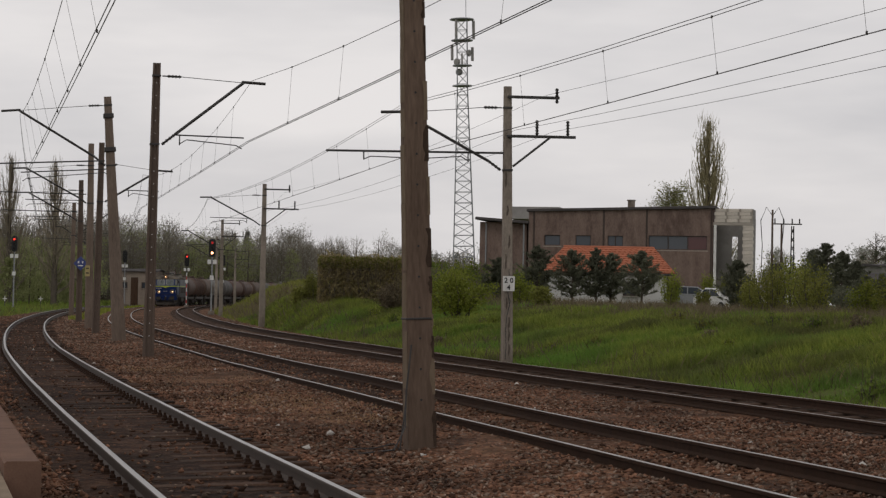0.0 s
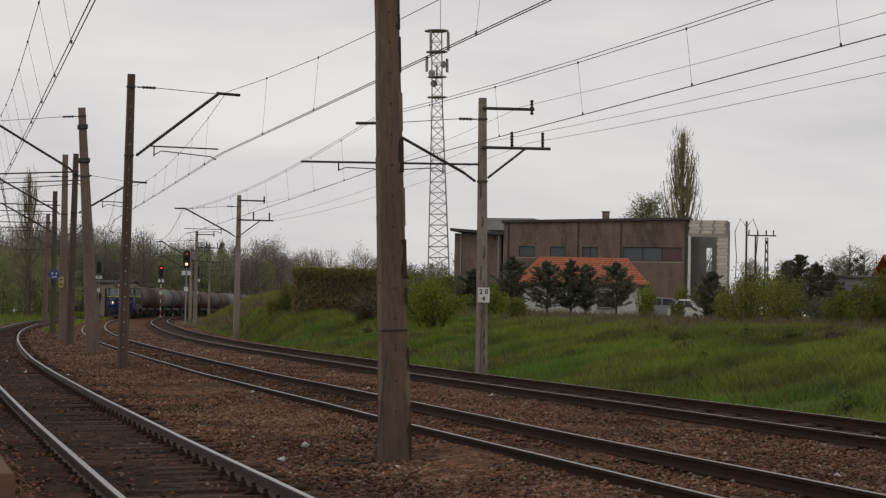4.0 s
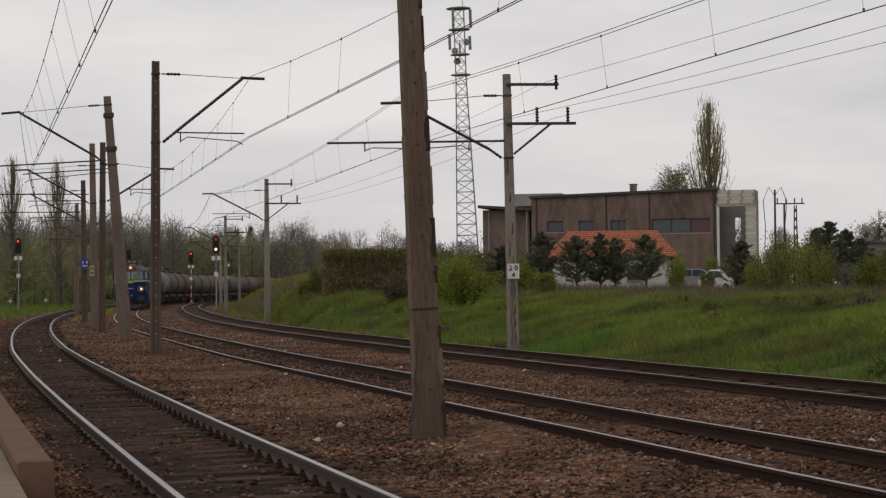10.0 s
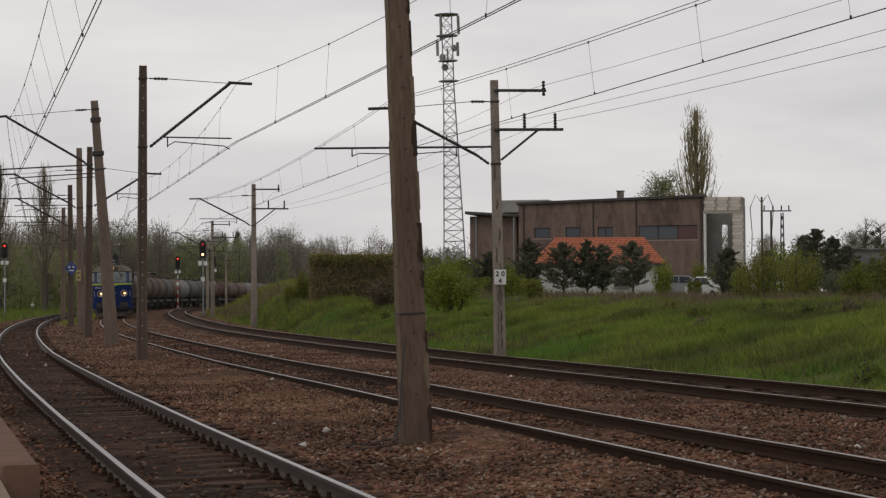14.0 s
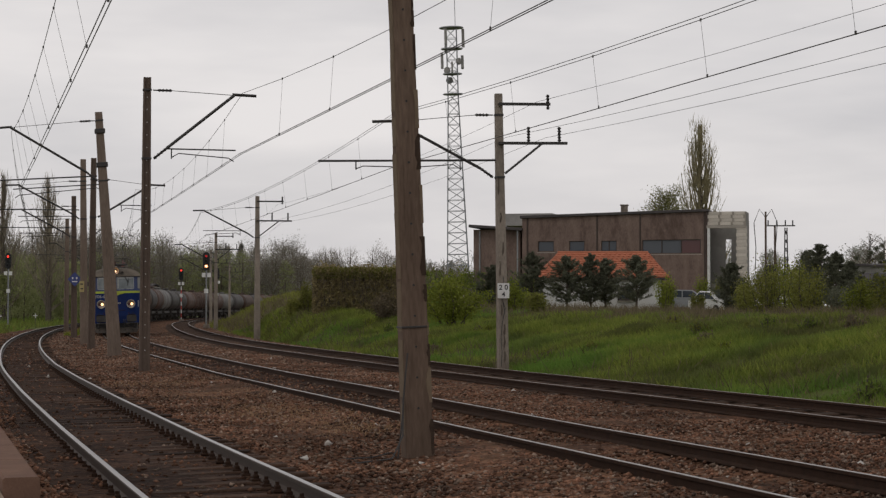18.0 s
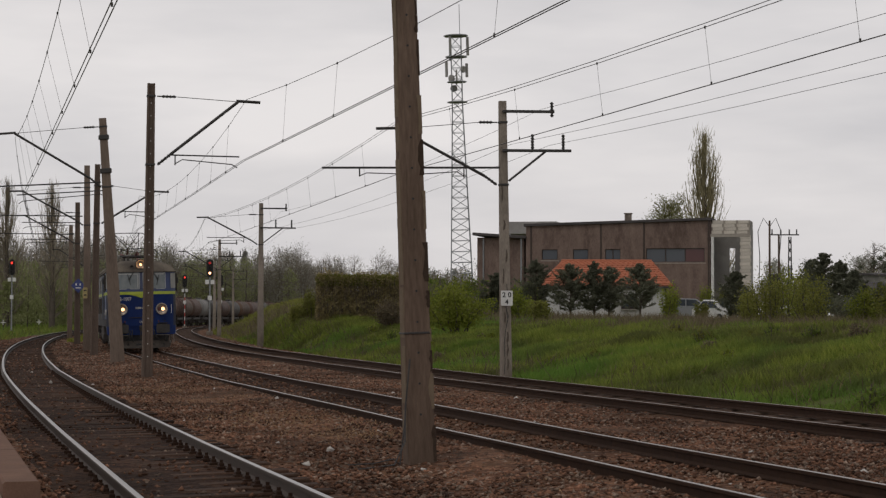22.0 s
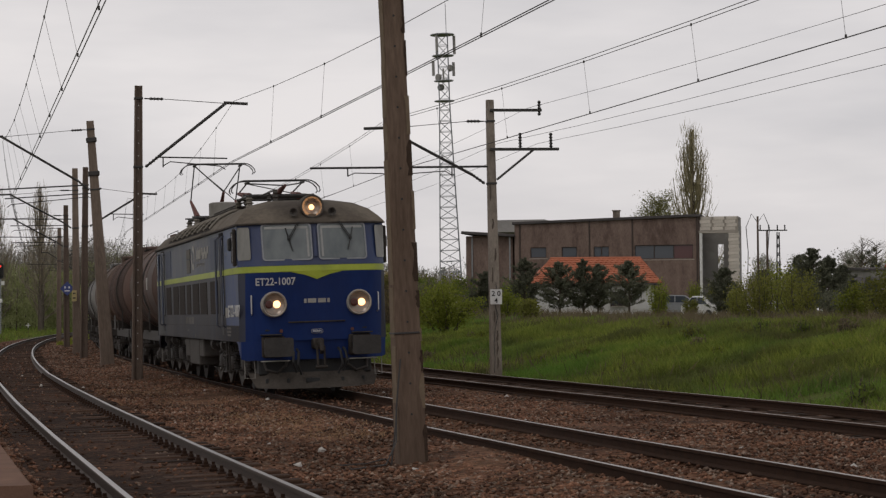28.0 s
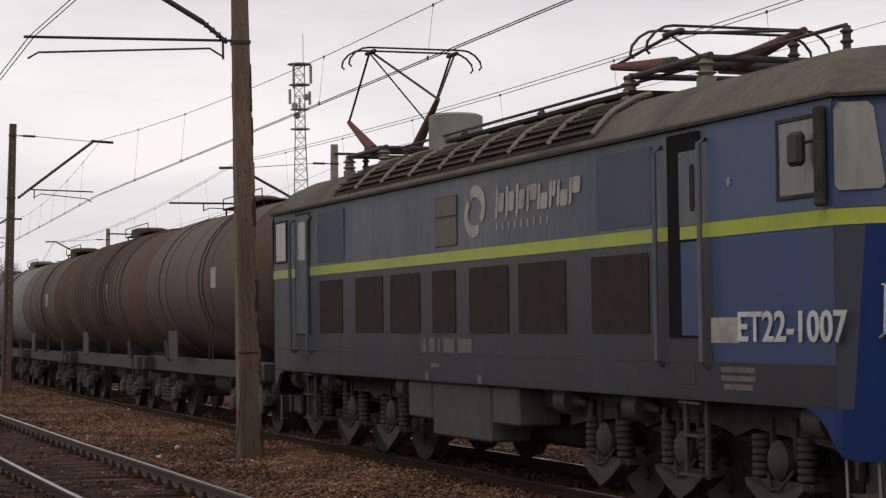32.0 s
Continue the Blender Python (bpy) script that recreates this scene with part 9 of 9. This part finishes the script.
# a hut far up the line and loose stones and litter on the ballast
def loose_stones():
    rng = np.random.default_rng(9)
    ico = [(0, 0, 1), (0.9, 0, 0.2), (0.2, 0.85, 0.1), (-0.8, 0.4, 0.15), (-0.6, -0.7, 0.1), (0.3, -0.9, 0.2), (0, 0, -0.8)]
    tri = [(0, 1, 2), (0, 2, 3), (0, 3, 4), (0, 4, 5), (0, 5, 1), (6, 2, 1), (6, 3, 2), (6, 4, 3), (6, 5, 4), (6, 1, 5)]
    ico, tri = np.array(ico), np.array(tri)
    for mat, n, r0, lab, s_run in ((STONE_A, 100000, 0.025, "loose rust brown ballast stones", 0), (STONE_B, 42000, 0.023, "loose grey brown ballast stones", 0), (STONE_B, 15000, 0.034, "loose grey brown ballast stones", 1), (STONE_A, 22000, 0.034, "loose rust brown ballast stones", 1), (STONE_W, 210, 0.04, "scattered white stones", 0)):
        s = rng.uniform(45, 125, n) if s_run else rng.uniform(0, 1, n) ** 1.9 * 75 - 12
        lat = rng.uniform(-8.4, 7.8, n)
        low = np.min([np.abs(lat - np.array([lat_of(t, q) for q in s])) for t in OFFSETS], axis=0)
        keep = (low < 0.66) | (low > 0.86)
        in_near = np.abs(lat - np.array([lat_of("near", q) for q in s])) < 1.2
        keep &= ~((low < 0.66) & (rng.uniform(size=n) < 0.35))
        keep &= ~(in_near & (rng.uniform(size=n) < (0.6 if mat is not STONE_A else 0.8)))
        keep &= ~((np.abs(lat) < 0.7) & (s > 16) & (rng.uniform(size=n) < (0.25 if mat is STONE_A else 0.7)))
        if mat is STONE_B:
            keep &= (lat > -3.6) | (rng.uniform(size=n) < 0.35)
        s, lat = s[keep], lat[keep]
        n = len(s)
        x, y, a = np.interp(s, LS, LX), np.interp(s, LS, LY), np.interp(s, LS, LA)
        p = np.stack([x + lat * np.cos(a), y - lat * np.sin(a), np.array([ground_z(q, l) for q, l in zip(s, lat)])], 1)
        r = r0 * rng.uniform(0.5, 1.55, (n, 1))
        sc = np.stack([rng.uniform(0.7, 1.4, n), rng.uniform(0.7, 1.4, n), rng.uniform(0.5, 0.95, n)], 1) * r
        q = (ico[None] + rng.normal(size=(n, 7, 3)) * 0.24) * sc[:, None]
        th = rng.uniform(0, 6.283, (n, 1))
        q = np.stack([q[..., 0] * np.cos(th) - q[..., 1] * np.sin(th), q[..., 0] * np.sin(th) + q[..., 1] * np.cos(th), q[..., 2]], 2)
        v = (q + (p + np.array([0, 0, 0.008]))[:, None]).reshape(-1, 3)
        f = (tri[None] + 7 * np.arange(n)[:, None, None]).reshape(-1, 3)
        tagged(new("ballast_stones", raw_mesh("ballast_stones", v, f, mat)), lab, "stones", kind="stuff")
    # dry tufts on the ballast
    pts = []
    for cs, cl, w, m in ((18, -2.2, 1.2, 500), (24, -2.6, 1.6, 600), (32, -1.9, 1.5, 400), (2, -1.7, 0.8, 200)):
        for k in range(m // 3):
            pts.append((cs + rng.normal() * w, cl + rng.normal() * w * 0.3))
    for x_, y_, w in ((-1.98, 31.9, 0.5), (-4.4, 41.0, 0.7), (-1.3, 29.0, 0.35), (-2.9, 34.5, 0.5), (-6.4, 47.0, 0.6)):
        i = int(np.argmin((LX - x_) ** 2 + (LY - y_) ** 2))
        lat_ = (x_ - LX[i]) * math.cos(LA[i]) - (y_ - LY[i]) * math.sin(LA[i])
        s_ = LS[i] + (x_ - LX[i]) * math.sin(LA[i]) + (y_ - LY[i]) * math.cos(LA[i])
        for k in range(1000):
            pts.append((s_ + rng.normal() * w * 1.8, lat_ + rng.normal() * w))
    v = []
    for s_, l_ in pts:
        p = on_line(s_, l_, ground_z(s_, l_) - 0.01)
        a, h = rng.uniform(0, 6.283), rng.uniform(0.015, 0.055)
        d = Vector((math.cos(a), math.sin(a), 0)) * 0.018
        v += [p - d, p + d, p + Vector((rng.normal() * 0.05, rng.normal() * 0.05, h))]
    tagged(new("dry_tufts", raw_mesh("dry_tufts", v, np.arange(len(v)).reshape(-1, 3), STRAW)), "flattened dry grass tufts on the ballast", "grass", kind="stuff")


loose_stones()


# ---- a swallow that darts across ----
FEATHER = mk("dark_feathers", (0.03, 0.028, 0.03), (0.07, 0.065, 0.066), 30, 0.7, 0.1)


def swallow():
    bird = thing("swallow", "small dark swallow in fast level flight", "bird")
    mb = Mb()
    mb.tube([(0.095, 0, 0.0), (0.08, 0, 0.004), (0.05, 0, 0.006), (0.0, 0, 0.0), (-0.05, 0, 0.0), (-0.075, 0, 0.0)], [0.002, 0.012, 0.02, 0.023, 0.013, 0.006], 10)
    part("body", mb, FEATHER, bird, smooth=True)
    for sd in (-1, 1):
        mb = Mb()
        mb.plate([(-0.06, sd * 0.006, 0), (-0.15, sd * 0.035, 0), (-0.085, sd * 0.012, 0)], (0, 0, 1), 0.002)
        part("tail_feather", mb, FEATHER, bird)
    wings = []
    for sd in (-1, 1):
        mb = Mb()
        mb.plate([(0.035, 0, 0), (0.045, sd * 0.06, 0.004), (-0.01, sd * 0.12, 0.004), (-0.08, sd * 0.165, 0), (-0.045, sd * 0.09, 0), (-0.025, 0, 0)], (0, 0, 1), 0.003)
        w = part("wing", mb, FEATHER, bird)
        w.matrix_basis = Matrix.Translation((0, sd * 0.015, 0.008))
        wings.append((w, sd))
    return bird, wings


SWALLOW, WINGS = swallow()


# ---- what moves ----
def front_at(t):
    """How far up the line the leading headlights are at t seconds."""
    rows = ((0, 249.0), (7, 192.2), (12, 150.6), (17, 110.6), (20, 87.1), (24, 54.5), (25.5, 42.5), (27, 30.2), (28, 22.0), (28.5, 17.8), (29, 13.70), (29.5, 9.77), (30, 5.82), (30.5, 1.67), (31, -2.72), (31.5, -6.84), (32, -10.97))
    return float(np.interp(t, [r[0] for r in rows], [r[1] for r in rows]))


def vehicle_pose(s_mid, base):
    """A vehicle whose middle is at s_mid, riding on two bogies base metres apart."""
    s0, s1 = s_mid - base / 2, s_mid + base / 2
    a, b = on_line(s0, lat_of("middle", s0)), on_line(s1, lat_of("middle", s1))
    z = (mid_z("middle", s0) + mid_z("middle", s1)) / 2
    d = a - b
    mid = (a + b) / 2
    return pose(mid.x, mid.y, z + 0.015, 0, 1.4, math.degrees(math.atan2(-d.x, d.y)))


def motions():
    times = [k * 0.5 for k in range(65)]
    walk(LOCO, [(t, vehicle_pose(front_at(t) + YF, 10.3)) for t in times])
    for k, wagon in enumerate(WAGONS):
        off = 18.47 + PITCH * (k + 0.5)
        walk(wagon, [(t, vehicle_pose(front_at(t) + off, 7.2)) for t in times])
    walk(SWALLOW, [(t, pose(1.1 + 17.4 * (t - 5.8), 33.0 - 0.5 * (t - 5.8), 5.98 + 0.35 * min(max(t - 5.8, -1), 1), 12 * math.sin(t * 9), 0, 0)) for t in [k * 0.5 for k in range(65)]])
    for wing, sd in WINGS:
        walk(wing, [(t, Matrix.Translation((0, sd * 0.015, 0.008)) @ Matrix.Rotation(sd * radians(12 + 42 * math.sin(t * 20.0)), 4, "X")) for t in [k * 0.1 for k in range(321)]])
    quick = [k * 0.1 for k in range(321)]
    for ob, r in SPIN:
        y = ob.matrix_basis.translation.copy()
        walk(ob, [(t, Matrix.Translation(y) @ Matrix.Rotation(-8.087 * t / r, 4, "X")) for t in quick])


motions()
